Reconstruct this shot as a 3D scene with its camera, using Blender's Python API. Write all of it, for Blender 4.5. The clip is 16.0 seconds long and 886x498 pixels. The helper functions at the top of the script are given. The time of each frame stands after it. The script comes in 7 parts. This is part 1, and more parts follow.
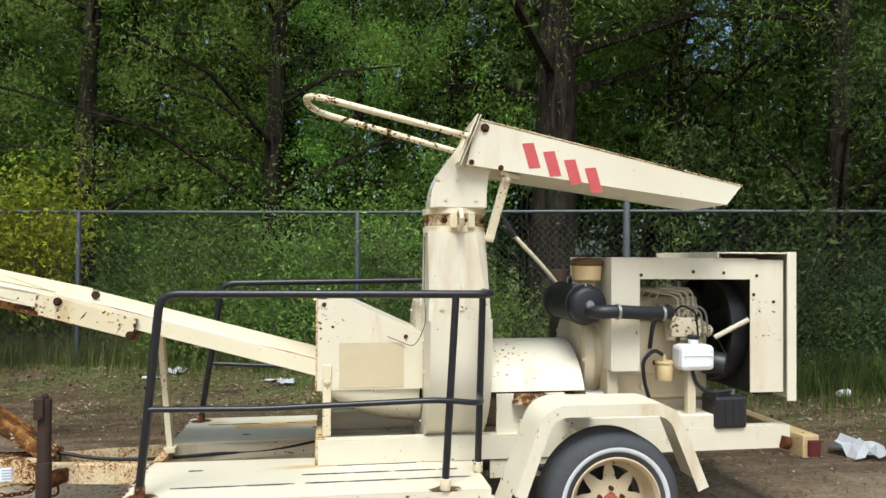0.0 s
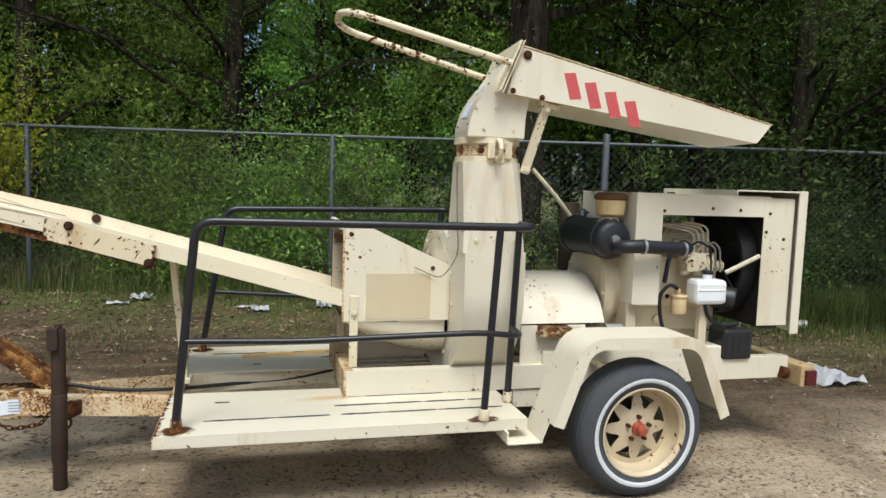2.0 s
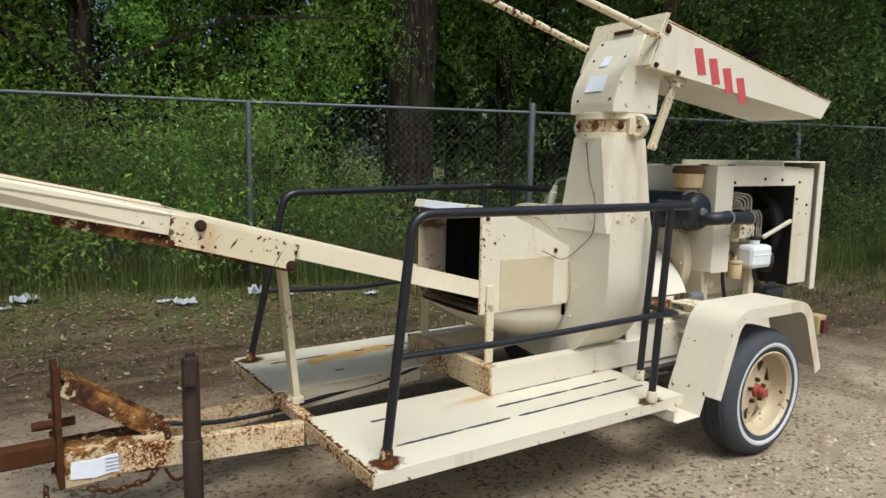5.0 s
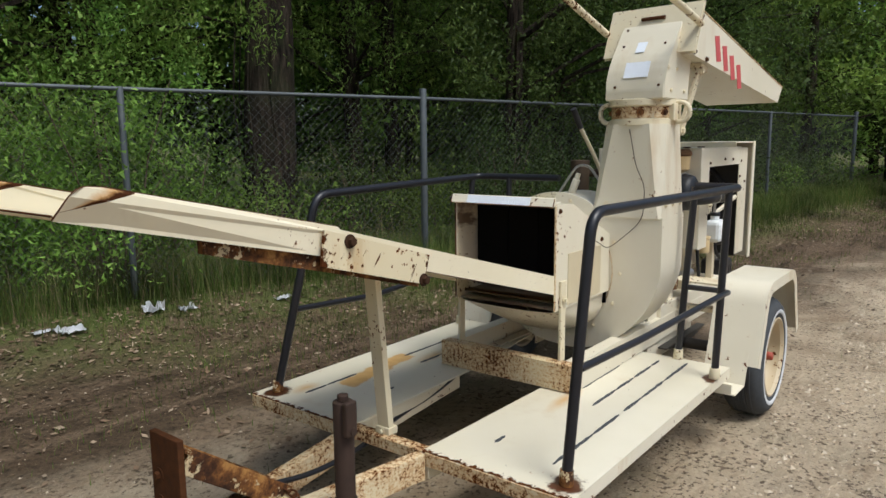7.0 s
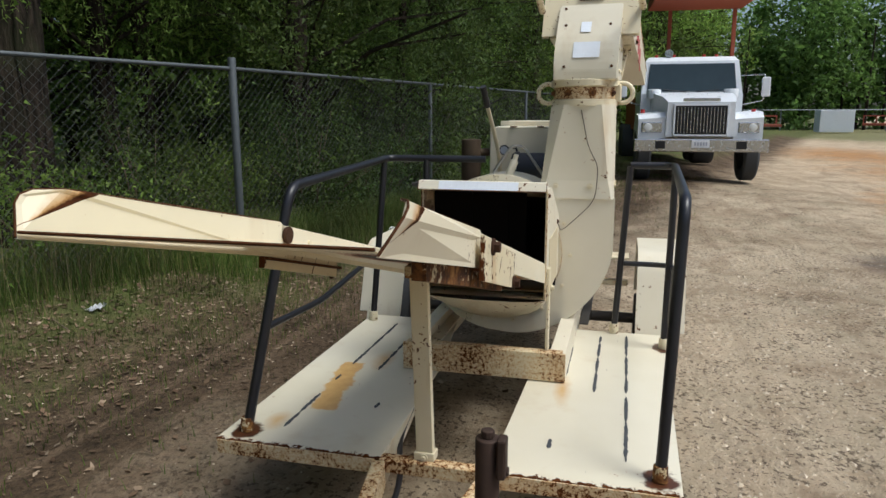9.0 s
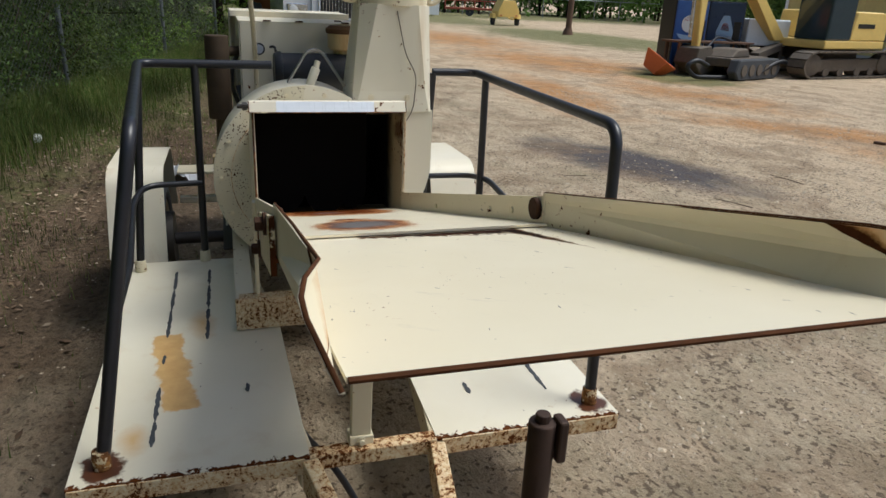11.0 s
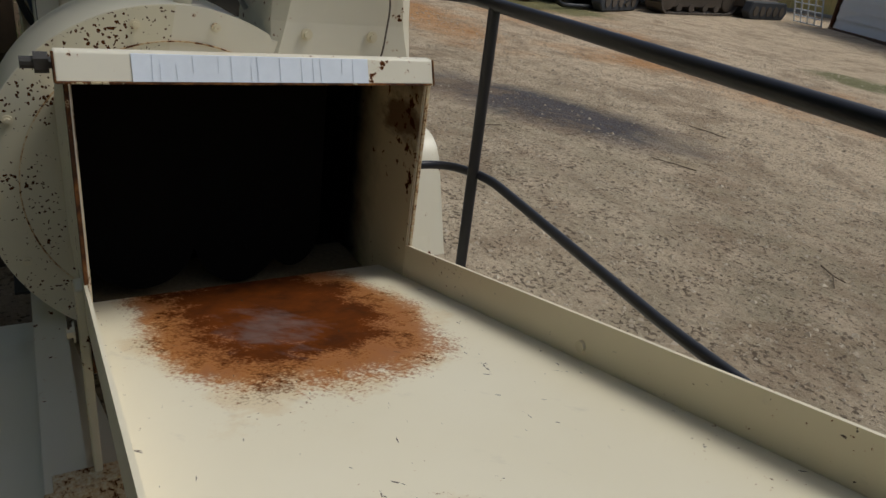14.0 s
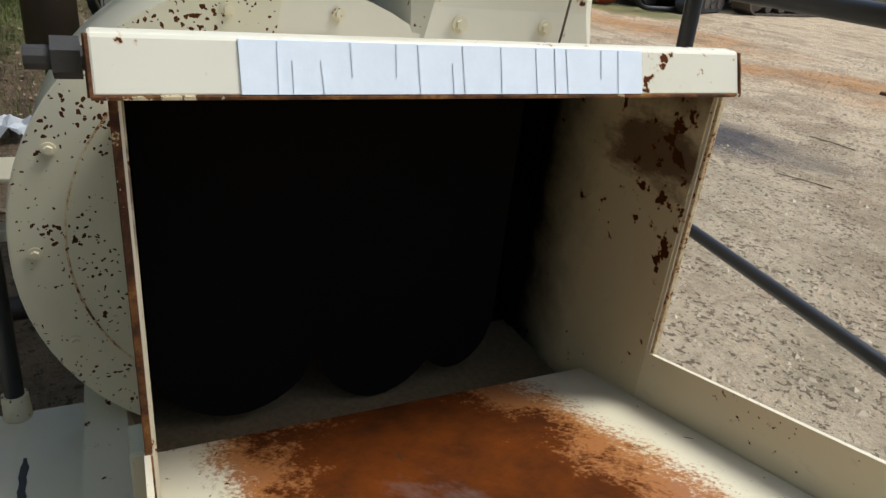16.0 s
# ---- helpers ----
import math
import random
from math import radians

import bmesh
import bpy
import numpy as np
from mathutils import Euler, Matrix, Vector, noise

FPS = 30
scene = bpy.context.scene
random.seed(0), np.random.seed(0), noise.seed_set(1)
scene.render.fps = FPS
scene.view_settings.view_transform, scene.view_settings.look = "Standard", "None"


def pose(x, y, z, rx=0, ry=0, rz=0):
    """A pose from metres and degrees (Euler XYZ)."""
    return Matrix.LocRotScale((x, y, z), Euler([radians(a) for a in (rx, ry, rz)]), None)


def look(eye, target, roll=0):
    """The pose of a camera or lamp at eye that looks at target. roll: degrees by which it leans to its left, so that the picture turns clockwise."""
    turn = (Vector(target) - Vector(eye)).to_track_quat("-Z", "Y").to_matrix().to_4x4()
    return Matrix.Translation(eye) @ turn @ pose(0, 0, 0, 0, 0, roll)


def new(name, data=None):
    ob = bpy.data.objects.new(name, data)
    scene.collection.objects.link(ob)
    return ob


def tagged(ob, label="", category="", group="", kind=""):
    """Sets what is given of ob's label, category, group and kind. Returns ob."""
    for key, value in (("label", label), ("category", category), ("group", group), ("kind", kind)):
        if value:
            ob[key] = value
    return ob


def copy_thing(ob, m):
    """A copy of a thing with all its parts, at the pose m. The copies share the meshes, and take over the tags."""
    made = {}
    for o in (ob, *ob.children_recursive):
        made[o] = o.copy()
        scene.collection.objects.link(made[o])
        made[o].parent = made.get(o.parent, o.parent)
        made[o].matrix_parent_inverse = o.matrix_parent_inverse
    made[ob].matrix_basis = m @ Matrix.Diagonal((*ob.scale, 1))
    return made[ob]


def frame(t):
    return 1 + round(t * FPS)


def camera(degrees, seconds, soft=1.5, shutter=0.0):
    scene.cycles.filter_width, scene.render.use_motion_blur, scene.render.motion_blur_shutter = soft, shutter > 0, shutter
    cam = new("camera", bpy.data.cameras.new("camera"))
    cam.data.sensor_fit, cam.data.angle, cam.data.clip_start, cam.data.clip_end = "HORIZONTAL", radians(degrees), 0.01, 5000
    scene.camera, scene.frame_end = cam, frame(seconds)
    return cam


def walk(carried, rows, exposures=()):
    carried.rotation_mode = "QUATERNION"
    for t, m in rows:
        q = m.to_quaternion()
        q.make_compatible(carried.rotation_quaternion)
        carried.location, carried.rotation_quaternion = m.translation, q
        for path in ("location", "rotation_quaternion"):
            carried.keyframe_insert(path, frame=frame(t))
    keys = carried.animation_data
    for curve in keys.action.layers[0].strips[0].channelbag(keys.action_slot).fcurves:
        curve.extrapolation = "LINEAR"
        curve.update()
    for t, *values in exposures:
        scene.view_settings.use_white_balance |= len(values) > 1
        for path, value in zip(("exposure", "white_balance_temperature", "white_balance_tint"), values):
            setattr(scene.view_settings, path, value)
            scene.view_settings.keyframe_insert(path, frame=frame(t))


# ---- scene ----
cam = camera(65.0, 16.0)
PATH = [
    (0, (-1.291, -3.92, 1.441), (-0.974, -1.946, 1.472), 0.4),
    (0.5, (-1.324, -3.916, 1.507), (-0.994, -1.945, 1.423), 0.4),
    (1, (-1.37, -3.888, 1.493), (-1.015, -1.925, 1.35), 0.4),
    (1.5, (-1.57, -3.833, 1.439), (-1.132, -1.887, 1.286), 1.1),
    (2, (-1.776, -3.739, 1.454), (-1.262, -1.814, 1.277), 1.9),
    (2.5, (-1.979, -3.592, 1.443), (-1.38, -1.693, 1.258), 2.1),
    (3, (-2.238, -3.494, 1.425), (-1.537, -1.63, 1.245), 1.8),
    (3.5, (-2.47, -3.371, 1.425), (-1.682, -1.544, 1.231), 1.4),
    (4, (-2.727, -3.166, 1.444), (-1.831, -1.392, 1.218), 1.4),
    (4.5, (-3.005, -2.981, 1.473), (-2.001, -1.269, 1.224), 1.3),
    (5, (-3.26, -2.775, 1.483), (-2.151, -1.132, 1.219), 1.1),
    (5.2, (-3.354, -2.691, 1.46), (-2.202, -1.077, 1.202), 0.9),
    (7.5, (-4.12, -1.417, 1.512), (-2.452, -0.358, 1.198), -0.5),
    (8, (-4.203, -1.127, 1.507), (-2.439, -0.239, 1.191), -0.4),
    (8.2, (-4.242, -1.011, 1.514), (-2.442, -0.199, 1.191), -0.4),
    (10.3, (-4.058, 0.089, 1.586), (-2.14, -0.085, 1.054), 1.2),
    (10.5, (-4.004, 0.185, 1.604), (-2.11, -0.118, 1.041), 1.5),
    (11, (-3.837, 0.349, 1.621), (-2.039, -0.222, 0.94), 2.67),
    (11.5, (-3.634, 0.445, 1.608), (-2.016, -0.351, 0.744), 3.3),
    (12, (-3.443, 0.406, 1.608), (-1.959, -0.535, 0.653), 6.9),
    (12.5, (-3.211, 0.379, 1.575), (-1.795, -0.658, 0.615), 12.1),
    (13, (-2.896, 0.404, 1.51), (-1.514, -0.716, 0.597), 14.3),
    (13.5, (-2.612, 0.378, 1.47), (-1.178, -0.701, 0.587), 9.8),
    (14, (-2.38, 0.311, 1.47), (-0.855, -0.669, 0.624), 7.9),
    (14.5, (-2.228, 0.3, 1.428), (-0.659, -0.652, 0.631), 6.6),
    (15, (-2.079, 0.324, 1.41), (-0.528, -0.653, 0.611), 7.9),
    (15.5, (-1.955, 0.279, 1.376), (-0.354, -0.598, 0.56), 6.3),
    (16, (-1.859, 0.27, 1.346), (-0.247, -0.555, 0.499), 6.3),
]
EXPOSURES = [(0.0, 0.75, 6000, 3), (0.6, 0.58, 6000, 4), (2.0, 0.48, 6000, 5), (5.0, 0.4, 6000, 6), (8.0, 0.3, 6000, 6), (10.5, 0.32, 6000, 6), (11.5, 0.12, 6000, 6), (12.5, -0.4, 6150, 6), (13.2, -0.75, 6200, 7), (14.5, 0.0, 6050, 5), (16.0, 0.5, 5900, 4)]
walk(cam, [(t, look(eye, target, roll)) for t, eye, target, roll in PATH], EXPOSURES)

# ---- world and sun ----
world = bpy.data.worlds.new("world")
scene.world = world
world.use_nodes = True
wn = world.node_tree
sky = wn.nodes.new("ShaderNodeTexSky")
sky.sky_type, sky.sun_disc = "NISHITA", False
sky.sun_elevation, sky.sun_rotation = radians(61), radians(192)
sky.air_density, sky.dust_density, sky.ozone_density = 1.0, 4.0, 1.0
wn.links.new(sky.outputs[0], wn.nodes["Background"].inputs[0])
wn.nodes["Background"].inputs[1].default_value = 0.105
sun = new("sun", bpy.data.lights.new("sun", "SUN"))
sun.data.energy, sun.data.angle, sun.data.color = 2.2, radians(24), (1.0, 0.965, 0.90)
sun.matrix_world = look((-1.5, -6.5, 12), (0, 0, 0))


# ---- material helpers ----
def nd(nt, kind, ins=None, **props):
    n = nt.nodes.new("ShaderNode" + kind)
    for k, v in props.items():
        setattr(n, k, v)
    for k, v in (ins or {}).items():
        s = n.inputs[k]
        if isinstance(v, bpy.types.NodeSocket):
            nt.links.new(v, s)
        else:
            s.default_value = v
    return n


def material(name):
    m = bpy.data.materials.new(name)
    m.use_nodes = True
    return m, m.node_tree, m.node_tree.nodes["Principled BSDF"]


def ramp(nt, fac, stops):
    n = nd(nt, "ValToRGB", {0: fac})
    e = n.color_ramp.elements
    while len(e) < len(stops):
        e.new(0.5)
    for el, (p, c) in zip(e, stops):
        el.position, el.color = p, (*c, 1) if len(c) == 3 else c
    return n.outputs[0]


def grey(a):
    return (a, a, a)


def coords(nt):
    return nd(nt, "TexCoord").outputs["Object"]


def noisy(nt, co, scale, detail=4.0, rough=0.55, stretch=None, distort=0.0):
    if stretch:
        co = nd(nt, "Mapping", {0: co, 3: stretch}).outputs[0]
    return nd(nt, "TexNoise", {"Vector": co, "Scale": scale, "Detail": detail, "Roughness": rough, "Distortion": distort}).outputs[0]


def mix(nt, fac, a, b, blend="MIX"):
    n = nt.nodes.new("ShaderNodeMix")
    n.data_type, n.blend_type = "RGBA", blend
    for i, v in ((0, fac), (6, a), (7, b)):
        if isinstance(v, bpy.types.NodeSocket):
            nt.links.new(v, n.inputs[i])
        else:
            n.inputs[i].default_value = v if i == 0 else (*v, 1)
    return n.outputs[2]


def calc(nt, op, a, b=0.0, clamp=False):
    n = nt.nodes.new("ShaderNodeMath")
    n.operation, n.use_clamp = op, clamp
    for i, v in ((0, a), (1, b)):
        if isinstance(v, bpy.types.NodeSocket):
            nt.links.new(v, n.inputs[i])
        else:
            n.inputs[i].default_value = v
    return n.outputs[0]


def bumped(nt, bsdf, height, strength=0.3, distance=0.01):
    b = nd(nt, "Bump", {"Height": height, "Strength": strength, "Distance": distance})
    nt.links.new(b.outputs[0], bsdf.inputs["Normal"])


RUST = (0.13, 0.04, 0.011)
RUST_DARK = (0.022, 0.010, 0.006)
CREAM = (0.75, 0.695, 0.565)


def blob(nt, co, cx, cy, rx, ry, turn=0.0, wobble=0.35, scale=7.0, axes="xy", clamp=True, power=2.0):
    """1 inside a ragged ellipse (squarer for a higher power) of the surface, falling to 0 at its rim."""
    s = nd(nt, "SeparateXYZ", {0: co})
    a = s.outputs["XYZ".index(axes[0].upper())]
    b = s.outputs["XYZ".index(axes[1].upper())]
    c, sn = math.cos(radians(turn)), math.sin(radians(turn))
    da, db = calc(nt, "SUBTRACT", a, cx), calc(nt, "SUBTRACT", b, cy)
    u = calc(nt, "ADD", calc(nt, "MULTIPLY", da, c / rx), calc(nt, "MULTIPLY", db, sn / rx))
    v = calc(nt, "ADD", calc(nt, "MULTIPLY", da, -sn / ry), calc(nt, "MULTIPLY", db, c / ry))
    u, v = (calc(nt, "POWER", calc(nt, "ABSOLUTE", q), power) for q in (u, v))
    d = calc(nt, "POWER", calc(nt, "ADD", u, v), 1 / power)
    n = calc(nt, "MULTIPLY", calc(nt, "SUBTRACT", noisy(nt, co, scale, 5, 0.65), 0.5), wobble * 3)
    return calc(nt, "SUBTRACT", 1.0, calc(nt, "ADD", d, n), clamp)


def paint(name, base, chips=0.3, stains=0.3, rough=0.42, chip_scale=38.0, extra=None, pocks=0.0):
    """Old enamel on steel: faded patches, yellow-brown runs, sharp rust chips, small round pocks."""
    m, nt, p = material(name)
    co = coords(nt)
    big = noisy(nt, co, 1.7, 4)
    c = mix(nt, ramp(nt, big, [(0.3, grey(0)), (0.7, grey(1))]), base, tuple(v * k for v, k in zip(base, (0.90, 0.88, 0.82))))
    c = mix(nt, calc(nt, "MULTIPLY", noisy(nt, co, 14, 5, 0.7), 0.14), c, tuple(v * 0.72 for v in base))
    streak = noisy(nt, co, 6.0, 5, 0.6, (1.0, 1.0, 0.18))
    st = calc(nt, "MULTIPLY", ramp(nt, streak, [(0.58, grey(0)), (0.76, grey(1))]), stains)
    c = mix(nt, st, c, (0.40, 0.22, 0.06))
    ch = noisy(nt, co, chip_scale, 3, 0.62)
    clus = noisy(nt, co, 3.1, 3)
    lim = calc(nt, "ADD", ch, calc(nt, "MULTIPLY", calc(nt, "SUBTRACT", clus, 0.5), 0.55))
    lo = 0.86 - 0.22 * chips
    mask = ramp(nt, lim, [(lo, grey(0)), (lo + 0.012, grey(1))])
    halo = calc(nt, "MULTIPLY", ramp(nt, lim, [(lo - 0.04, grey(0)), (lo, grey(1))]), 0.5)
    if pocks:
        vo = nd(nt, "TexVoronoi", {"Vector": mix(nt, 0.02, co, nd(nt, "TexNoise", {"Vector": co, "Scale": 60.0}).outputs[1]), "Scale": 125.0})
        size = calc(nt, "MULTIPLY", calc(nt, "SUBTRACT", noisy(nt, co, 9, 2), 0.5 - 0.36 * pocks), 1.15)
        spot = calc(nt, "MULTIPLY", calc(nt, "SUBTRACT", size, calc(nt, "MULTIPLY", vo.outputs["Distance"], 1.0)), 40.0, True)
        keep = calc(nt, "GREATER_THAN", nd(nt, "SeparateColor", {0: vo.outputs["Color"]}).outputs[0], 0.45)
        mask = calc(nt, "MAXIMUM", mask, calc(nt, "MULTIPLY", spot, keep))
    rust = mix(nt, noisy(nt, co, 25, 3), RUST_DARK, RUST)
    c = mix(nt, halo, c, (0.44, 0.20, 0.05))
    c = mix(nt, mask, c, rust)
    if extra:
        c, mask = extra(nt, co, c, mask, rust)
    nt.links.new(c, p.inputs["Base Color"])
    r = calc(nt, "ADD", calc(nt, "MULTIPLY", mask, 0.45), calc(nt, "ADD", rough - 0.08, calc(nt, "MULTIPLY", big, 0.16)))
    nt.links.new(r, p.inputs["Roughness"])
    nt.links.new(calc(nt, "SUBTRACT", 0.5, calc(nt, "MULTIPLY", mask, 0.48)), p.inputs["Specular IOR Level"])
    bumped(nt, p, calc(nt, "ADD", calc(nt, "MULTIPLY", mask, -0.6), calc(nt, "MULTIPLY", big, 0.8)), 0.25, 0.004)
    return m


def plain(name, base, rough=0.5, metal=0.0, vary=0.25, scale=20.0, bump=0.15, second=None):
    m, nt, p = material(name)
    co = coords(nt)
    n = noisy(nt, co, scale, 5, 0.6)
    big = noisy(nt, co, scale * 0.12, 3)
    c = mix(nt, n, tuple(v * (1 - vary) for v in base), second or tuple(min(1, v * (1 + vary)) for v in base))
    c = mix(nt, calc(nt, "MULTIPLY", big, 0.5), c, tuple(v * 0.75 for v in base))
    nt.links.new(c, p.inputs["Base Color"])
    nt.links.new(calc(nt, "ADD", rough - 0.1, calc(nt, "MULTIPLY", n, 0.2)), p.inputs["Roughness"])
    p.inputs["Metallic"].default_value = metal
    p.inputs["Specular IOR Level"].default_value = 0.5 if rough < 0.6 else 0.15
    if bump:
        bumped(nt, p, n, bump, 0.005)
    return m


# ---- mesh helpers ----
def part(name, bm, mat, parent=None, label="", smooth=None):
    """Links a bmesh as one mesh object under a thing or a part. smooth: the angle up to which edges are shaded round."""
    me = bpy.data.meshes.new(name)
    bmesh.ops.recalc_face_normals(bm, faces=bm.faces)
    if smooth:
        for e in bm.edges:
            e.smooth = len(e.link_faces) == 2 and e.calc_face_angle(0) < radians(smooth)
        for f in bm.faces:
            f.smooth = True
    bm.to_mesh(me)
    bm.free()
    me.materials.append(mat)
    ob = new(name, me)
    ob.parent = parent
    if label:
        ob["label"] = label
    return ob


def thing(name, label, category, group="", kind="", at=(0, 0, 0)):
    ob = new(name)
    ob.empty_display_size = 0.1
    ob.location = at
    return tagged(ob, label, category, group, kind)


def box(bm, x0, x1, y0, y1, z0, z1, bev=0.004, m=None):
    m4 = Matrix.LocRotScale(((x0 + x1) / 2, (y0 + y1) / 2, (z0 + z1) / 2), None, (abs(x1 - x0), abs(y1 - y0), abs(z1 - z0)))
    made = bmesh.ops.create_cube(bm, size=1, matrix=(m or Matrix()) @ m4)
    if bev:
        es = list({e for v in made["verts"] for e in v.link_edges})
        bmesh.ops.bevel(bm, geom=es, offset=bev, segments=2, affect="EDGES", profile=0.5)
    return bm


def beam(bm, a, b, w, h, bev=0.004, up=(0, 0, 1), roll=0.0):
    """A bar of section w (across) by h (along up) from a to b."""
    a, b = Vector(a), Vector(b)
    d = b - a
    z = d.normalized()
    x = Vector(up).cross(z)
    x = x.normalized() if x.length > 1e-4 else Vector((1, 0, 0))
    y = z.cross(x)
    m = Matrix((x, y, z)).transposed().to_4x4()
    m.translation = (a + b) / 2
    return box(bm, -w / 2, w / 2, -h / 2, h / 2, -d.length / 2, d.length / 2, bev, m @ pose(0, 0, 0, 0, 0, roll))


def cyl(bm, a, b, r0, r1=None, seg=20, bev=0.0):
    a, b = Vector(a), Vector(b)
    d = b - a
    m = d.to_track_quat("Z", "Y").to_matrix().to_4x4()
    m.translation = (a + b) / 2
    made = bmesh.ops.create_cone(bm, cap_ends=True, segments=seg, radius1=r0, radius2=r0 if r1 is None else r1, depth=d.length, matrix=m)
    if bev:
        es = list({e for v in made["verts"] for e in v.link_edges if any(len(f.verts) > 4 for f in e.link_faces)})
        bmesh.ops.bevel(bm, geom=es, offset=bev, segments=2, affect="EDGES", profile=0.5)
    return bm


def rounded(pts, r, n=6):
    """A polyline with its inner corners rounded by radius r."""
    pts = [Vector(p) for p in pts]
    out = [pts[0]]
    for p, q, s in zip(pts, pts[1:], pts[2:]):
        u, v = (p - q).normalized(), (s - q).normalized()
        t = min(r, (p - q).length * 0.49, (s - q).length * 0.49)
        a, b = q + u * t, q + v * t
        out += [a.lerp(q, k / n).lerp(q.lerp(b, k / n), k / n) for k in range(n + 1)]
    return out + [pts[-1]]


def tube(bm, pts, r, seg=10, caps=True, taper=None):
    pts = [Vector(p) for p in pts]
    rings, n = [], None
    for i, p in enumerate(pts):
        d = (pts[min(i + 1, len(pts) - 1)] - pts[max(i - 1, 0)]).normalized()
        if n is None:
            n = d.orthogonal().normalized()
        n = (n - d * n.dot(d)).normalized()
        b = d.cross(n)
        rr = r if taper is None else r + (taper - r) * i / (len(pts) - 1)
        rings.append([bm.verts.new(p + (n * math.cos(k * math.tau / seg) + b * math.sin(k * math.tau / seg)) * rr) for k in range(seg)])
    for s, t in zip(rings, rings[1:]):
        for k in range(seg):
            bm.faces.new((s[k], s[(k + 1) % seg], t[(k + 1) % seg], t[k]))
    if caps:
        bm.faces.new(rings[0][::-1])
        bm.faces.new(rings[-1])
    return bm


def prism(bm, outline, axis, a, b, bev=0.0):
    """An outline in the two other axes (in xyz order), pulled from a to b along axis."""
    def at(p, v):
        return {"x": (v, p[0], p[1]), "y": (p[0], v, p[1]), "z": (p[0], p[1], v)}[axis]
    lo = [bm.verts.new(at(p, a)) for p in outline]
    hi = [bm.verts.new(at(p, b)) for p in outline]
    fs = [bm.faces.new(lo[::-1]), bm.faces.new(hi)]
    n = len(outline)
    for k in range(n):
        fs.append(bm.faces.new((lo[k], lo[(k + 1) % n], hi[(k + 1) % n], hi[k])))
    if bev:
        es = list({e for f in fs for e in f.edges})
        bmesh.ops.bevel(bm, geom=es, offset=bev, segments=1, affect="EDGES", profile=0.5)
    return bm


def loft(bm, loops, caps=True):
    rings = [[bm.verts.new(p) for p in l] for l in loops]
    n = len(rings[0])
    for s, t in zip(rings, rings[1:]):
        for k in range(n):
            bm.faces.new((s[k], s[(k + 1) % n], t[(k + 1) % n], t[k]))
    if caps:
        bm.faces.new(rings[0][::-1])
        bm.faces.new(rings[-1])
    return bm


def lathe(bm, prof, centre, axis="y", seg=40, closed=False):
    """A profile of (radius, along) spun round an axis through centre."""
    c = Vector(centre)
    rings = []
    for r, h in prof:
        ring = []
        for k in range(seg):
            a = k * math.tau / seg
            u, v = r * math.cos(a), r * math.sin(a)
            ring.append(bm.verts.new(c + Vector({"y": (u, h, v), "x": (h, u, v), "z": (u, v, h)}[axis])))
        rings.append(ring)
    pairs = list(zip(rings, rings[1:])) + ([(rings[-1], rings[0])] if closed else [])
    for s, t in pairs:
        for k in range(seg):
            bm.faces.new((s[k], s[(k + 1) % seg], t[(k + 1) % seg], t[k]))
    return bm


def sheet(bm, pts, thick, side=None):
    """A flat polygon given thickness along its normal (or towards side)."""
    vs = [Vector(p) for p in pts]
    n = (vs[1] - vs[0]).cross(vs[2] - vs[0]).normalized()
    if side is not None and n.dot(Vector(side)) < 0:
        n = -n
    loft(bm, [vs, [v + n * thick for v in vs]])
    return bm


def bolt(bm, p, axis, r=0.011, h=0.009):
    a = Vector(axis).normalized()
    p = Vector(p)
    cyl(bm, p, p + a * 0.003, r * 1.7, seg=14)
    cyl(bm, p + a * 0.003, p + a * (0.003 + h), r, seg=6)
    return bm


def B():
    return bmesh.new()


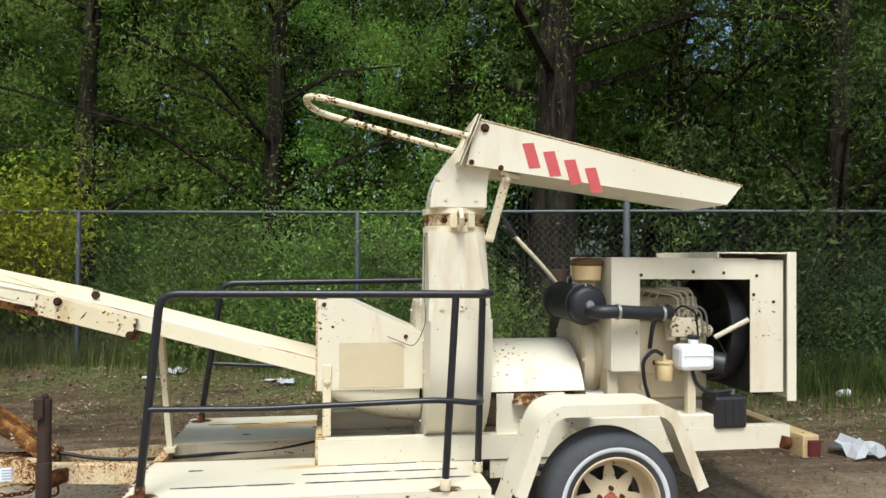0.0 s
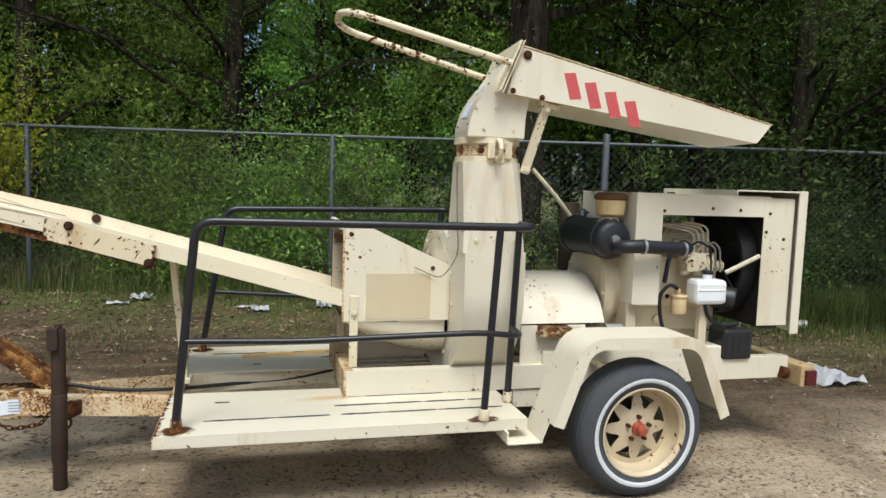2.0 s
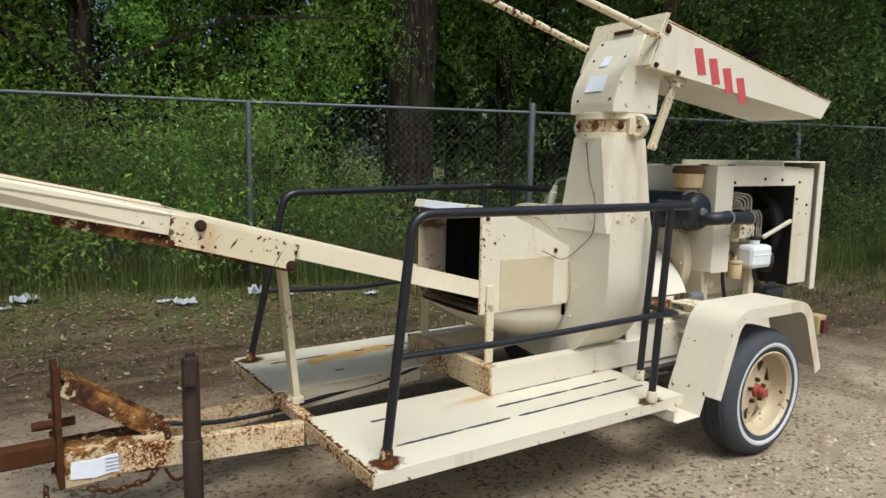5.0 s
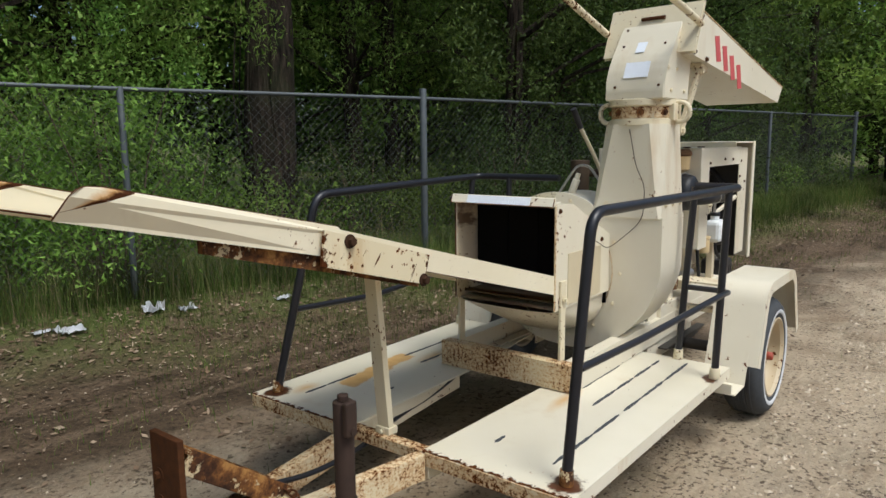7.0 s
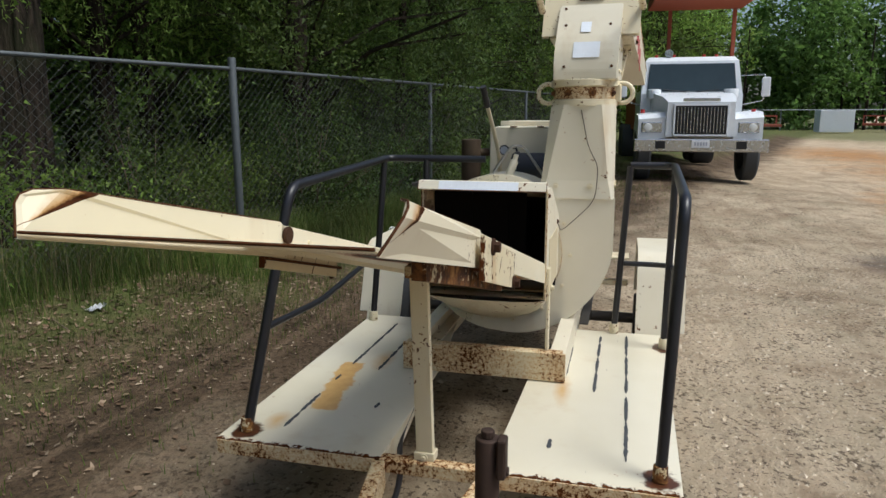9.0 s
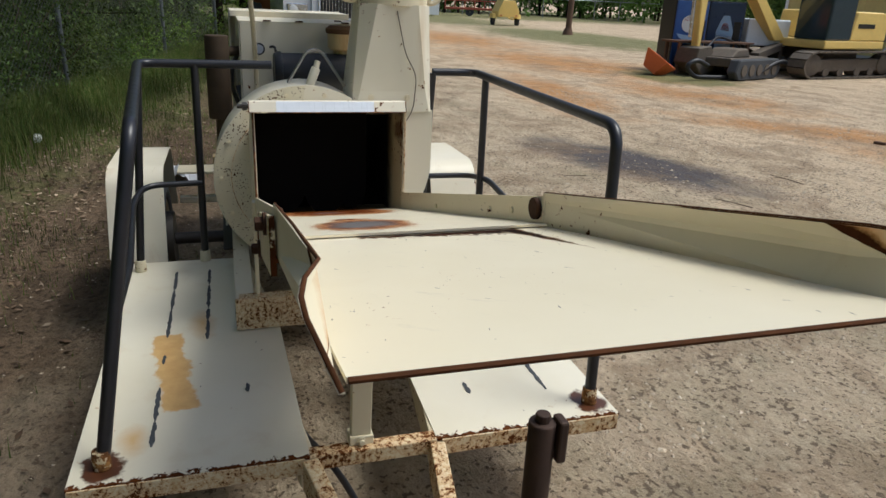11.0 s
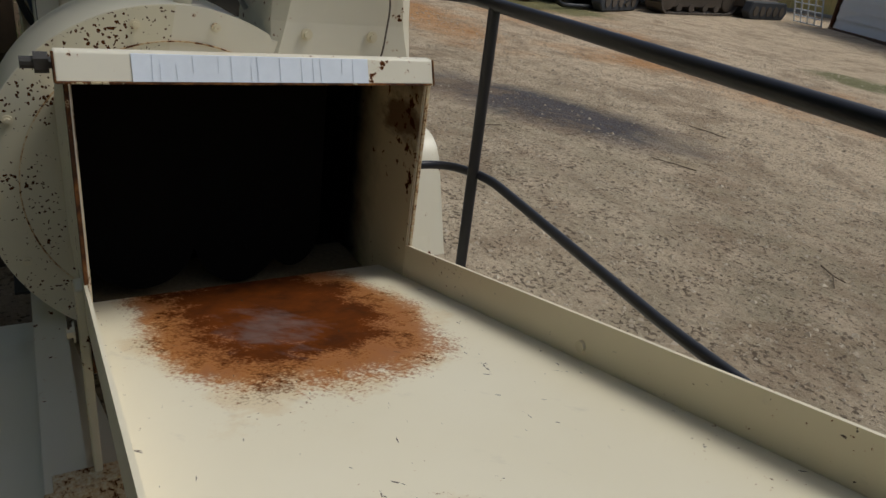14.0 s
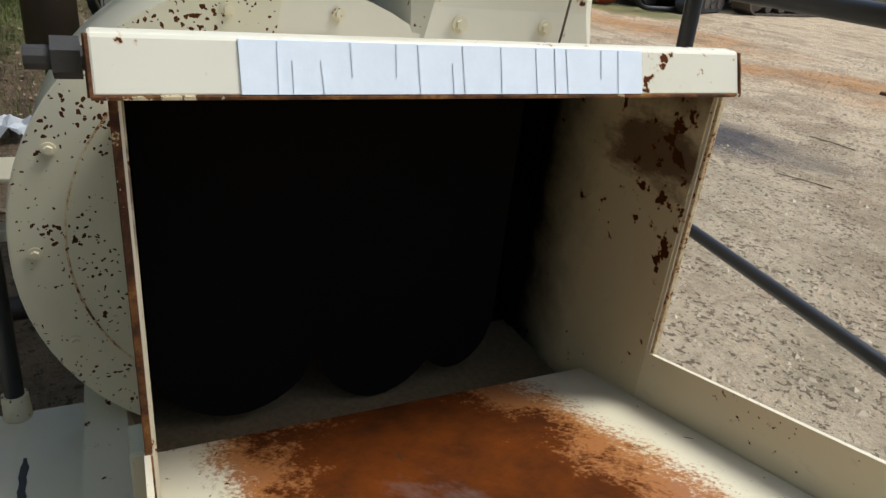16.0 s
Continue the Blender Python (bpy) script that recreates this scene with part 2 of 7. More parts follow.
# ---- ground ----
def ground_material():
    m, nt, p = material("sandy_dirt")
    co = coords(nt)
    sep = nd(nt, "SeparateXYZ", {0: co})
    X, Y = sep.outputs[0], sep.outputs[1]
    big = noisy(nt, co, 0.35, 5, 0.6)
    mid = noisy(nt, co, 2.2, 6, 0.65)
    fine = noisy(nt, co, 24, 6, 0.72)
    grit = noisy(nt, co, 70, 4, 0.65)
    c = mix(nt, ramp(nt, mid, [(0.37, grey(0)), (0.62, grey(1))]), (0.33, 0.272, 0.178), (0.51, 0.40, 0.275))
    c = mix(nt, ramp(nt, big, [(0.42, grey(0)), (0.62, grey(0.75))]), c, (0.60, 0.485, 0.34))
    # yellower sand out on the yard
    c = mix(nt, calc(nt, "MULTIPLY", ramp(nt, calc(nt, "MULTIPLY", Y, -0.1), [(0.3, grey(0)), (0.65, grey(1))]), 0.75), c, (0.66, 0.515, 0.35))
    # wheel tracks along the way
    trk = noisy(nt, co, 3.0, 4, 0.6, (0.06, 1.6, 1.0))
    c = mix(nt, calc(nt, "MULTIPLY", ramp(nt, trk, [(0.5, grey(0)), (0.68, grey(1))]), 0.4), c, (0.29, 0.205, 0.13))
    # orange clay
    clay = 0
    for cx, cy, rx, ry, tn in ((8.3, -8.5, 3.2, 1.5, 16), (4.4, -7.9, 3.0, 1.1, 40), (2.0, -8.0, 2.6, 1.0, 15), (15.0, -9.0, 7.0, 3.2, 10), (26.0, -9.0, 9.0, 3.5, 0), (8.5, -5.6, 4.0, 1.2, -8)):
        e = blob(nt, co, cx, cy, rx, ry, tn, 0.5, 1.1)
        clay = e if clay == 0 else calc(nt, "MAXIMUM", clay, e)
    clay = calc(nt, "ADD", clay, calc(nt, "MULTIPLY", calc(nt, "SUBTRACT", noisy(nt, co, 7, 5, 0.7), 0.5), 0.35))
    c = mix(nt, calc(nt, "MULTIPLY", ramp(nt, clay, [(0.0, grey(0)), (0.8, grey(1))]), 0.85), c, mix(nt, mid, (0.38, 0.15, 0.035), (0.58, 0.31, 0.115)))
    # long dark blue-grey patch with a ragged rim
    oil = calc(nt, "ADD", blob(nt, co, 2.8, -3.85, 1.9, 0.75, 22, 0.3, 2.0), calc(nt, "MULTIPLY", calc(nt, "SUBTRACT", noisy(nt, co, 8, 5, 0.7, (0.35, 1.6, 1.0)), 0.5), 0.3))
    c = mix(nt, calc(nt, "MULTIPLY", ramp(nt, oil, [(0.0, grey(0)), (0.45, grey(1))]), 0.9), c, (0.055, 0.055, 0.07))
    # damp, browner mottling
    damp = noisy(nt, co, 1.1, 8, 0.72, None, 0.6)
    c = mix(nt, ramp(nt, damp, [(0.50, grey(0)), (0.60, grey(0.55))]), c, (0.25, 0.172, 0.105))
    # crumbs and grit
    clods = calc(nt, "ADD", noisy(nt, co, 34, 4, 0.62), calc(nt, "MULTIPLY", calc(nt, "SUBTRACT", noisy(nt, co, 3.5, 4, 0.6), 0.5), 0.35))
    c = mix(nt, ramp(nt, fine, [(0.34, grey(0.4)), (0.48, grey(0))]), c, mix(nt, 0.7, c, (0.05, 0.033, 0.02)))
    c = mix(nt, ramp(nt, clods, [(0.565, grey(0)), (0.605, grey(0.85))]), c, (0.115, 0.082, 0.055))
    c = mix(nt, ramp(nt, grit, [(0.58, grey(0)), (0.70, grey(0.2))]), c, (0.74, 0.66, 0.52))
    # darker, damp soil with leaf mould by the woods
    n2 = noisy(nt, co, 0.9, 5, 0.65)
    edge = calc(nt, "ADD", calc(nt, "ADD", Y, calc(nt, "MULTIPLY", X, 0.27)), calc(nt, "MULTIPLY", calc(nt, "SUBTRACT", n2, 0.5), 2.2))
    wood = ramp(nt, calc(nt, "MULTIPLY", edge, 0.2), [(0.0, grey(0)), (0.23, grey(1))])
    soil = mix(nt, ramp(nt, mid, [(0.35, grey(0)), (0.7, grey(1))]), (0.06, 0.04, 0.023), (0.155, 0.105, 0.063))
    soil = mix(nt, ramp(nt, trk, [(0.44, grey(0)), (0.6, grey(0.8))]), soil, (0.19, 0.132, 0.083))
    soil = mix(nt, ramp(nt, fine, [(0.38, grey(0.7)), (0.52, grey(0))]), soil, (0.03, 0.02, 0.012))
    c = mix(nt, wood, c, soil)
    # thin green cover: verge and far lawn patches
    g = noisy(nt, co, 1.6, 6, 0.7)
    verge = calc(nt, "MULTIPLY", ramp(nt, calc(nt, "MULTIPLY", edge, 0.2), [(0.40, grey(0)), (0.66, grey(1))]), ramp(nt, g, [(0.38, grey(0)), (0.55, grey(1))]))
    for cx, cy, rx, ry in ((30.0, -17.0, 13.0, 5.0), (11.5, -10.6, 2.2, 1.5), (3.6, -11.0, 1.3, 0.7), (60.0, -16.0, 25.0, 7.0), (98.0, -25.0, 30.0, 80.0), (70.0, -22.0, 15.0, 70.0)):
        e = blob(nt, co, cx, cy, rx, ry, 0, 0.4, 1.3)
        verge = calc(nt, "MAXIMUM", verge, calc(nt, "MULTIPLY", ramp(nt, e, [(0.0, grey(0)), (0.4, grey(1))]), 0.75))
    c = mix(nt, verge, c, mix(nt, fine, (0.045, 0.065, 0.015), (0.15, 0.17, 0.05)))
    nt.links.new(c, p.inputs["Base Color"])
    p.inputs["Roughness"].default_value = 0.92
    p.inputs["Specular IOR Level"].default_value = 0.2
    h = calc(nt, "ADD", calc(nt, "ADD", calc(nt, "MULTIPLY", fine, 0.55), calc(nt, "MULTIPLY", mid, 1.3)), calc(nt, "MULTIPLY", grit, 0.12))
    bumped(nt, p, h, 1.0, 0.07)
    return m


def gz(x, y):
    """Height of the ground."""
    near = math.exp(-((x / 2.2) ** 2 + (y / 1.6) ** 2))
    v = noise.noise((x * 0.45, y * 0.45, 3.1)) * 0.03 + noise.noise((x * 1.7, y * 1.7, 1.2)) * 0.012 + noise.noise((x * 5, y * 5, 7.7)) * 0.006
    rise = 0.22 * min(1, max(0, (x - 3.5) / 6)) * math.exp(-((y + 1.2) / 3.0) ** 2) * min(1, max(0, (24 - x) / 8))
    verge = 0.19 * min(1, max(0, y + 0.27 * x - 2.4))
    return v * (1 - 0.85 * near) + rise + verge


def axis_steps(a, b, fine):
    out = [a + i * fine for i in range(int((b - a) / fine) + 1)]
    s, v = fine, b
    while v < 900:
        s *= 1.35
        v += s
        out.append(v)
    s, v = fine, a
    lead = []
    while v > -900:
        s *= 1.35
        v -= s
        lead.append(v)
    return lead[::-1] + out


gx, gy = axis_steps(-7, 14, 0.11), axis_steps(-13, 6, 0.11)
verts = [(x, y, gz(x, y) if abs(x) < 60 and abs(y) < 60 else 0.0) for y in gy for x in gx]
nx = len(gx)
faces = [(j * nx + i, j * nx + i + 1, (j + 1) * nx + i + 1, (j + 1) * nx + i) for j in range(len(gy) - 1) for i in range(nx - 1)]
me = bpy.data.meshes.new("ground")
me.from_pydata(verts, [], faces)
me.polygons.foreach_set("use_smooth", [True] * len(faces))
me.materials.append(ground_material())
tagged(new("ground", me), "sandy dirt yard with orange clay and dark patches", "ground", kind="structure")


# ---- many small pieces in one mesh ----
def scatter(name, mat, quads, label, category, kind="stuff"):
    """quads: an array n x k x 3 of polygons."""
    q = np.asarray(quads, float)
    n, k = q.shape[:2]
    me = bpy.data.meshes.new(name)
    me.vertices.add(n * k)
    me.vertices.foreach_set("co", q.ravel())
    me.loops.add(n * k)
    me.loops.foreach_set("vertex_index", np.arange(n * k))
    me.polygons.add(n)
    me.polygons.foreach_set("loop_start", np.arange(n) * k)
    me.update(calc_edges=True)
    me.materials.append(mat)
    if name is None:
        return me
    ob = new(name, me)
    return tagged(ob, label, category, kind=kind) if label else ob


def leaf_material(name, a, b, c, trans=0.35):
    m, nt, p = material(name)
    isl = nd(nt, "NewGeometry").outputs["Random Per Island"]
    col = ramp(nt, isl, [(0.0, a), (0.55, b), (1.0, c)])
    rnd = nd(nt, "ObjectInfo").outputs["Random"]
    co = coords(nt)
    clump = calc(nt, "ADD", calc(nt, "MULTIPLY", ramp(nt, noisy(nt, co, 1.1, 3, 0.6), [(0.34, grey(0.38)), (0.66, grey(1.7))]), 1.0), 0.0)
    col = mix(nt, 1.0, col, clump, "MULTIPLY")
    hs = nd(nt, "HueSaturation", {"Color": col, "Hue": calc(nt, "ADD", 0.485, calc(nt, "MULTIPLY", rnd, 0.03)), "Value": calc(nt, "ADD", 0.75, calc(nt, "MULTIPLY", rnd, 0.5))}).outputs[0]
    nt.links.new(hs, p.inputs["Base Color"])
    p.inputs["Roughness"].default_value = 0.6
    p.inputs["Specular IOR Level"].default_value = 0.18
    tr = nd(nt, "BsdfTranslucent", {0: hs})
    mx = nd(nt, "MixShader", {0: trans, 1: p.outputs[0], 2: tr.outputs[0]})
    nt.links.new(mx.outputs[0], nt.nodes["Material Output"].inputs[0])
    return m


leaf_a = leaf_material("broad_leaf", (0.12, 0.215, 0.035), (0.185, 0.30, 0.055), (0.27, 0.395, 0.09), 0.5)
leaf_b = leaf_material("feathery_leaf", (0.10, 0.165, 0.03), (0.155, 0.235, 0.046), (0.22, 0.30, 0.07), 0.5)
leaf_c = leaf_material("yellow_green_leaf", (0.26, 0.32, 0.02), (0.38, 0.44, 0.035), (0.48, 0.52, 0.06), 0.5)
# darker copy of the leaves: the woods' shade is put into its colour
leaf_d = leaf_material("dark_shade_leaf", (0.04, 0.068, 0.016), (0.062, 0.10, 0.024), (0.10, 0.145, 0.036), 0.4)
leaf_far = leaf_material("far_leaf", (0.085, 0.15, 0.035), (0.125, 0.21, 0.05), (0.17, 0.27, 0.07), 0.5)
grass_mat = leaf_material("grass_blade", (0.045, 0.075, 0.013), (0.075, 0.115, 0.022), (0.19, 0.17, 0.065), 0.35)
dry_mat = leaf_material("dry_stem", (0.10, 0.075, 0.04), (0.20, 0.155, 0.085), (0.36, 0.29, 0.17), 0.2)
litter_mat = leaf_material("dead_leaf", (0.08, 0.05, 0.03), (0.17, 0.115, 0.07), (0.33, 0.26, 0.18), 0.1)


def bark_material():
    m, nt, p = material("furrowed_bark")
    co = coords(nt)
    n = noisy(nt, co, 16, 6, 0.7, (1.0, 1.0, 0.16), 0.6)
    c = ramp(nt, n, [(0.36, (0.005, 0.004, 0.003)), (0.52, (0.03, 0.022, 0.016)), (0.68, (0.075, 0.058, 0.042))])
    c = mix(nt, ramp(nt, noisy(nt, co, 2.3, 4), [(0.5, grey(0)), (0.7, grey(0.5))]), c, (0.035, 0.045, 0.018))
    nt.links.new(c, p.inputs["Base Color"])
    p.inputs["Roughness"].default_value = 0.95
    p.inputs["Specular IOR Level"].default_value = 0.15
    bumped(nt, p, n, 1.0, 0.05)
    return m


bark = bark_material()
twig_mat = plain("dry_twig", (0.16, 0.12, 0.085), 0.9, 0.0, 0.3, 20, 0.2)


def leaf_cloud(rng, centres, spread, count, size, narrow=0.45, droop=0.3):
    """Pointed four-cornered leaves round the given centres."""
    n = count
    c = centres[rng.integers(0, len(centres), n)] + rng.normal(0, 1, (n, 3)) * spread
    d = rng.normal(0, 1, (n, 3))
    d[:, 2] -= droop
    d /= np.linalg.norm(d, axis=1)[:, None]
    s = np.cross(d, rng.normal(0, 0.7, (n, 3)) + (0, -0.35, 0.75))
    s /= np.linalg.norm(s, axis=1)[:, None]
    l = size * rng.uniform(0.6, 1.35, (n, 1))
    w = l * narrow
    return np.stack([c - d * l * 0.4 + s * w * 0.5, c + d * l * 0.6, c - d * l * 0.4 - s * w * 0.5], 1)


def branches(rng, h, low, reach, n, r0):
    """A trunk with limbs. Gives the bmesh and the places of the twig ends."""
    bm = B()
    lean = Vector((rng.uniform(-0.05, 0.05), rng.uniform(-0.05, 0.05), 1))
    trunk = [lean * (h * k / 8) + Vector((math.sin(k * 1.3 + h) * 0.05 * k / 4, math.cos(k * 1.7 + h) * 0.05 * k / 4, 0)) for k in range(9)]
    trunk[0].z = -0.15
    tube(bm, trunk, r0, 10, True, r0 * 0.15)
    tips = []
    for i in range(n):
        f = low + (1 - low) * (i + rng.uniform(0, 1)) / n
        p = trunk[0].lerp(trunk[-1], f)
        k = min(7, int(f * 8))
        p = trunk[k].lerp(trunk[k + 1], f * 8 - k)
        a = rng.uniform(0, math.tau)
        ln = reach * (1.1 - 0.75 * f) * rng.uniform(0.6, 1.2)
        e = p + Vector((math.cos(a) * ln, math.sin(a) * ln, ln * rng.uniform(0.05, 0.5)))
        m = p.lerp(e, 0.5) + Vector((0, 0, 0.1 * ln))
        rr = max(0.012, r0 * 0.28 * (1 - 0.6 * f))
        tube(bm, [p, m, e], rr, 4, True, rr * 0.3)
        for t in (0.35, 0.6, 0.8, 1.0):
            q = p.lerp(m, t * 2) if t < 0.5 else m.lerp(e, t * 2 - 1)
            for _ in range(2):
                tips.append(q + Vector((rng.normal(0, 0.25), rng.normal(0, 0.25), rng.normal(0, 0.2))) * ln * 0.7)
    return bm, np.array([tuple(t) for t in tips])


def tree_kind(seed, h, low, reach, n, r0, leaves, size, mat, narrow, spread, droop=0.3):
    rng = np.random.default_rng(seed)
    bm, tips = branches(rng, h, low, reach, n, r0)
    t = thing("tree", "tall leafy tree with dense green crown in the woods", "tree", "trees behind the fence")
    part("trunk", bm, bark, t, "dark furrowed trunk and limbs", 60)
    me = scatter("crown", mat, leaf_cloud(rng, tips, spread, leaves, size, narrow, droop), "", "")
    me.parent = t
    return t


kinds = [
    tree_kind(1, 11, 0.12, 3.0, 46, 0.16, 46000, 0.058, leaf_a, 0.55, 0.145),
    tree_kind(2, 13, 0.10, 2.8, 52, 0.18, 54000, 0.070, leaf_b, 0.26, 0.165, 0.7),
    tree_kind(3, 9, 0.08, 2.5, 42, 0.12, 44000, 0.055, leaf_a, 0.6, 0.135),
    tree_kind(4, 12, 0.15, 3.2, 50, 0.17, 54000, 0.072, leaf_b, 0.24, 0.17, 0.9),
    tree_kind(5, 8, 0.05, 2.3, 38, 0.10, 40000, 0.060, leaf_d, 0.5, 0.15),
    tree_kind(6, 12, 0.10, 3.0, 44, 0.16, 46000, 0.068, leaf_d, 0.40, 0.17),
]
back_kinds = [
    tree_kind(21, 12, 0.06, 3.2, 40, 0.16, 12000, 0.16, leaf_a, 0.55, 0.24),
    tree_kind(22, 13, 0.06, 3.2, 44, 0.17, 12000, 0.17, leaf_d, 0.5, 0.25),
    tree_kind(23, 11, 0.05, 3.0, 38, 0.14, 11000, 0.16, leaf_b, 0.4, 0.24),
]


def shrub_kind(seed, h, w, leaves, size, mat, label):
    rng = np.random.default_rng(seed)
    bm = B()
    tips = []
    for i in range(16):
        a, r = rng.uniform(0, math.tau), w * rng.uniform(0.15, 1)
        e = Vector((math.cos(a) * r, math.sin(a) * r, h * rng.uniform(0.35, 1.0)))
        s = Vector((math.cos(a) * 0.08, math.sin(a) * 0.08, -0.05))
        m = s.lerp(e, 0.5) + Vector((0, 0, 0.15 * h))
        tube(bm, [s, m, e], 0.011, 5, True, 0.003)
        tips += [tuple(s.lerp(m, t)) for t in (0.4, 0.8)] + [tuple(m.lerp(e, t)) for t in (0.1, 0.35, 0.6, 0.85, 1)]
    t = thing("shrub", label, "shrub", "shrubs along the fence")
    part("stem", bm, twig_mat, t)
    c = scatter("foliage", mat, leaf_cloud(rng, np.array(tips), 0.13 * max(h, w), leaves, size, 0.5, 0.2), "", "")
    c.parent = t
    return t


shrubs = [
    shrub_kind(11, 1.5, 0.9, 6200, 0.05, leaf_a, "dense green bramble at the fence"),
    shrub_kind(12, 2.2, 1.1, 7600, 0.054, leaf_a, "tall green shrub at the wood's edge"),
    shrub_kind(13, 1.1, 0.9, 3800, 0.055, leaf_b, "low tangled green undergrowth"),
    shrub_kind(14, 1.7, 0.8, 3600, 0.065, leaf_c, "yellow-green leafy bush by the fence"),
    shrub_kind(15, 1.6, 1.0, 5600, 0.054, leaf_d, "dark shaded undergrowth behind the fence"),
]

# fence line: posts from the wood's corner to the far corner
FENCE = [(-10.4, 6.1), (-7.3, 5.4), (-4.2, 4.75), (-1.0, 4.0), (1.8, 3.05), (5.5, 2.15), (9.2, 1.3), (13.0, 0.5)]


def fence_y(x):
    for (x0, y0), (x1, y1) in zip(FENCE, FENCE[1:]):
        if x <= x1 or x1 == FENCE[-1][0]:
            return y0 + (y1 - y0) * (x - x0) / (x1 - x0)


rng = np.random.default_rng(5)
used = set()


def plant(ob, m):
    """The first call moves the thing itself, later ones copy it."""
    if ob.name in used:
        return copy_thing(ob, m)
    used.add(ob.name)
    ob.matrix_basis = m
    return ob


for row, (off, step, x0, x1) in enumerate(((2.3, 2.2, -8.5, 13), (4.3, 2.2, -9.5, 14), (6.8, 2.6, -15, 20), (9.6, 3.0, -18, 23), (13.5, 3.4, -22, 26))):
    x = x0
    while x < x1:
        fx = x + rng.uniform(-0.7, 0.7)
        y = fence_y(min(fx, 13)) + off + rng.uniform(-0.8, 0.8)
        x += step
        if math.hypot(fx - 1.75, y - 5.6) < 1.5:
            continue
        if row > 1:
            k = back_kinds[int(rng.integers(0, 3))]
        elif fx > 1.0:
            k = kinds[int(rng.choice((1, 3, 4, 5, 5)))]
        else:
            k = kinds[int(rng.choice((0, 2, 0, 1, 2, 3)))]
        plant(k, pose(fx, y, 0.03, 0, 0, rng.uniform(0, 360)))
# trees past the fence's far corner, behind the truck
for x, y, k in ((17.0, 2.2, 3), (19.5, 0.4, 5), (22.0, -0.8, 1), (24.5, -1.5, 5), (20.5, 3.4, 3), (27.0, -2.0, 0), (17.6, 5.0, 5)):
    plant(back_kinds[k % 3], pose(x, y, 0.0, 0, 0, x * 40))
for x, y, k in ((26.0, 1.5, 1), (29.0, -0.5, 1), (31.0, -2.5, 0), (29.0, 3.5, 2), (34.0, -2.0, 1), (23.0, 3.0, 1)):
    plant(back_kinds[k], pose(x, y, 0.0, 0, 0, x * 50))
for row, (off, step) in enumerate(((0.6, 0.95), (1.5, 1.1), (2.8, 1.4))):
    x = -10.0
    while x < 14:
        fx = x + rng.uniform(-0.4, 0.4)
        y = fence_y(min(fx, 13)) + off + rng.uniform(-0.3, 0.3)
        x += step
        if math.hypot(fx - 1.75, y - 5.6) < 0.8 or (abs(fx - 1.6) < 0.75 and y < 5.6):
            continue
        k = int(rng.integers(0, 3)) if fx < 0.5 else int(rng.choice((2, 4, 4)))
        plant(shrubs[k], pose(fx, y, 0.03, 0, 0, rng.uniform(0, 360)))
plant(shrubs[3], pose(-4.75, 5.2, 0.8))
plant(shrubs[3], pose(-5.5, 5.4, 0.85, 0, 0, 70))

# the thick old tree behind the fence
rng2 = np.random.default_rng(77)
bm, tips = branches(rng2, 12, 0.3, 4.2, 44, 0.38)
old = thing("old_tree", "thick dark old tree trunk with drooping leafy limbs behind the fence", "tree", at=(1.75, 5.6, 0))
part("trunk", bm, bark, old, "thick dark furrowed trunk", 60)
c = scatter("crown", leaf_b, leaf_cloud(rng2, tips, 0.38, 60000, 0.08, 0.28, 0.8), "", "")
c.parent = old
b = B()
for k in range(7):
    a = k * 0.9
    p0 = Vector((0.33 * math.cos(a), 0.33 * math.sin(a), -0.1))
    tube(b, [p0, p0 * 1.02 + Vector((0.05, 0.03, 1.0)), p0 * 0.97 + Vector((-0.06, 0.05, 2.2)), p0 * 0.9 + Vector((0, 0, 3.5))], 0.022, 6, True, 0.008)
part("vine", b, bark, old, "dark vine on the trunk", 60)

# ---- chain-link fence ----
galv = plain("galvanised_steel", (0.30, 0.32, 0.33), 0.45, 0.7, 0.25, 25, 0.1)
wire_dull = plain("dull_fence_wire", (0.115, 0.12, 0.115), 0.7, 0.2, 0.3, 25, 0.0)
rail_dull = plain("weathered_pipe", (0.10, 0.112, 0.118), 0.55, 0.4, 0.3, 12, 0.1)
fence = thing("chain_link_fence", "weathered grey chain-link fence with a pipe top rail along the woods", "fence")
FH = 1.97
for i, (x, y) in enumerate(FENCE):
    b = B()
    r = 0.038 if i in (4, 7) else 0.028
    cyl(b, (x, y, -0.1), (x, y, FH + (0.1 if i in (4, 7) else 0.02)), r, seg=14, bev=0.006)
    part("post", b, rail_dull, fence, "", 50)
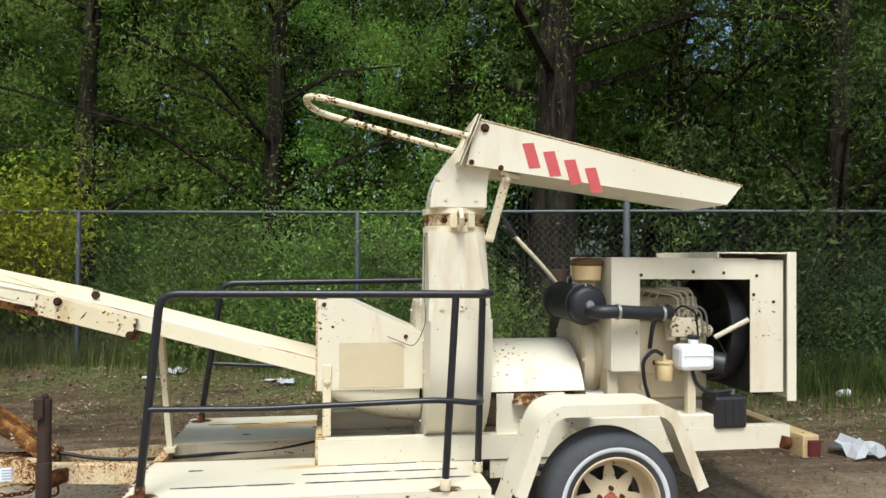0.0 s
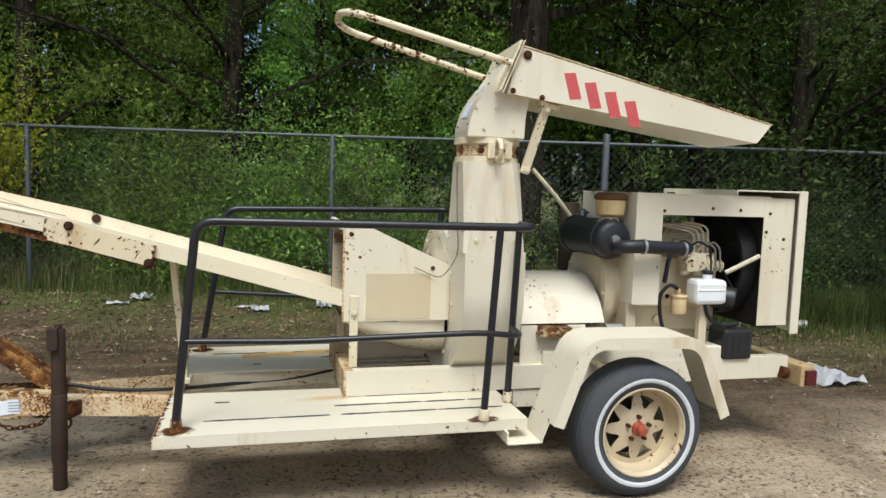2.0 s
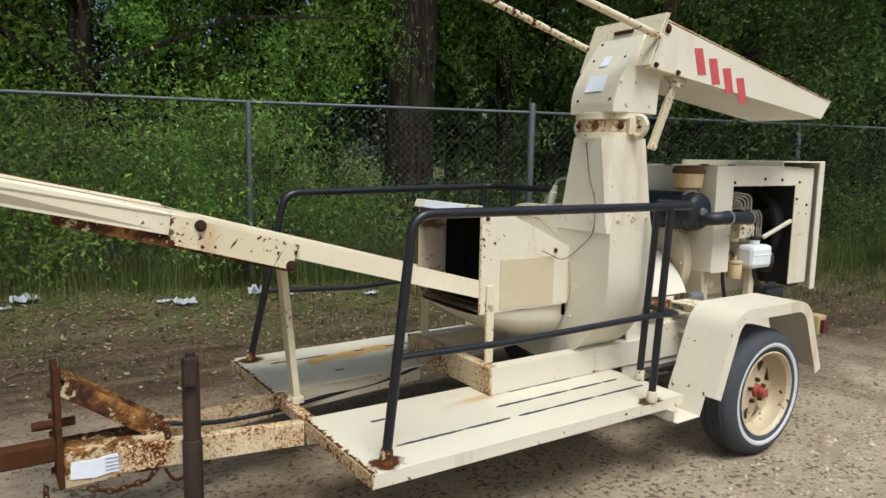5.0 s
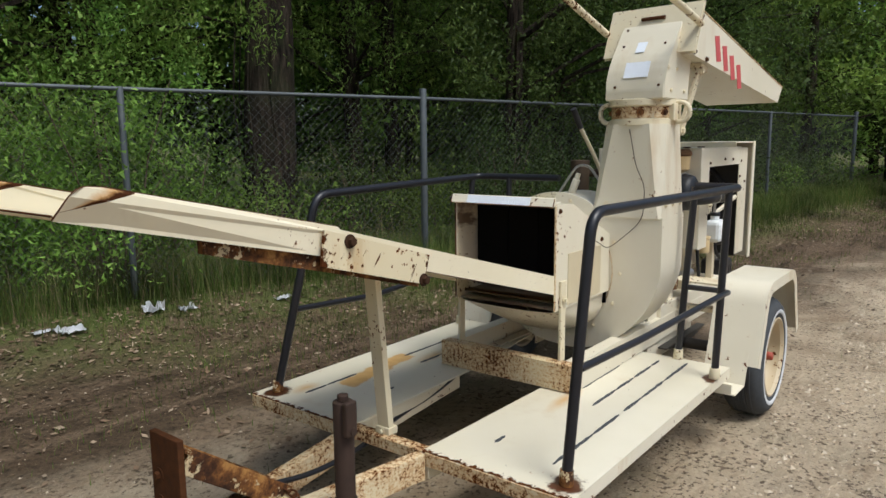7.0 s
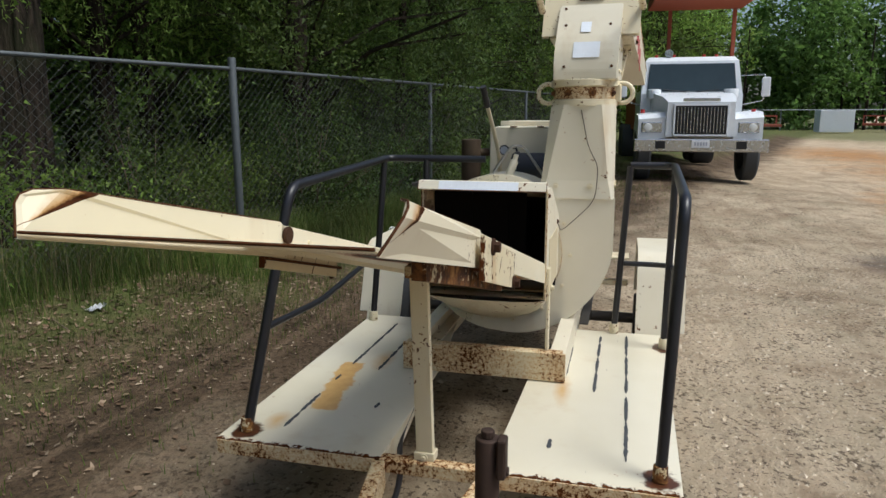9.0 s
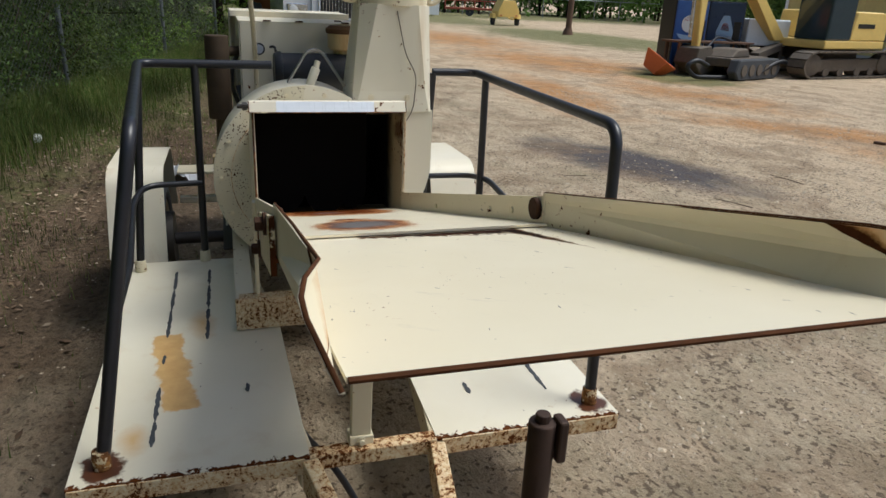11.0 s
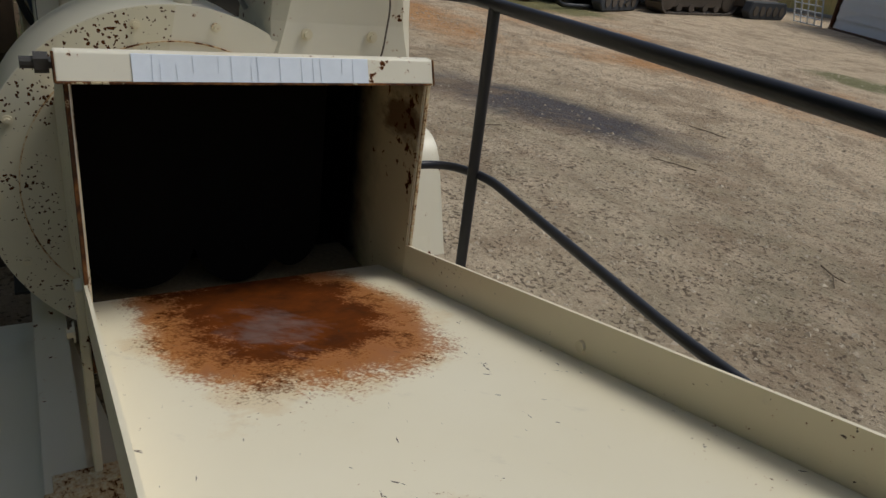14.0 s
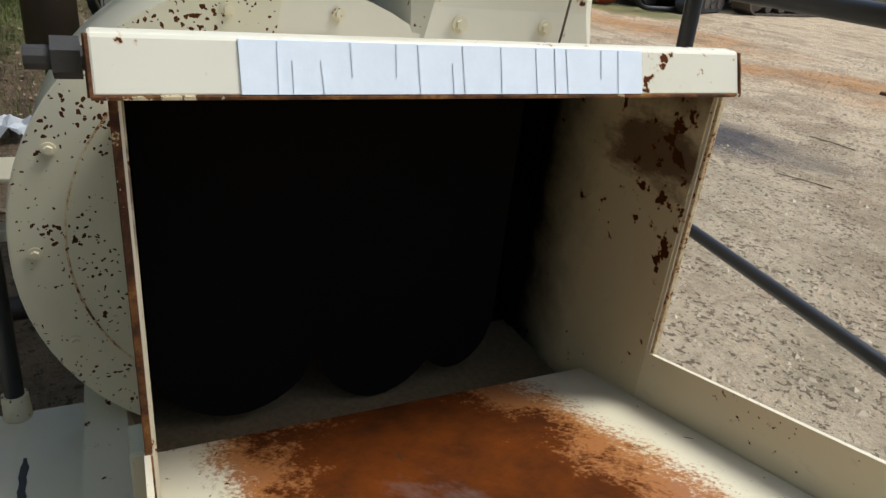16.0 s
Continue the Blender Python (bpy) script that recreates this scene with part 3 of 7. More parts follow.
for (x0, y0), (x1, y1) in zip(FENCE, FENCE[1:]):
    b = B()
    cyl(b, (x0, y0, FH), (x1, y1, FH), 0.018, seg=10)
    part("top_rail", b, rail_dull, fence, "", 50)
    # woven wire: two families of slanting wires
    L = math.hypot(x1 - x0, y1 - y0)
    H0, H1, P = 0.05, FH - 0.01, 0.056
    qs = []
    dx, dy = (x1 - x0) / L, (y1 - y0) / L
    for sgn in (1, -1):
        u = -(H1 - H0)
        while u < L:
            ua, ub = u, u + (H1 - H0)
            za, zb = H0, H1
            if ua < 0:
                za, ua = H0 - u, 0
            if ub > L:
                zb, ub = H1 - (u + H1 - H0 - L), L
            u += P * 1.4
            if ub - ua < 0.02:
                continue
            if sgn < 0:
                ua, ub = L - ua, L - ub
            w = 0.0017
            A, C = np.array((x0 + dx * ua, y0 + dy * ua, za)), np.array((x0 + dx * ub, y0 + dy * ub, zb))
            n1 = np.array((0, 0, w))
            n2 = np.array((-dy * w, dx * w, 0))
            off = n2 * sgn * 0.8
            A, C = A + off, C + off
            qs += [np.stack([A - n1, C - n1, C + n2, A + n2]), np.stack([A + n2, C + n2, C + n1, A + n1]), np.stack([A + n1, C + n1, C - n2, A - n2]), np.stack([A - n2, C - n2, C - n1, A - n1])]
    o = scatter("wire_mesh", wire_dull, np.array(qs), "", "")
    o.parent = fence

# ---- grass, litter, stones ----
def blades(rng, n, xy, h0, h1, w):
    a = rng.uniform(0, math.tau, n)
    h = rng.uniform(h0, h1, n)
    base = np.stack([xy[:, 0], xy[:, 1], np.array([gz(x, y) for x, y in xy]) - 0.01], 1)
    lean = np.stack([np.cos(a), np.sin(a), 0 * a], 1) * (h * rng.uniform(0.1, 0.7, n))[:, None]
    side = np.stack([-np.sin(a), np.cos(a), 0 * a], 1) * w
    mid = base + lean * 0.35 + np.stack([0 * h, 0 * h, h * 0.6], 1)
    tip = base + lean + np.stack([0 * h, 0 * h, h], 1)
    return np.concatenate([np.stack([base - side, base + side, mid + side * 0.5], 1), np.stack([mid - side * 0.4, mid + side * 0.5, tip], 1), np.stack([base - side, mid + side * 0.5, mid - side * 0.4], 1)])


rg = np.random.default_rng(9)


def verge_points(n, x0, x1, mean, spread):
    x = rg.uniform(x0, x1, n)
    return np.stack([x, np.array([fence_y(min(v, 13)) for v in x]) + rg.normal(mean, spread, n)], 1)


def patchy(xy, scale, bias):
    return np.array([noise.noise((x * scale, y * scale, 4.4)) + bias for x, y in xy]) > rg.uniform(-0.15, 0.35, len(xy))


tall = np.concatenate([verge_points(52000, -10, 14, 0.4, 0.40), verge_points(34000, -2.2, 13, 0.2, 0.24), verge_points(30000, 1.0, 13, -0.2, 0.32)])
scatter("tall_grass", grass_mat, blades(rg, len(tall), tall, 0.06, 0.42, 0.0032), "tall green grass and weeds along the fence", "grass")
dry = np.concatenate([verge_points(2000, -9, 2, 0.3, 0.32), verge_points(500, -9, 1, -0.1, 0.25)])
scatter("dry_stems", dry_mat, blades(rg, len(dry), dry, 0.2, 0.75, 0.0022), "dry brown weed stems along the fence", "weeds")
short = np.concatenate([verge_points(30000, -9, 12, -0.45, 0.45), verge_points(34000, -9, 12, -1.2, 0.75)])
short = short[patchy(short, 0.9, 0.08)]
scatter("short_grass", grass_mat, blades(rg, len(short), short, 0.02, 0.10, 0.003), "short patchy grass on the verge", "grass")
n = 20000
xs = rg.uniform(-9, 12, n)
ys = np.array([fence_y(x) for x in xs]) - rg.gamma(1.8, 0.55, n)
cz = np.stack([xs, ys, np.array([gz(x, y) for x, y in zip(xs, ys)]) + 0.012], 1)
d = rg.normal(0, 1, (n, 3)) * (1, 1, 0.3)
d /= np.linalg.norm(d, axis=1)[:, None]
s = np.cross(d, rg.normal(0, 0.25, (n, 3)) + (0, 0, 1))
l = rg.uniform(0.008, 0.03, (n, 1))
scatter("leaf_litter", litter_mat, np.stack([cz - d * l, cz + s * l * 0.5, cz + d * l, cz - s * l * 0.5], 1), "brown dead leaves on the verge", "leaves")


def stones(n, xlo, xhi, ylo, yhi, s0, s1, seed):
    r = np.random.default_rng(seed)
    ico = [(0, 0, 1), (1, 0, 0), (0, 1, 0), (-1, 0, 0), (0, -1, 0)]
    tris = [(0, 1, 2), (0, 2, 3), (0, 3, 4), (0, 4, 1)]
    out = []
    for _ in range(n):
        x, y = r.uniform(xlo, xhi), r.uniform(ylo, yhi)
        if ((x - 2.8) / 2.0) ** 2 + ((y + 3.85) / 0.95) ** 2 < 1 and r.uniform(0, 1) < 0.85:
            continue
        s = s0 + (s1 - s0) * r.uniform(0, 1) ** 4
        a = r.uniform(0, math.tau)
        z = gz(x, y) - 0.1 * s
        v = []
        for p in ico:
            q = np.array(p) * r.uniform(0.6, 1.2, 3) * s * (1, 1, 0.6)
            v.append((x + q[0] * math.cos(a) - q[1] * math.sin(a), y + q[0] * math.sin(a) + q[1] * math.cos(a), z + q[2]))
        out += [[v[i] for i in t] for t in tris]
    return np.array(out)


def stone_material():
    m, nt, p = material("clod_and_gravel")
    isl = nd(nt, "NewGeometry").outputs["Random Per Island"]
    c = ramp(nt, isl, [(0.0, (0.22, 0.165, 0.115)), (0.5, (0.44, 0.355, 0.25)), (1.0, (0.58, 0.49, 0.37))])
    nt.links.new(c, p.inputs["Base Color"])
    p.inputs["Roughness"].default_value = 0.95
    return m


gravel = stone_material()
scatter("gravel", gravel, np.concatenate([stones(14000, -2.0, 4.5, -5.2, -0.9, 0.003, 0.017, 3), stones(9000, -1.5, 9.0, -11.5, -4.5, 0.006, 0.036, 6), stones(7000, -2.0, 4.0, -5.5, -0.9, 0.008, 0.030, 8), stones(6000, -4.5, 4, -3, 3.2, 0.003, 0.014, 4)]), "loose gravel and clods on the yard", "gravel")


# ---- materials of the trailer ----
cream = paint("cream_enamel", CREAM, 0.72, 0.5)
cream_clean = paint("cream_enamel_clean", CREAM, 0.48, 0.25, 0.42, 46)
cream_worn = paint("cream_enamel_flaked", (0.74, 0.66, 0.48), 0.85, 0.7, 0.5, 60)
cream_pocked = paint("cream_enamel_pocked", (0.70, 0.64, 0.48), 0.12, 0.3, 0.45, 40, None, 0.78)


def scaled_rust(name, keep):
    """Heavy rust: dark scale, brown and amber bloom, with leftover flakes of cream paint."""
    m, nt, p = material(name)
    co = coords(nt)
    n = calc(nt, "ADD", calc(nt, "MULTIPLY", noisy(nt, co, 9, 8, 0.68), 0.65), calc(nt, "MULTIPLY", noisy(nt, co, 46, 6, 0.7), 0.35))
    c = ramp(nt, n, [(0.34, (0.012, 0.007, 0.005)), (0.45, (0.06, 0.024, 0.010)), (0.53, (0.17, 0.07, 0.020)), (0.60, (0.36, 0.18, 0.055))])
    left = calc(nt, "ADD", noisy(nt, co, 30, 5, 0.72), calc(nt, "MULTIPLY", calc(nt, "SUBTRACT", noisy(nt, co, 5.5, 3), 0.5), 0.7))
    f = ramp(nt, left, [(keep, grey(0)), (keep + 0.02, grey(1))])
    c = mix(nt, f, c, mix(nt, noisy(nt, co, 20, 4), (0.40, 0.28, 0.13), (0.66, 0.56, 0.37)))
    nt.links.new(c, p.inputs["Base Color"])
    nt.links.new(calc(nt, "SUBTRACT", 0.9, calc(nt, "MULTIPLY", f, 0.35)), p.inputs["Roughness"])
    p.inputs["Specular IOR Level"].default_value = 0.25
    bumped(nt, p, calc(nt, "ADD", n, calc(nt, "MULTIPLY", f, 0.4)), 0.7, 0.006)
    return m


rust_flaked = scaled_rust("rusted_enamel", 0.60)
hitch_rust = scaled_rust("hitch_rust", 0.53)


def eaten(nt, co, c, mask, rust):
    """Paint eaten through to brown scale over most of the face."""
    n = noisy(nt, co, 72, 5, 0.8)
    clus = noisy(nt, co, 5.0, 3)
    lim = calc(nt, "ADD", n, calc(nt, "MULTIPLY", calc(nt, "SUBTRACT", clus, 0.5), 0.5))
    e = ramp(nt, lim, [(0.555, grey(0)), (0.57, grey(1))])
    glow = calc(nt, "MULTIPLY", ramp(nt, lim, [(0.40, grey(0)), (0.555, grey(1))]), 0.75)
    c = mix(nt, glow, c, (0.46, 0.22, 0.06))
    c = mix(nt, e, c, mix(nt, noisy(nt, co, 30, 3), (0.03, 0.012, 0.006), (0.17, 0.055, 0.015)))
    return c, calc(nt, "MAXIMUM", mask, e)


cream_eaten = paint("cream_enamel_eaten", (0.72, 0.62, 0.42), 0.4, 0.8, 0.55, 45, eaten)


handle_paint = paint("handle_enamel", (0.74, 0.66, 0.48), 1.25, 0.9, 0.5, 42)
muffler_steel = plain("sooty_muffler_steel", (0.055, 0.04, 0.028), 0.7, 0.3, 0.4, 14, 0.2, (0.10, 0.07, 0.045))


def deck_marks(nt, co, c, mask, rust):
    sep = nd(nt, "SeparateXYZ", {0: co})
    wob = calc(nt, "MULTIPLY", calc(nt, "SUBTRACT", noisy(nt, co, 14, 5, 0.65), 0.5), 0.09)
    ax = calc(nt, "SUBTRACT", 0.27, calc(nt, "ABSOLUTE", calc(nt, "SUBTRACT", sep.outputs[0], -1.60)))
    ay = calc(nt, "SUBTRACT", 0.055, calc(nt, "ABSOLUTE", calc(nt, "SUBTRACT", sep.outputs[1], calc(nt, "ADD", 0.80, calc(nt, "MULTIPLY", sep.outputs[0], 0.14)))))
    a = calc(nt, "ADD", calc(nt, "MINIMUM", ax, ay), wob)
    c = mix(nt, calc(nt, "MULTIPLY", ramp(nt, a, [(0.0, grey(0)), (0.012, grey(1))]), 0.85), c, mix(nt, noisy(nt, co, 22, 4, 0.6), (0.46, 0.19, 0.02), (0.74, 0.48, 0.15)))
    for cx, cy, rx, ry in ((-2.0, 0.66, 0.10, 0.05), (-1.26, 0.49, 0.15, 0.06), (-1.42, -0.36, 0.22, 0.04)):
        d = blob(nt, co, cx, cy, rx, ry, 4, 0.4, 9)
        c = mix(nt, calc(nt, "MULTIPLY", d, 0.8), c, (0.55, 0.32, 0.10))
    for x, y in ((-2.103, -0.725), (-2.103, 0.725), (-0.772, -0.797)):
        b = blob(nt, co, x, y, 0.075, 0.06, 0, 0.5, 22)
        c = mix(nt, ramp(nt, b, [(0.0, grey(0)), (0.25, grey(1))]), c, rust)
    # paint gone along the front edge
    f = calc(nt, "ADD", calc(nt, "SUBTRACT", -2.172, sep.outputs[0]), calc(nt, "MULTIPLY", calc(nt, "SUBTRACT", noisy(nt, co, 40, 4, 0.65), 0.5), 0.10))
    e = ramp(nt, f, [(0.0, grey(0)), (0.004, grey(1))])
    c = mix(nt, e, c, rust)
    scr = ramp(nt, noisy(nt, co, 30, 3, 0.6, (0.45, 1.6, 1.0)), [(0.735, grey(0)), (0.745, grey(1))])
    c = mix(nt, scr, c, (0.05, 0.035, 0.025))
    return c, calc(nt, "MAXIMUM", mask, e)


deck_paint = paint("deck_enamel", (0.72, 0.67, 0.54), 0.26, 0.2, 0.4, 34, deck_marks)


def chute_stains(nt, co, c, mask, rust):
    """The worn and rusted places on the feed trough's floor, with runs along it."""
    sep = nd(nt, "SeparateXYZ", {0: co})
    turned = nd(nt, "Mapping", {0: co, 2: (0, 0, radians(-28))}).outputs[0]
    run = noisy(nt, turned, 140, 4, 0.6, (0.16, 1.0, 1.0))
    speck = noisy(nt, co, 210, 3, 0.65)
    cloud = ramp(nt, noisy(nt, co, 13, 5, 0.68), [(0.34, grey(0)), (0.66, grey(1))])
    iron = mix(nt, noisy(nt, co, 11, 5, 0.7, (0.6, 1.0, 1.0)), (0.055, 0.05, 0.048), (0.24, 0.225, 0.215))
    red = mix(nt, cloud, (0.135, 0.032, 0.004), (0.045, 0.011, 0.004))
    amber = mix(nt, cloud, (0.29, 0.075, 0.003), (0.40, 0.13, 0.007))

    def off(v, k):
        return calc(nt, "MULTIPLY", calc(nt, "SUBTRACT", v, 0.5), k)
    for cx, cy, rx, ry, turn, worn, runs, specks, power in ((-1.44, 0.012, 0.36, 0.212, 0, 0.3, 0.25, 0.5, 3.6), (-2.35, 0.068, 0.25, 0.12, -8, 0.95, 0.75, 0.35, 2.0), (-2.09, 0.06, 0.10, 0.10, 0, 0.0, 1.1, 0.7, 2.0)):
        b = blob(nt, co, cx, cy, rx, ry, turn, 0.15, 8, "xy", False, power)
        if worn == 0.0:
            b = calc(nt, "SUBTRACT", b, 0.42)
        edge = calc(nt, "ADD", calc(nt, "ADD", b, off(run, runs)), off(speck, specks))
        c = mix(nt, calc(nt, "MULTIPLY", ramp(nt, calc(nt, "ADD", b, off(cloud, 0.5)), [(-0.0, grey(0)), (0.2, grey(1))]), 0.3), c, (0.55, 0.33, 0.10))
        c = mix(nt, calc(nt, "MULTIPLY", ramp(nt, edge, [(0.04, grey(0)), (0.16, grey(1))]), 0.9), c, amber)
        core = ramp(nt, calc(nt, "ADD", edge, off(cloud, 0.4)), [(0.20, grey(0)), (0.42, grey(1))])
        c = mix(nt, calc(nt, "MULTIPLY", core, 0.95), c, red)
        c = mix(nt, calc(nt, "MULTIPLY", ramp(nt, calc(nt, "ADD", b, off(cloud, 0.2)), [(0.26, grey(0)), (0.62, grey(1))]), worn), c, iron) if worn != 0.3 else mix(nt, calc(nt, "MULTIPLY", ramp(nt, calc(nt, "ADD", blob(nt, co, -1.53, 0.05, 0.15, 0.11, 0, 0.3, 14), off(noisy(nt, turned, 30, 5, 0.65, (0.4, 1.0, 1.0)), 2.2)), [(0.30, grey(0)), (0.9, grey(0.4))]), 1.0), c, (0.20, 0.175, 0.17))
        mask = calc(nt, "MAXIMUM", mask, core)
    # scale along the fold, deeper towards the near side, with a tail along the wall
    Y = sep.outputs[1]
    d = calc(nt, "SUBTRACT", calc(nt, "MULTIPLY", sep.outputs[0], -1.0), 2.656)
    back = calc(nt, "GREATER_THAN", d, 0.0)
    depth = calc(nt, "SUBTRACT", 0.048, calc(nt, "MULTIPLY", Y, 0.17))
    side = ramp(nt, calc(nt, "ADD", calc(nt, "SUBTRACT", 0.155, calc(nt, "ABSOLUTE", calc(nt, "SUBTRACT", Y, -0.012))), off(cloud, 0.05)), [(0.0, grey(0)), (0.03, grey(1))])
    fall = calc(nt, "ADD", calc(nt, "SUBTRACT", depth, d), off(run, 0.12))
    tail = calc(nt, "SUBTRACT", calc(nt, "SUBTRACT", 0.026, calc(nt, "ABSOLUTE", calc(nt, "SUBTRACT", Y, calc(nt, "SUBTRACT", -0.150, calc(nt, "MULTIPLY", d, 0.10))))), calc(nt, "MULTIPLY", d, 0.085))
    tail = calc(nt, "ADD", tail, off(run, 0.03))
    seam = calc(nt, "MULTIPLY", ramp(nt, fall, [(0.0, grey(0)), (0.012, grey(1))]), side)
    tl = ramp(nt, tail, [(0.0, grey(0)), (0.008, grey(1))])
    seam = calc(nt, "MULTIPLY", calc(nt, "MAXIMUM", seam, tl), back)
    soft = calc(nt, "MULTIPLY", calc(nt, "MULTIPLY", calc(nt, "MAXIMUM", calc(nt, "MULTIPLY", ramp(nt, fall, [(-0.07, grey(0)), (0.0, grey(1))]), side), ramp(nt, tail, [(-0.02, grey(0)), (0.0, grey(1))])), back), 0.8)
    c = mix(nt, soft, c, mix(nt, ramp(nt, run, [(0.42, grey(0)), (0.6, grey(1))]), (0.58, 0.40, 0.17), (0.33, 0.12, 0.02)))
    c = mix(nt, seam, c, mix(nt, ramp(nt, cloud, [(0.4, grey(0)), (0.62, grey(1))]), (0.014, 0.008, 0.006), (0.042, 0.017, 0.009)))
    # scratches through the paint
    for turn, st, lim in ((12, (0.2, 1.6, 1.0), 0.725), (-35, (0.35, 1.5, 1.0), 0.73)):
        m2 = nd(nt, "Mapping", {0: co, 2: (0, 0, radians(turn))}).outputs[0]
        s = ramp(nt, noisy(nt, m2, 84, 3, 0.55, st), [(lim, grey(0)), (lim + 0.008, grey(1))])
        c = mix(nt, s, c, (0.06, 0.035, 0.02))
    return c, calc(nt, "MAXIMUM", mask, seam)


trough_paint = paint("trough_enamel", (0.80, 0.725, 0.555), 0.42, 0.05, 0.36, 120, chute_stains)


def inside_rust_shade(nt, co, c, mask, rust):
    """Brown smears near the mouth's top, and painted shade that deepens inwards."""
    sep = nd(nt, "SeparateXYZ", {0: co})
    n = noisy(nt, co, 16, 5, 0.7)
    b = calc(nt, "ADD", blob(nt, co, -1.305, 1.145, 0.11, 0.042, -10, 0.5, 9, "xz", False), calc(nt, "MULTIPLY", calc(nt, "SUBTRACT", noisy(nt, co, 30, 4, 0.7, (0.5, 1, 1.5)), 0.5), 1.6))
    c = mix(nt, calc(nt, "MULTIPLY", ramp(nt, b, [(0.0, grey(0)), (0.45, grey(1))]), 0.85), c, mix(nt, n, (0.025, 0.012, 0.006), (0.17, 0.06, 0.012)))
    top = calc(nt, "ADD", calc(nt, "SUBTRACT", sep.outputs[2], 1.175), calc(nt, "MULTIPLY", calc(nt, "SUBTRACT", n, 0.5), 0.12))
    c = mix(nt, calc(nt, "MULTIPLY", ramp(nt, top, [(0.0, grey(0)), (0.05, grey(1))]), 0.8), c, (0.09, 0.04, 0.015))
    # falling light painted into the enamel: blacker the further in
    shade_in = calc(nt, "ADD", calc(nt, "ADD", sep.outputs[0], 1.22), calc(nt, "MULTIPLY", calc(nt, "SUBTRACT", n, 0.5), 0.10))
    c = mix(nt, ramp(nt, shade_in, [(0.0, grey(0)), (0.12, grey(1))]), c, (0.004, 0.003, 0.002))
    return c, mask


hopper_paint = paint("hopper_enamel", (0.70, 0.62, 0.44), 0.85, 0.5, 0.42, 45, inside_rust_shade)
black_paint = plain("black_enamel", (0.012, 0.012, 0.016), 0.38, 0.0, 0.4, 30, 0.1)
rubber = plain("tyre_rubber", (0.07, 0.074, 0.08), 0.75, 0.0, 0.3, 45, 0.25)
white_wall = plain("whitewall_rubber", (0.62, 0.63, 0.64), 0.6, 0.0, 0.12, 30, 0.1)
wheel_paint = paint("wheel_enamel", (0.58, 0.48, 0.33), 0.6, 0.8)
red_hub = plain("red_hub_enamel", (0.35, 0.07, 0.04), 0.55, 0.0, 0.3, 40)
decal_red = plain("faded_red_vinyl", (0.55, 0.09, 0.09), 0.5, 0.0, 0.2, 30, 0.05)
decal_white = plain("white_sticker", (0.82, 0.86, 0.92), 0.45, 0.0, 0.08, 60, 0.05)
decal_print = plain("grey_print", (0.35, 0.38, 0.45), 0.5, 0.0, 0.2, 60, 0.0)
steel = plain("bare_steel", (0.45, 0.44, 0.42), 0.4, 0.9, 0.3, 60)
rust_metal = plain("rusted_steel", (0.045, 0.02, 0.011), 0.85, 0.1, 0.5, 32, 0.5, (0.15, 0.055, 0.018))
jack_metal = plain("dark_worn_steel", (0.055, 0.042, 0.036), 0.6, 0.4, 0.4, 18, 0.2, (0.10, 0.06, 0.045))
plexi = plain("tan_panel", (0.60, 0.51, 0.34), 0.5, 0.0, 0.1, 15, 0.05)
black_plastic = plain("black_plastic", (0.018, 0.018, 0.02), 0.45, 0.0, 0.3, 40)
filter_paint = paint("filter_enamel", (0.66, 0.50, 0.27), 0.7, 0.9, 0.4, 20)
hose_rubber = plain("hose_rubber", (0.011, 0.012, 0.016), 0.5, 0.0, 0.3, 30)
dark_iron = plain("oily_iron", (0.05, 0.045, 0.04), 0.55, 0.3, 0.5, 18, 0.3)
engine_paint = paint("engine_enamel", (0.64, 0.55, 0.39), 0.6, 0.9, 0.5, 26)
white_plastic = plain("white_plastic_tank", (0.82, 0.84, 0.84), 0.35, 0.0, 0.04, 15, 0.03)
brown_rust = plain("brown_heated_steel", (0.13, 0.075, 0.04), 0.7, 0.3, 0.4, 14, 0.3, (0.22, 0.12, 0.06))
tail_red = plain("dull_red_lens", (0.085, 0.012, 0.014), 0.35, 0.0, 0.2, 40)
# near-black that stands in for the shade deep inside the hopper
hopper_shade = plain("hopper_shade_black", (0.0025, 0.002, 0.0016), 1.0, 0.0, 0.2, 30, 0.1)
wood_beam = paint("weathered_cream_beam", (0.50, 0.38, 0.2), 0.9, 0.7)
bolt_rust = plain("old_bolt_rust", (0.05, 0.024, 0.013), 0.75, 0.1, 0.5, 40, 0.3)
wire_grey = plain("thin_wire", (0.12, 0.09, 0.07), 0.6, 0.3, 0.2, 30, 0)

trailer = thing("straw_blower_trailer", "rusty cream straw blower on a two-wheeled trailer, parked on dirt", "machine")

# ---- chassis: long rails, cross rails, tongue ----
for s in (-1, 1):
    b = B()
    prism(b, [(s * 0.362, 0.403), (s * 0.362, 0.528), (s * 0.295, 0.528), (s * 0.295, 0.520), (s * 0.354, 0.520), (s * 0.354, 0.411), (s * 0.295, 0.411), (s * 0.295, 0.403)], "x", -1.352, 1.26)
    part("chassis_rail", b, cream, trailer, "cream channel rail of the chassis")
    b = B()
    box(b, -0.46, 0.25, s * 0.345 - 0.006, s * 0.345 + 0.006, 0.30, 0.395, 0.002)
    part("chassis_web", b, cream, trailer)
b = B()
box(b, -1.362, -1.348, -0.364, 0.364, 0.405, 0.531, 0.003)
box(b, -1.352, -1.31, -0.35, 0.35, 0.519, 0.533, 0.002)
part("front_crossmember", b, cream_eaten, trailer, "flaked and rust-pitted cream cross rail")
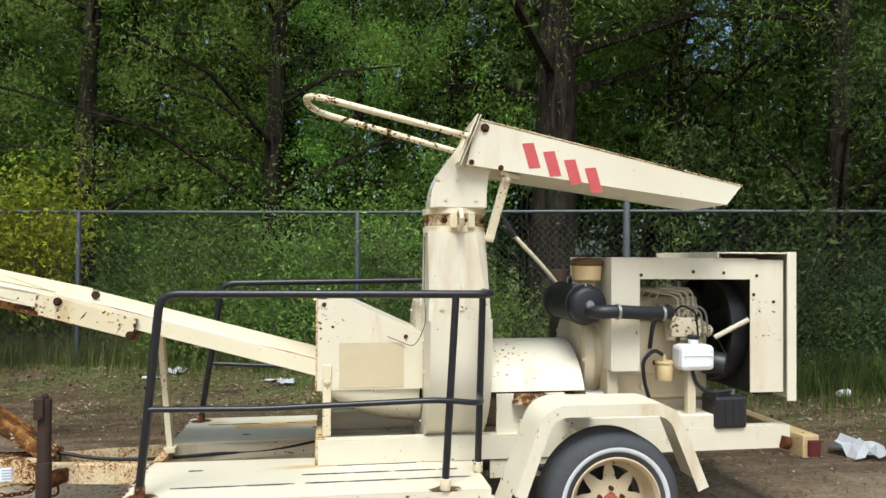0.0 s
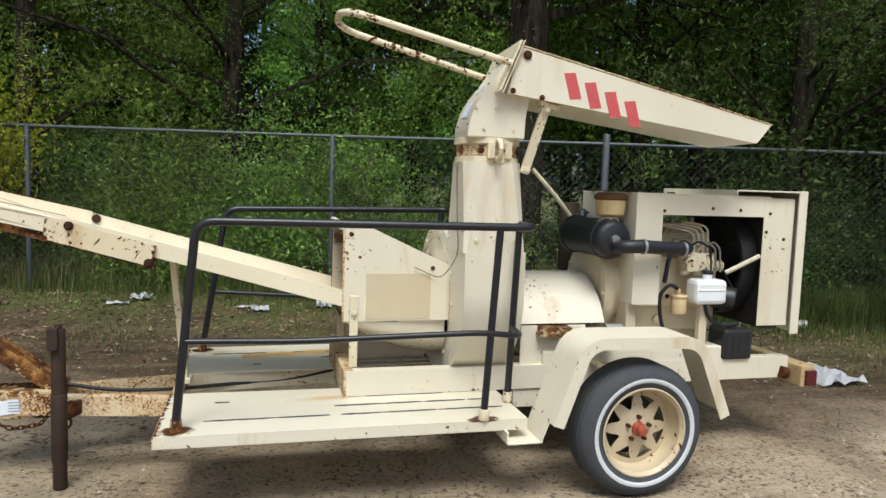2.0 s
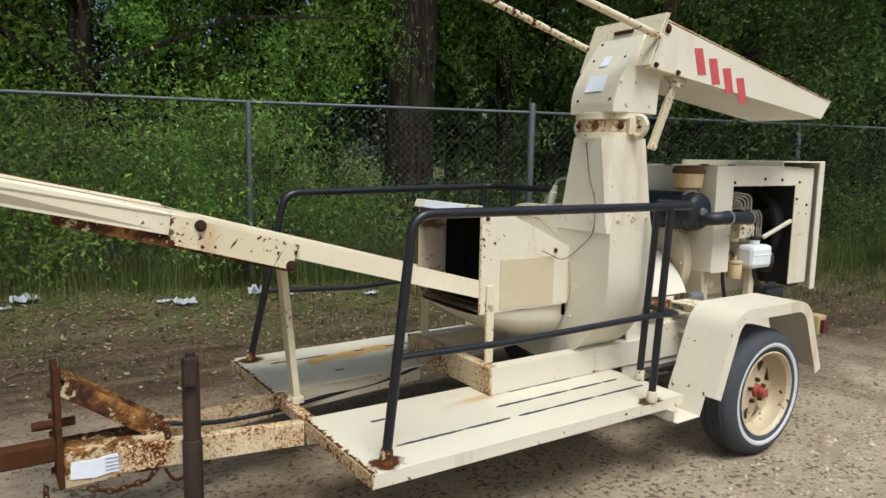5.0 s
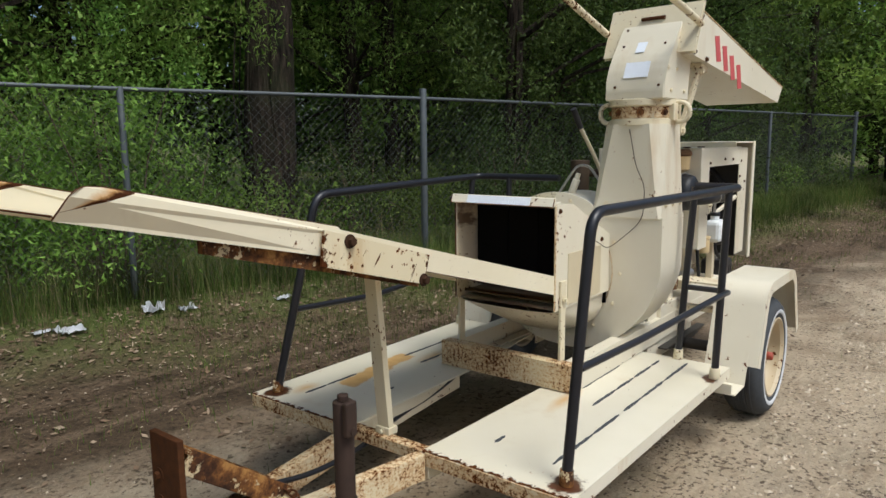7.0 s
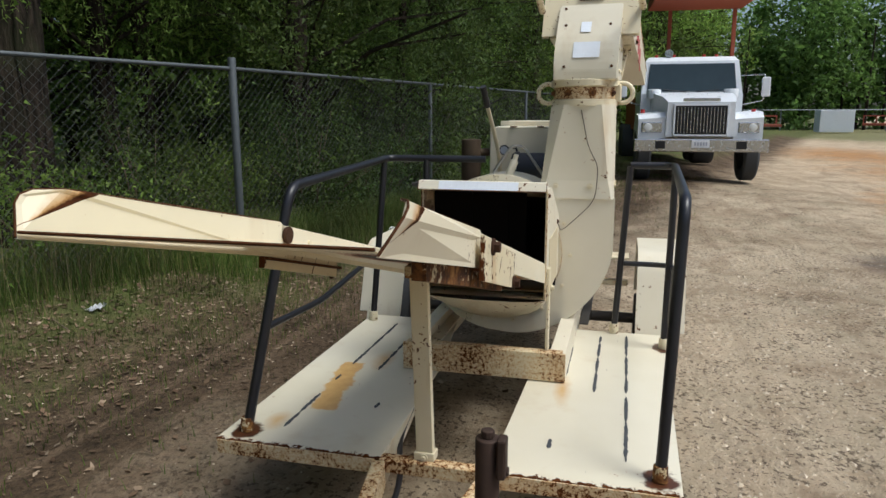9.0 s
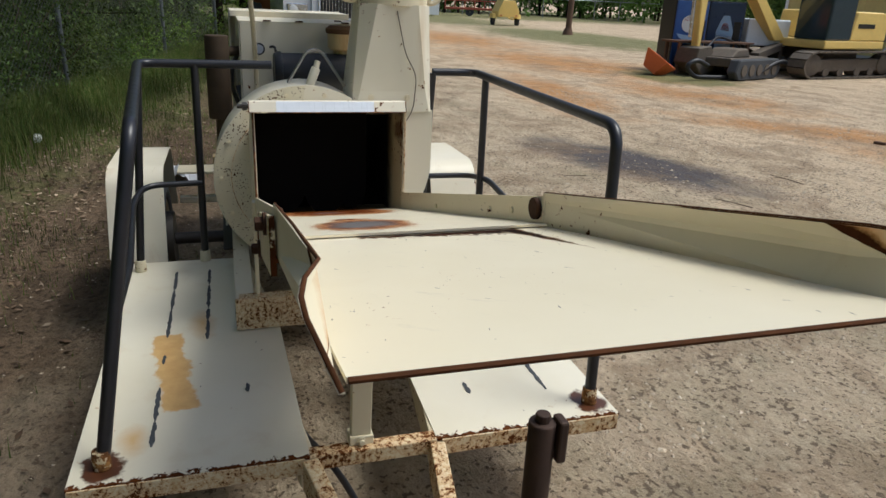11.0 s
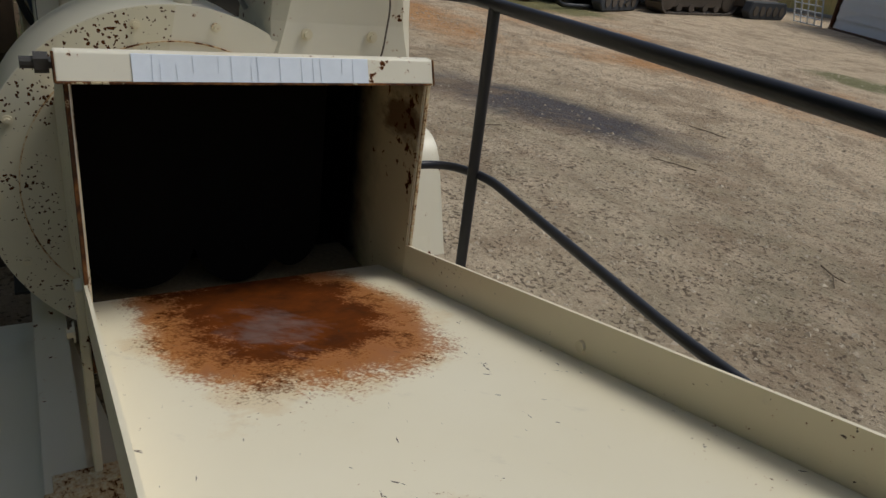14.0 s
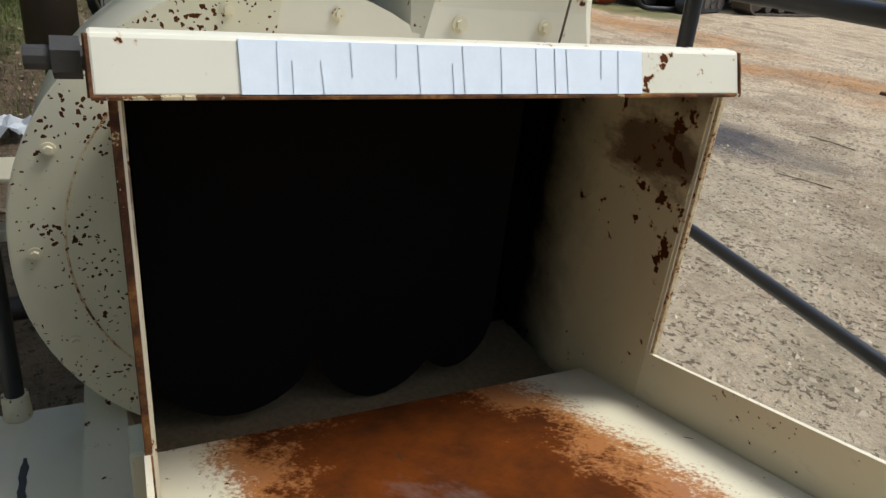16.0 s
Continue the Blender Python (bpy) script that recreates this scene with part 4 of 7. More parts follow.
for s in (-1, 1):
    for p0, p1 in (((-2.19, s * 0.185, 0.345), (-2.95, s * 0.055, 0.345)), ((-1.34, s * 0.29, 0.345), (-2.18, s * 0.19, 0.345))):
        b = B()
        beam(b, p0, p1, 0.045, 0.10, 0.004)
        part("tongue_rail", b, cream_eaten if p0[0] < -2 else cream_worn, trailer, "flaked cream tongue rail")
b = B()
beam(b, (-2.70, 0.0, 0.345), (-3.05, 0.0, 0.345), 0.17, 0.135, 0.006)
hitch = part("hitch_box", b, hitch_rust, trailer, "rust-eaten cream hitch box")
b = B()
beam(b, (-2.70, 0.0, 0.42), (-3.04, 0.0, 0.68), 0.12, 0.012, 0.003)
for s in (-1, 1):
    beam(b, (-2.70, s * 0.055, 0.40), (-3.04, s * 0.055, 0.65), 0.012, 0.07, 0.003)
part("brace_plate", b, rust_flaked, hitch)
b = B()
box(b, -3.07, -3.05, -0.07, 0.07, 0.27, 0.72, 0.003)
for z in (0.31, 0.37, 0.45, 0.52, 0.6):
    bolt(b, (-3.07, 0.03, z), (-1, 0, 0), 0.012, 0.012)
cyl(b, (-3.0, 0.02, 0.49), (-3.14, 0.02, 0.49), 0.017, seg=10)
part("hitch_plate", b, rust_metal, hitch)
b = B()
beam(b, (-3.06, 0, 0.40), (-3.5, 0, 0.40), 0.06, 0.075, 0.008)
lathe(b, [(0.045 + 0.02 * math.cos(a), 0.02 * math.sin(a)) for a in [k * math.tau / 10 for k in range(10)]], (-3.55, 0, 0.40), "z", 20, True)
part("drawbar", b, rust_metal, hitch)
b = B()
prism(b, [(-3.035, 0.312), (-2.955, 0.300), (-2.90, 0.308), (-2.845, 0.302), (-2.835, 0.362), (-2.885, 0.378), (-2.96, 0.368), (-3.03, 0.374)], "y", -0.0905, -0.086)
sticker = part("sticker", b, decal_white, hitch, "torn white label")
b = B()
for k in range(4):
    box(b, -2.92, -2.84 - 0.01 * (k % 2), -0.0925, -0.0895, 0.36 - k * 0.014, 0.365 - k * 0.014, 0)
part("sticker_print", b, decal_print, hitch)


def chain(pts, r=0.013, wire=0.004):
    bm = B()
    pts = [Vector(p) for p in pts]
    k = 0
    for a, c in zip(pts, pts[1:]):
        n = max(1, round((c - a).length / (r * 1.9)))
        for i in range(n):
            p = a.lerp(c, (i + 0.5) / n)
            d = (c - a).normalized()
            side = d.orthogonal().normalized()
            if k % 2:
                side = d.cross(side)
            loop = [p + d * r * 1.35 * math.cos(t) + side * r * 0.75 * math.sin(t) for t in [j * math.tau / 8 for j in range(9)]]
            tube(bm, loop, wire, 5, False)
            k += 1
    return bm


part("safety_chain", chain([(-3.11, -0.06, 0.29), (-3.115, -0.07, 0.02)]), rust_metal, hitch)
part("safety_chain", chain([(-2.98, -0.10, 0.27), (-2.90, -0.11, 0.24), (-2.78, -0.11, 0.255), (-2.72, -0.11, 0.33), (-2.70, -0.10, 0.42), (-2.73, 0.0, 0.45)]), rust_metal, hitch)
b = B()
tube(b, rounded([(-2.72, -0.12, 0.29), (-2.69, -0.12, 0.23), (-2.64, -0.12, 0.24), (-2.65, -0.12, 0.31)], 0.03), 0.006, 6)
part("chain_hook", b, rust_metal, hitch)
b = B()
tube(b, rounded([(-2.72, 0.05, 0.41), (-2.5, 0.06, 0.36), (-2.2, 0.10, 0.34), (-1.9, 0.21, 0.33), (-1.6, 0.245, 0.33), (-1.35, 0.27, 0.37)], 0.2), 0.010, 8)
part("brake_cable", b, hose_rubber, trailer, "black cable sheath", 60)
# jack
b = B()
cyl(b, (-2.655, -0.275, 0.0), (-2.655, -0.275, 0.755), 0.031, seg=20, bev=0.004)
jack = part("jack_stand", b, jack_metal, trailer, "dark brown pipe jack standing on the ground", 50)
b = B()
cyl(b, (-2.655, -0.275, 0.13), (-2.655, -0.275, 0.45), 0.035, seg=20, bev=0.003)
part("jack_sleeve", b, jack_metal, jack, "", 50)
b = B()
box(b, -2.69, -2.645, -0.325, -0.302, 0.66, 0.765, 0.006)
cyl(b, (-2.665, -0.33, 0.675), (-2.665, -0.29, 0.675), 0.012, seg=10)
cyl(b, (-2.655, -0.275, 0.755), (-2.655, -0.275, 0.775), 0.017, seg=12, bev=0.003)
part("jack_bracket", b, jack_metal, jack)
b = B()
beam(b, (-2.60, -0.10, 0.345), (-2.655, -0.25, 0.345), 0.05, 0.07)
part("jack_mount", b, rust_flaked, trailer)

# ---- the two running-board decks ----
def deck(side):
    y0, y1 = side * 0.215, side * 0.785
    yr = side * 0.30
    bm = B()
    top = [(-2.185, side * (0.79 if side < 0 else 0.803)), (-0.56, side * 0.81), (-0.56, yr), (-1.30, side * 0.205), (-2.185, side * 0.185)]
    prism(bm, top, "z", 0.392, 0.40)
    d = part("deck_plate", bm, deck_paint, trailer, "cream steel running board with chipped paint")
    bm = B()
    beam(bm, (-2.185, side * (0.787 if side < 0 else 0.800), 0.372), (-0.56, side * 0.807, 0.372), 0.006, 0.048, 0.002)
    box(bm, -0.566, -0.560, *sorted((side * 0.31, side * 0.802)), 0.348, 0.391, 0.001)
    part("edge_flange", bm, cream, d)
    bm = B()
    box(bm, -2.189, -2.181, *sorted((side * 0.20, side * (0.787 if side < 0 else 0.800))), 0.345, 0.397, 0.002)
    part("front_flange", bm, cream_eaten, d, "front edge with paint flaked to rust")
    # worn grip strips
    for y, spans in (((0.62, ((-2.0, -1.45), (-1.40, -0.62))), (0.49, ((-1.42, -0.66),)), (0.36, ((-1.97, -1.90), (-1.25, -0.85)))) if side < 0 else ((0.61, ((-2.04, -1.72), (-1.56, -1.50), (-1.36, -0.70))), (0.47, ((-1.40, -0.70),)), (0.34, ((-1.80, -1.75),)))):
        for x0, x1 in spans:
            rnd = random.Random(int(x0 * 91 + y * 77 + side))
            x = x0
            while x < x1:
                l = rnd.uniform(0.10, 0.42)
                e = min(x + l, x1)
                bm = B()
                top, low = [], []
                n = max(2, int((e - x) / 0.012))
                for k in range(n + 1):
                    u = x + (e - x) * k / n
                    w = 0.008 * min(1, 4 * min(k, n - k) / n + 0.35)
                    top.append((u, side * y + w * rnd.uniform(0.5, 1.1)))
                    low.append((u, side * y - w * rnd.uniform(0.5, 1.1)))
                prism(bm, low + top[::-1], "z", 0.3995, 0.4022)
                part("grip_strip", bm, rubber, d)
                x += l + rnd.choice((0.003, 0.004, 0.012))
    return d


deck(-1)
deck(1)
b = B()
box(b, -2.185, -2.135, -0.19, 0.19, 0.35, 0.398, 0.004)
part("deck_crossmember", b, cream_eaten, trailer, "rust-speckled cross rail between the decks")
for s in (-1, 1):
    b = B()
    box(b, -0.675, -0.663, *sorted((s * 0.62, s * 0.85)), 0.302, 0.352, 0.002)
    box(b, -0.675, -0.505, *sorted((s * 0.62, s * 0.868)), 0.298, 0.306, 0.002)
    part("fender_step", b, cream, trailer)

# ---- guard rails ----
def rail(s):
    bm = B()
    y = s * 0.785
    tube(bm, rounded([(-2.105, s * 0.725, 0.40), (-2.02 if s < 0 else -1.96, -0.755 if s < 0 else 0.585, 1.285), (-0.56, -0.815 if s < 0 else 0.705, 1.285 if s < 0 else 1.305), (-0.555, -0.60 if s < 0 else 0.15, 1.285 if s < 0 else 1.305)], 0.075), 0.0185, 12)
    g = part("guard_rail", bm, black_paint, trailer, "black painted pipe guard rail", 60)
    bm = B()
    tube(bm, [(-0.772, -0.797, 0.42), (-0.73, -0.808, 1.28)] if s < 0 else [(-0.66, 0.765, 0.42), (-0.61, 0.70, 1.30)], 0.017, 12)
    part("post", bm, black_paint, g, "", 60)
    bm = B()
    tube(bm, [(-0.57, -0.555, 0.42), (-0.56, -0.60, 1.28)] if s < 0 else [(-0.57, 0.49, 0.42), (-0.56, 0.476, 1.30)], 0.017, 12)
    part("post", bm, black_paint, g, "", 60)
    bm = B()
    tube(bm, rounded([(-2.062, -0.745, 0.785), (-1.6, -0.765, 0.78), (-0.80, -0.825, 0.812), (-0.60, -0.80, 0.785), (-0.575, -0.59, 0.78)] if s < 0 else [(-2.04, 0.67, 0.775), (-1.5, 0.69, 0.74), (-0.80, 0.75, 0.76), (-0.60, 0.72, 0.78), (-0.575, 0.48, 0.78)], 0.08), 0.0135, 10)
    part("mid_rail", bm, black_paint, g, "", 60)
    for x, yy in ((-2.103, 0.725), (-0.772, 0.797) if s < 0 else (-0.66, 0.765), (-0.57, 0.555) if s < 0 else (-0.57, 0.49)):
        bm = B()
        cyl(bm, (x, s * yy, 0.40), (x + 0.003, s * yy, 0.452), 0.025, 0.023, 14, 0.002)
        part("post_socket", bm, rust_flaked if x < -2 else cream_worn, g, "rusted weld socket" if x < -2 else "cream weld socket", 50)
    return g


rail(-1)
rail(1)

# ---- feed trough ----
SEAM = -2.655


def tz(x):
    """Height of the trough's floor."""
    return 0.83 + 0.274 * (-1.256 - x) if x > SEAM else 1.2133 + 0.2145 * (SEAM - x)


def tw(s, x):
    """Half width of the trough on its near (-1) or far (1) side; the far wall stands a little wider."""
    a, b, c = (0.264, 0.239, 0.272) if s < 0 else (0.266, 0.276, 0.281)
    return a + (b - a) * (-1.256 - x) / 1.399 if x > SEAM else b + (c - b) * (SEAM - x) / 0.76


def hinge_marks(nt, co, c, mask, rust):
    """Scratches across the plate and rust along its ends."""
    sep = nd(nt, "SeparateXYZ", {0: co})
    n = calc(nt, "MULTIPLY", calc(nt, "SUBTRACT", noisy(nt, co, 34, 4, 0.7), 0.5), 0.10)
    ends = calc(nt, "ADD", calc(nt, "SUBTRACT", calc(nt, "ABSOLUTE", calc(nt, "ADD", sep.outputs[0], 2.475)), 0.222), n)
    e = ramp(nt, ends, [(0.0, grey(0)), (0.006, grey(1))])
    m2 = nd(nt, "Mapping", {0: co, 2: (0, radians(50), 0)}).outputs[0]
    s = ramp(nt, noisy(nt, m2, 40, 3, 0.55, (0.2, 1.0, 1.6)), [(0.66, grey(0)), (0.67, grey(1))])
    s = calc(nt, "MAXIMUM", e, s)
    return mix(nt, s, c, rust), calc(nt, "MAXIMUM", mask, s)


def bend_rust(nt, co, c, mask, rust):
    """A wedge of rust at the bend of the folding end: a sharp dark side, amber fading outwards."""
    sep = nd(nt, "SeparateXYZ", {0: co})
    up = calc(nt, "SUBTRACT", sep.outputs[2], calc(nt, "ADD", 1.2133 + 0.2145 * SEAM, calc(nt, "MULTIPLY", sep.outputs[0], -0.2145)))
    n = calc(nt, "SUBTRACT", noisy(nt, co, 45, 5, 0.7), 0.5)
    line = calc(nt, "SUBTRACT", calc(nt, "MULTIPLY", up, 2.6), 3.412)
    wide = calc(nt, "MAXIMUM", calc(nt, "MULTIPLY", calc(nt, "SUBTRACT", up, 0.008), 0.8), 0.002)
    r = calc(nt, "DIVIDE", calc(nt, "SUBTRACT", line, sep.outputs[0]), wide)
    inside = ramp(nt, calc(nt, "ADD", r, calc(nt, "MULTIPLY", n, 0.3)), [(0.0, grey(0)), (0.06, grey(1))])
    out = calc(nt, "ADD", calc(nt, "MULTIPLY", r, 0.5), calc(nt, "MULTIPLY", n, 0.55))
    bloom = calc(nt, "MULTIPLY", inside, ramp(nt, out, [(0.45, grey(1)), (1.0, grey(0))]))
    dark = calc(nt, "MULTIPLY", inside, ramp(nt, out, [(0.32, grey(1)), (0.55, grey(0))]))
    c = mix(nt, calc(nt, "MULTIPLY", bloom, 0.9), c, (0.50, 0.24, 0.05))
    c = mix(nt, dark, c, mix(nt, noisy(nt, co, 60, 3), (0.022, 0.010, 0.006), (0.085, 0.03, 0.012)))
    return c, calc(nt, "MAXIMUM", mask, dark)


wall_paint = paint("trough_wall_enamel", (0.79, 0.715, 0.545), 0.5, 0.3, 0.4, 70, bend_rust)
hinge_paint = paint("hinge_plate_enamel", (0.73, 0.64, 0.45), 0.7, 0.8, 0.45, 45, hinge_marks)


def trough():
    def floor_sheet(x0, x1, lift):
        bm = B()
        n = 6
        rings = []
        for k in range(n + 1):
            x = x0 + (x1 - x0) * k / n
            rings.append([(x, -tw(-1, x), tz(x) + lift), (x, tw(1, x), tz(x) + lift), (x, tw(1, x), tz(x) + lift - 0.005), (x, -tw(-1, x), tz(x) + lift - 0.005)])
        return loft(bm, rings)
    t = part("feed_trough", floor_sheet(-1.256, -2.655, 0.0), trough_paint, trailer, "cream sheet-steel feed trough with rusted worn patches")
    part("folding_floor", floor_sheet(-2.62, -3.415, -0.006), trough_paint, t, "cream folding trough end")
    for s in (-1, 1):
        def wall(x, up, out=0.001):
            return (x, s * (tw(s, x) + out), tz(x) + up)
        bm = B()
        sheet(bm, [wall(-1.225, -0.02), wall(-1.235, 0.064), wall(-2.63, 0.055), wall(-2.63, -0.02)], 0.005, (0, s, 0))
        part("side_wall", bm, trough_paint, t)
        bm = B()
        flare = 1.0 if s < 0 else 0.75
        crest = [wall(-2.60, 0.045), wall(-2.625, 0.062), wall(-3.02, 0.064), wall(-3.315, 0.066, 0.004), wall(-3.362, 0.060, 0.026 * flare), wall(-3.382, 0.050, 0.032 * flare), wall(-3.394, 0.036, 0.029 * flare)]
        sheet(bm, [wall(-2.60, -0.03)] + crest + [wall(-3.418, -0.018)], 0.005, (0, s, 0))
        part("end_wall", bm, wall_paint, t)
        bm = B()
        tube(bm, [(x, y + s * 0.0025, z) for x, y, z in [wall(-3.419, -0.016)] + crest[:0:-1]], 0.0022, 6)
        part("wall_edge", bm, rust_metal, t, "rust-dark edge", 60)
        # hinge plate outside with its two big bolts
        bm = B()
        q = s * (tw(s, -2.5) + (0.020 if s < 0 else 0.010))
        sheet(bm, [(-2.265, q, 1.04), (-2.235, q, 1.135), (-2.70, q, 1.268), (-2.715, q, 1.165)], 0.010, (0, s, 0))
        hp = part("hinge_plate", bm, hinge_paint, t, "scratched cream hinge plate")
        for x, z in ((-2.605, 1.224), (-2.27, 1.056)):
            bm = B()
            cyl(bm, (x, q + s * 0.008, z), (x, q + s * 0.016, z), 0.021, seg=20, bev=0.002)
            cyl(bm, (x, q + s * 0.014, z), (x, q + s * 0.030, z), 0.0135, seg=6, bev=0.001)
            part("hinge_bolt", bm, bolt_rust, hp, "rusty bolt")
        bm = B()
        box(bm, -2.70, -2.24, *sorted((s * (tw(s, -2.5) + 0.001), q)), -0.03, -0.022, 0)
        for v in bm.verts:
            v.co.z += tz(v.co.x) - 0.01
        part("hinge_spacer", bm, rust_metal, hp)
        bm = B()
        cyl(bm, (-2.602, s * tw(s, -2.6), 1.229), (-2.602, s * (tw(s, -2.6) - 0.012), 1.229), 0.0225, seg=24, bev=0.003)
        part("hinge_head", bm, bolt_rust, t, "rust-brown round bolt head")
        for x, z in ((-2.467, 1.185), (-2.325, 1.145), (-1.851, 1.013)):
            bm = B()
            w = tw(s, x)
            cyl(bm, (x, s * (w + 0.004), z), (x, s * (w - 0.004), z), 0.0075, seg=12)
            part("rivet", bm, cream_worn, t)
    bm = B()
    tube(bm, [(-3.417, -0.271, tz(-3.417) - 0.008), (-3.417, 0.280, tz(-3.417) - 0.008)], 0.0028, 6)
    part("front_edge", bm, rust_metal, t, "rust-dark front edge", 60)
    bm = B()
    rings = []
    for x, h in ((-3.06, 0.034), (-2.95, 0.040), (-2.655, 0.054), (-2.25, 0.055)):
        z = tz(x) - 0.024
        rings.append([(x, -0.236, z), (x, -0.208, z), (x, -0.208, z - h), (x, -0.236, z - h)])
    loft(bm, rings)
    part("under_rail", bm, rust_flaked, t, "rusted tapered rail under the trough end")
    bm = B()
    beam(bm, (-2.135, 0.035, 0.40), (-2.20, 0.035, tz(-2.20) - 0.01), 0.058, 0.03, 0.003, (1, 0, 0))
    st = part("trough_support", bm, cream_worn, t, "cream steel prop under the trough")
    bm = B()
    box(bm, -2.16, -2.108, 0.0, 0.07, 0.395, 0.425, 0.003)
    bolt(bm, (-2.161, 0.035, 0.41), (-1, 0, 0), 0.008)
    part("prop_foot", bm, cream_worn, st)
    bm = B()
    cyl(bm, (-2.27, 0.0, 1.056), (-2.27, -0.23, 1.056), 0.012, seg=12)
    box(bm, -2.225, -2.165, -0.005, 0.075, tz(-2.2) - 0.05, tz(-2.2) - 0.012, 0.004)
    part("prop_head", bm, rust_flaked, st, "rusty pivot at the prop's head")
    return t


trough()

# ---- hopper ----
HX = -1.362
out = [(HX, 0.762), (HX, 1.228), (-1.20, 1.222), (-0.80, 1.04), (-0.80, 0.762)]
hopper = thing("feed_hopper", "cream steel feed hopper with a dark open mouth", "")
hopper.parent = trailer
for s in (-1, 1):
    b = B()
    prism(b, out, "y", s * 0.264, s * 0.270, 0.0)
    part("hopper_side", b, cream, hopper)
b = B()
loft(b, [[(x, 0.270, z), (x, -0.270, z), (x, -0.270, z - 0.006), (x, 0.270, z - 0.006)] for x, z, y in ((HX, 1.234, 0.27), (-1.20, 1.228, 0.27), (-0.80, 1.046, 0.27))])
part("hopper_roof", b, cream, hopper)


def lean_back(bm):
    """The lip's face tips back towards the roof."""
    for v in bm.verts:
        v.co.x += (v.co.z - 1.245) * 0.38
    return bm


lip_paint = paint("lip_enamel", (0.80, 0.74, 0.60), 0.7, 0.35, 0.4, 55)
b = B()
box(b, HX - 0.015, HX + 0.004, -0.267, 0.281, 1.226, 1.264, 0.003)
box(b, HX, HX + 0.05, -0.266, 0.272, 1.240, 1.246, 0.001)
part("mouth_lip", lean_back(b), lip_paint, hopper, "chipped cream lip over the mouth")
for p, q in (((-0.267, 1.2265), (0.281, 1.2265)), ((0.281, 1.2265), (0.281, 1.263)), ((-0.267, 1.2265), (-0.267, 1.263))):
    b = B()
    tube(b, [(HX - 0.0145, *p), (HX - 0.0145, *q)], 0.0019, 6)
    part("lip_edge", lean_back(b), rust_flaked, hopper, "thin rusted edge of the lip")
b = B()
box(b, HX - 0.0165, HX - 0.0145, -0.150, 0.190, 1.2285, 1.2625, 0)
part("warning_strip", lean_back(b), decal_white, hopper, "faded white crackled strip")
crack_grey = plain("pale_crack", (0.72, 0.76, 0.83), 0.6)
rc = random.Random(8)
y = 0.165
while y > -0.145:
    b = B()
    w = rc.uniform(0.0004, 0.0012)
    z0, z1 = rc.choice(((1.229, 1.262), (1.229, 1.250), (1.240, 1.262), (1.229, 1.262)))
    lean = rc.uniform(-0.0015, 0.0015)
    prism(b, [(y, z0), (y + w, z0), (y + w + lean, z1), (y + lean, z1)], "x", HX - 0.0172, HX - 0.0164)
    part("strip_crack", lean_back(b), crack_grey if rc.random() < 0.94 else rust_metal, hopper)
    y -= rc.uniform(0.008, 0.036)
for s in (-1, 1):
    b = B()
    q = s * 0.269
    box(b, HX - 0.004, HX + 0.006, q - 0.003, q + 0.003, 0.765, 1.228, 0.001)
    part("mouth_edge", b, rust_flaked if s > 0 else cream_eaten, hopper, "rusty mouth edge")
b = B()
box(b, -1.245, -0.91, -0.2735, -0.2695, 0.772, 1.008, 0.001)
part("side_panel", b, plexi, hopper, "tan plain panel on the hopper side")
for x, z in ((-1.325, 1.205), (-0.90, 1.035), (-1.318, 0.80)):
    b = B()
    bolt(b, (x, -0.270, z), (0, -1, 0), 0.007, 0.006)
    part("hopper_bolt", b, rust_metal, hopper)
b = B()
cyl(b, (-1.34, 0.274, 1.242), (-1.34, 0.318, 1.242), 0.008, seg=10)
cyl(b, (-1.34, 0.285, 1.242), (-1.34, 0.302, 1.242), 0.014, seg=6)
part("hinge_pin", b, dark_iron, hopper, "dark nut and threaded pin")
# belly: a rounded scoop under the mouth, closing towards the drum
b = B()
loops = []
for k in range(9):
    f = k / 8
    x = HX + 0.02 + f * 0.53
    w = 0.268 - 0.02 * f
    zt = 0.762
    drop = 0.02 + 0.20 * math.sin(f * math.pi / 2) ** 0.8
    loops.append([(x, w * math.cos(a), zt - drop * math.sin(a) ** 0.7 if math.sin(a) > 0 else zt) for a in [math.pi * j / 14 for j in range(15)]])
loft(b, loops, False)
part("belly", b, cream, hopper, "rounded scoop under the hopper", 60)
for s in (-1, 1):
    b = B()
    box(b, -1.328, -1.285, *sorted((s * 0.271, s * 0.285)), 0.528, 0.895, 0.003)
    bolt(b, (-1.307, s * 0.29, 0.81), (0, s, 0), 0.010)
    part("hopper_leg", b, cream_worn, hopper, "flat cream leg with rust streaks")
b = B()
box(b, HX + 0.06, -0.80, -0.2615, 0.2615, 0.784, 0.790, 0.0)
part("hopper_floor", b, plain("dirty_floor_enamel", (0.17, 0.125, 0.07), 0.9, 0.0, 0.6, 130, 0.3), hopper, "dirty rust-speckled floor of the hopper")
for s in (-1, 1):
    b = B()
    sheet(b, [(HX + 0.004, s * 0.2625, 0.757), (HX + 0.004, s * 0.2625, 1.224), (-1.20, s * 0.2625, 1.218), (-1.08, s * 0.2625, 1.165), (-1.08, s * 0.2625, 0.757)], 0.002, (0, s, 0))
    part("inner_skin", b, hopper_paint, hopper, "rust-streaked inner skin of the mouth, shade painted in further back")
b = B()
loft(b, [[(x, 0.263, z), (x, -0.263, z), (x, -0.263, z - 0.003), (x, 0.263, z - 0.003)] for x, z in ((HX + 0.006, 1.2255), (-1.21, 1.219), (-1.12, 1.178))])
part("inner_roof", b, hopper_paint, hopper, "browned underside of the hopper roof")
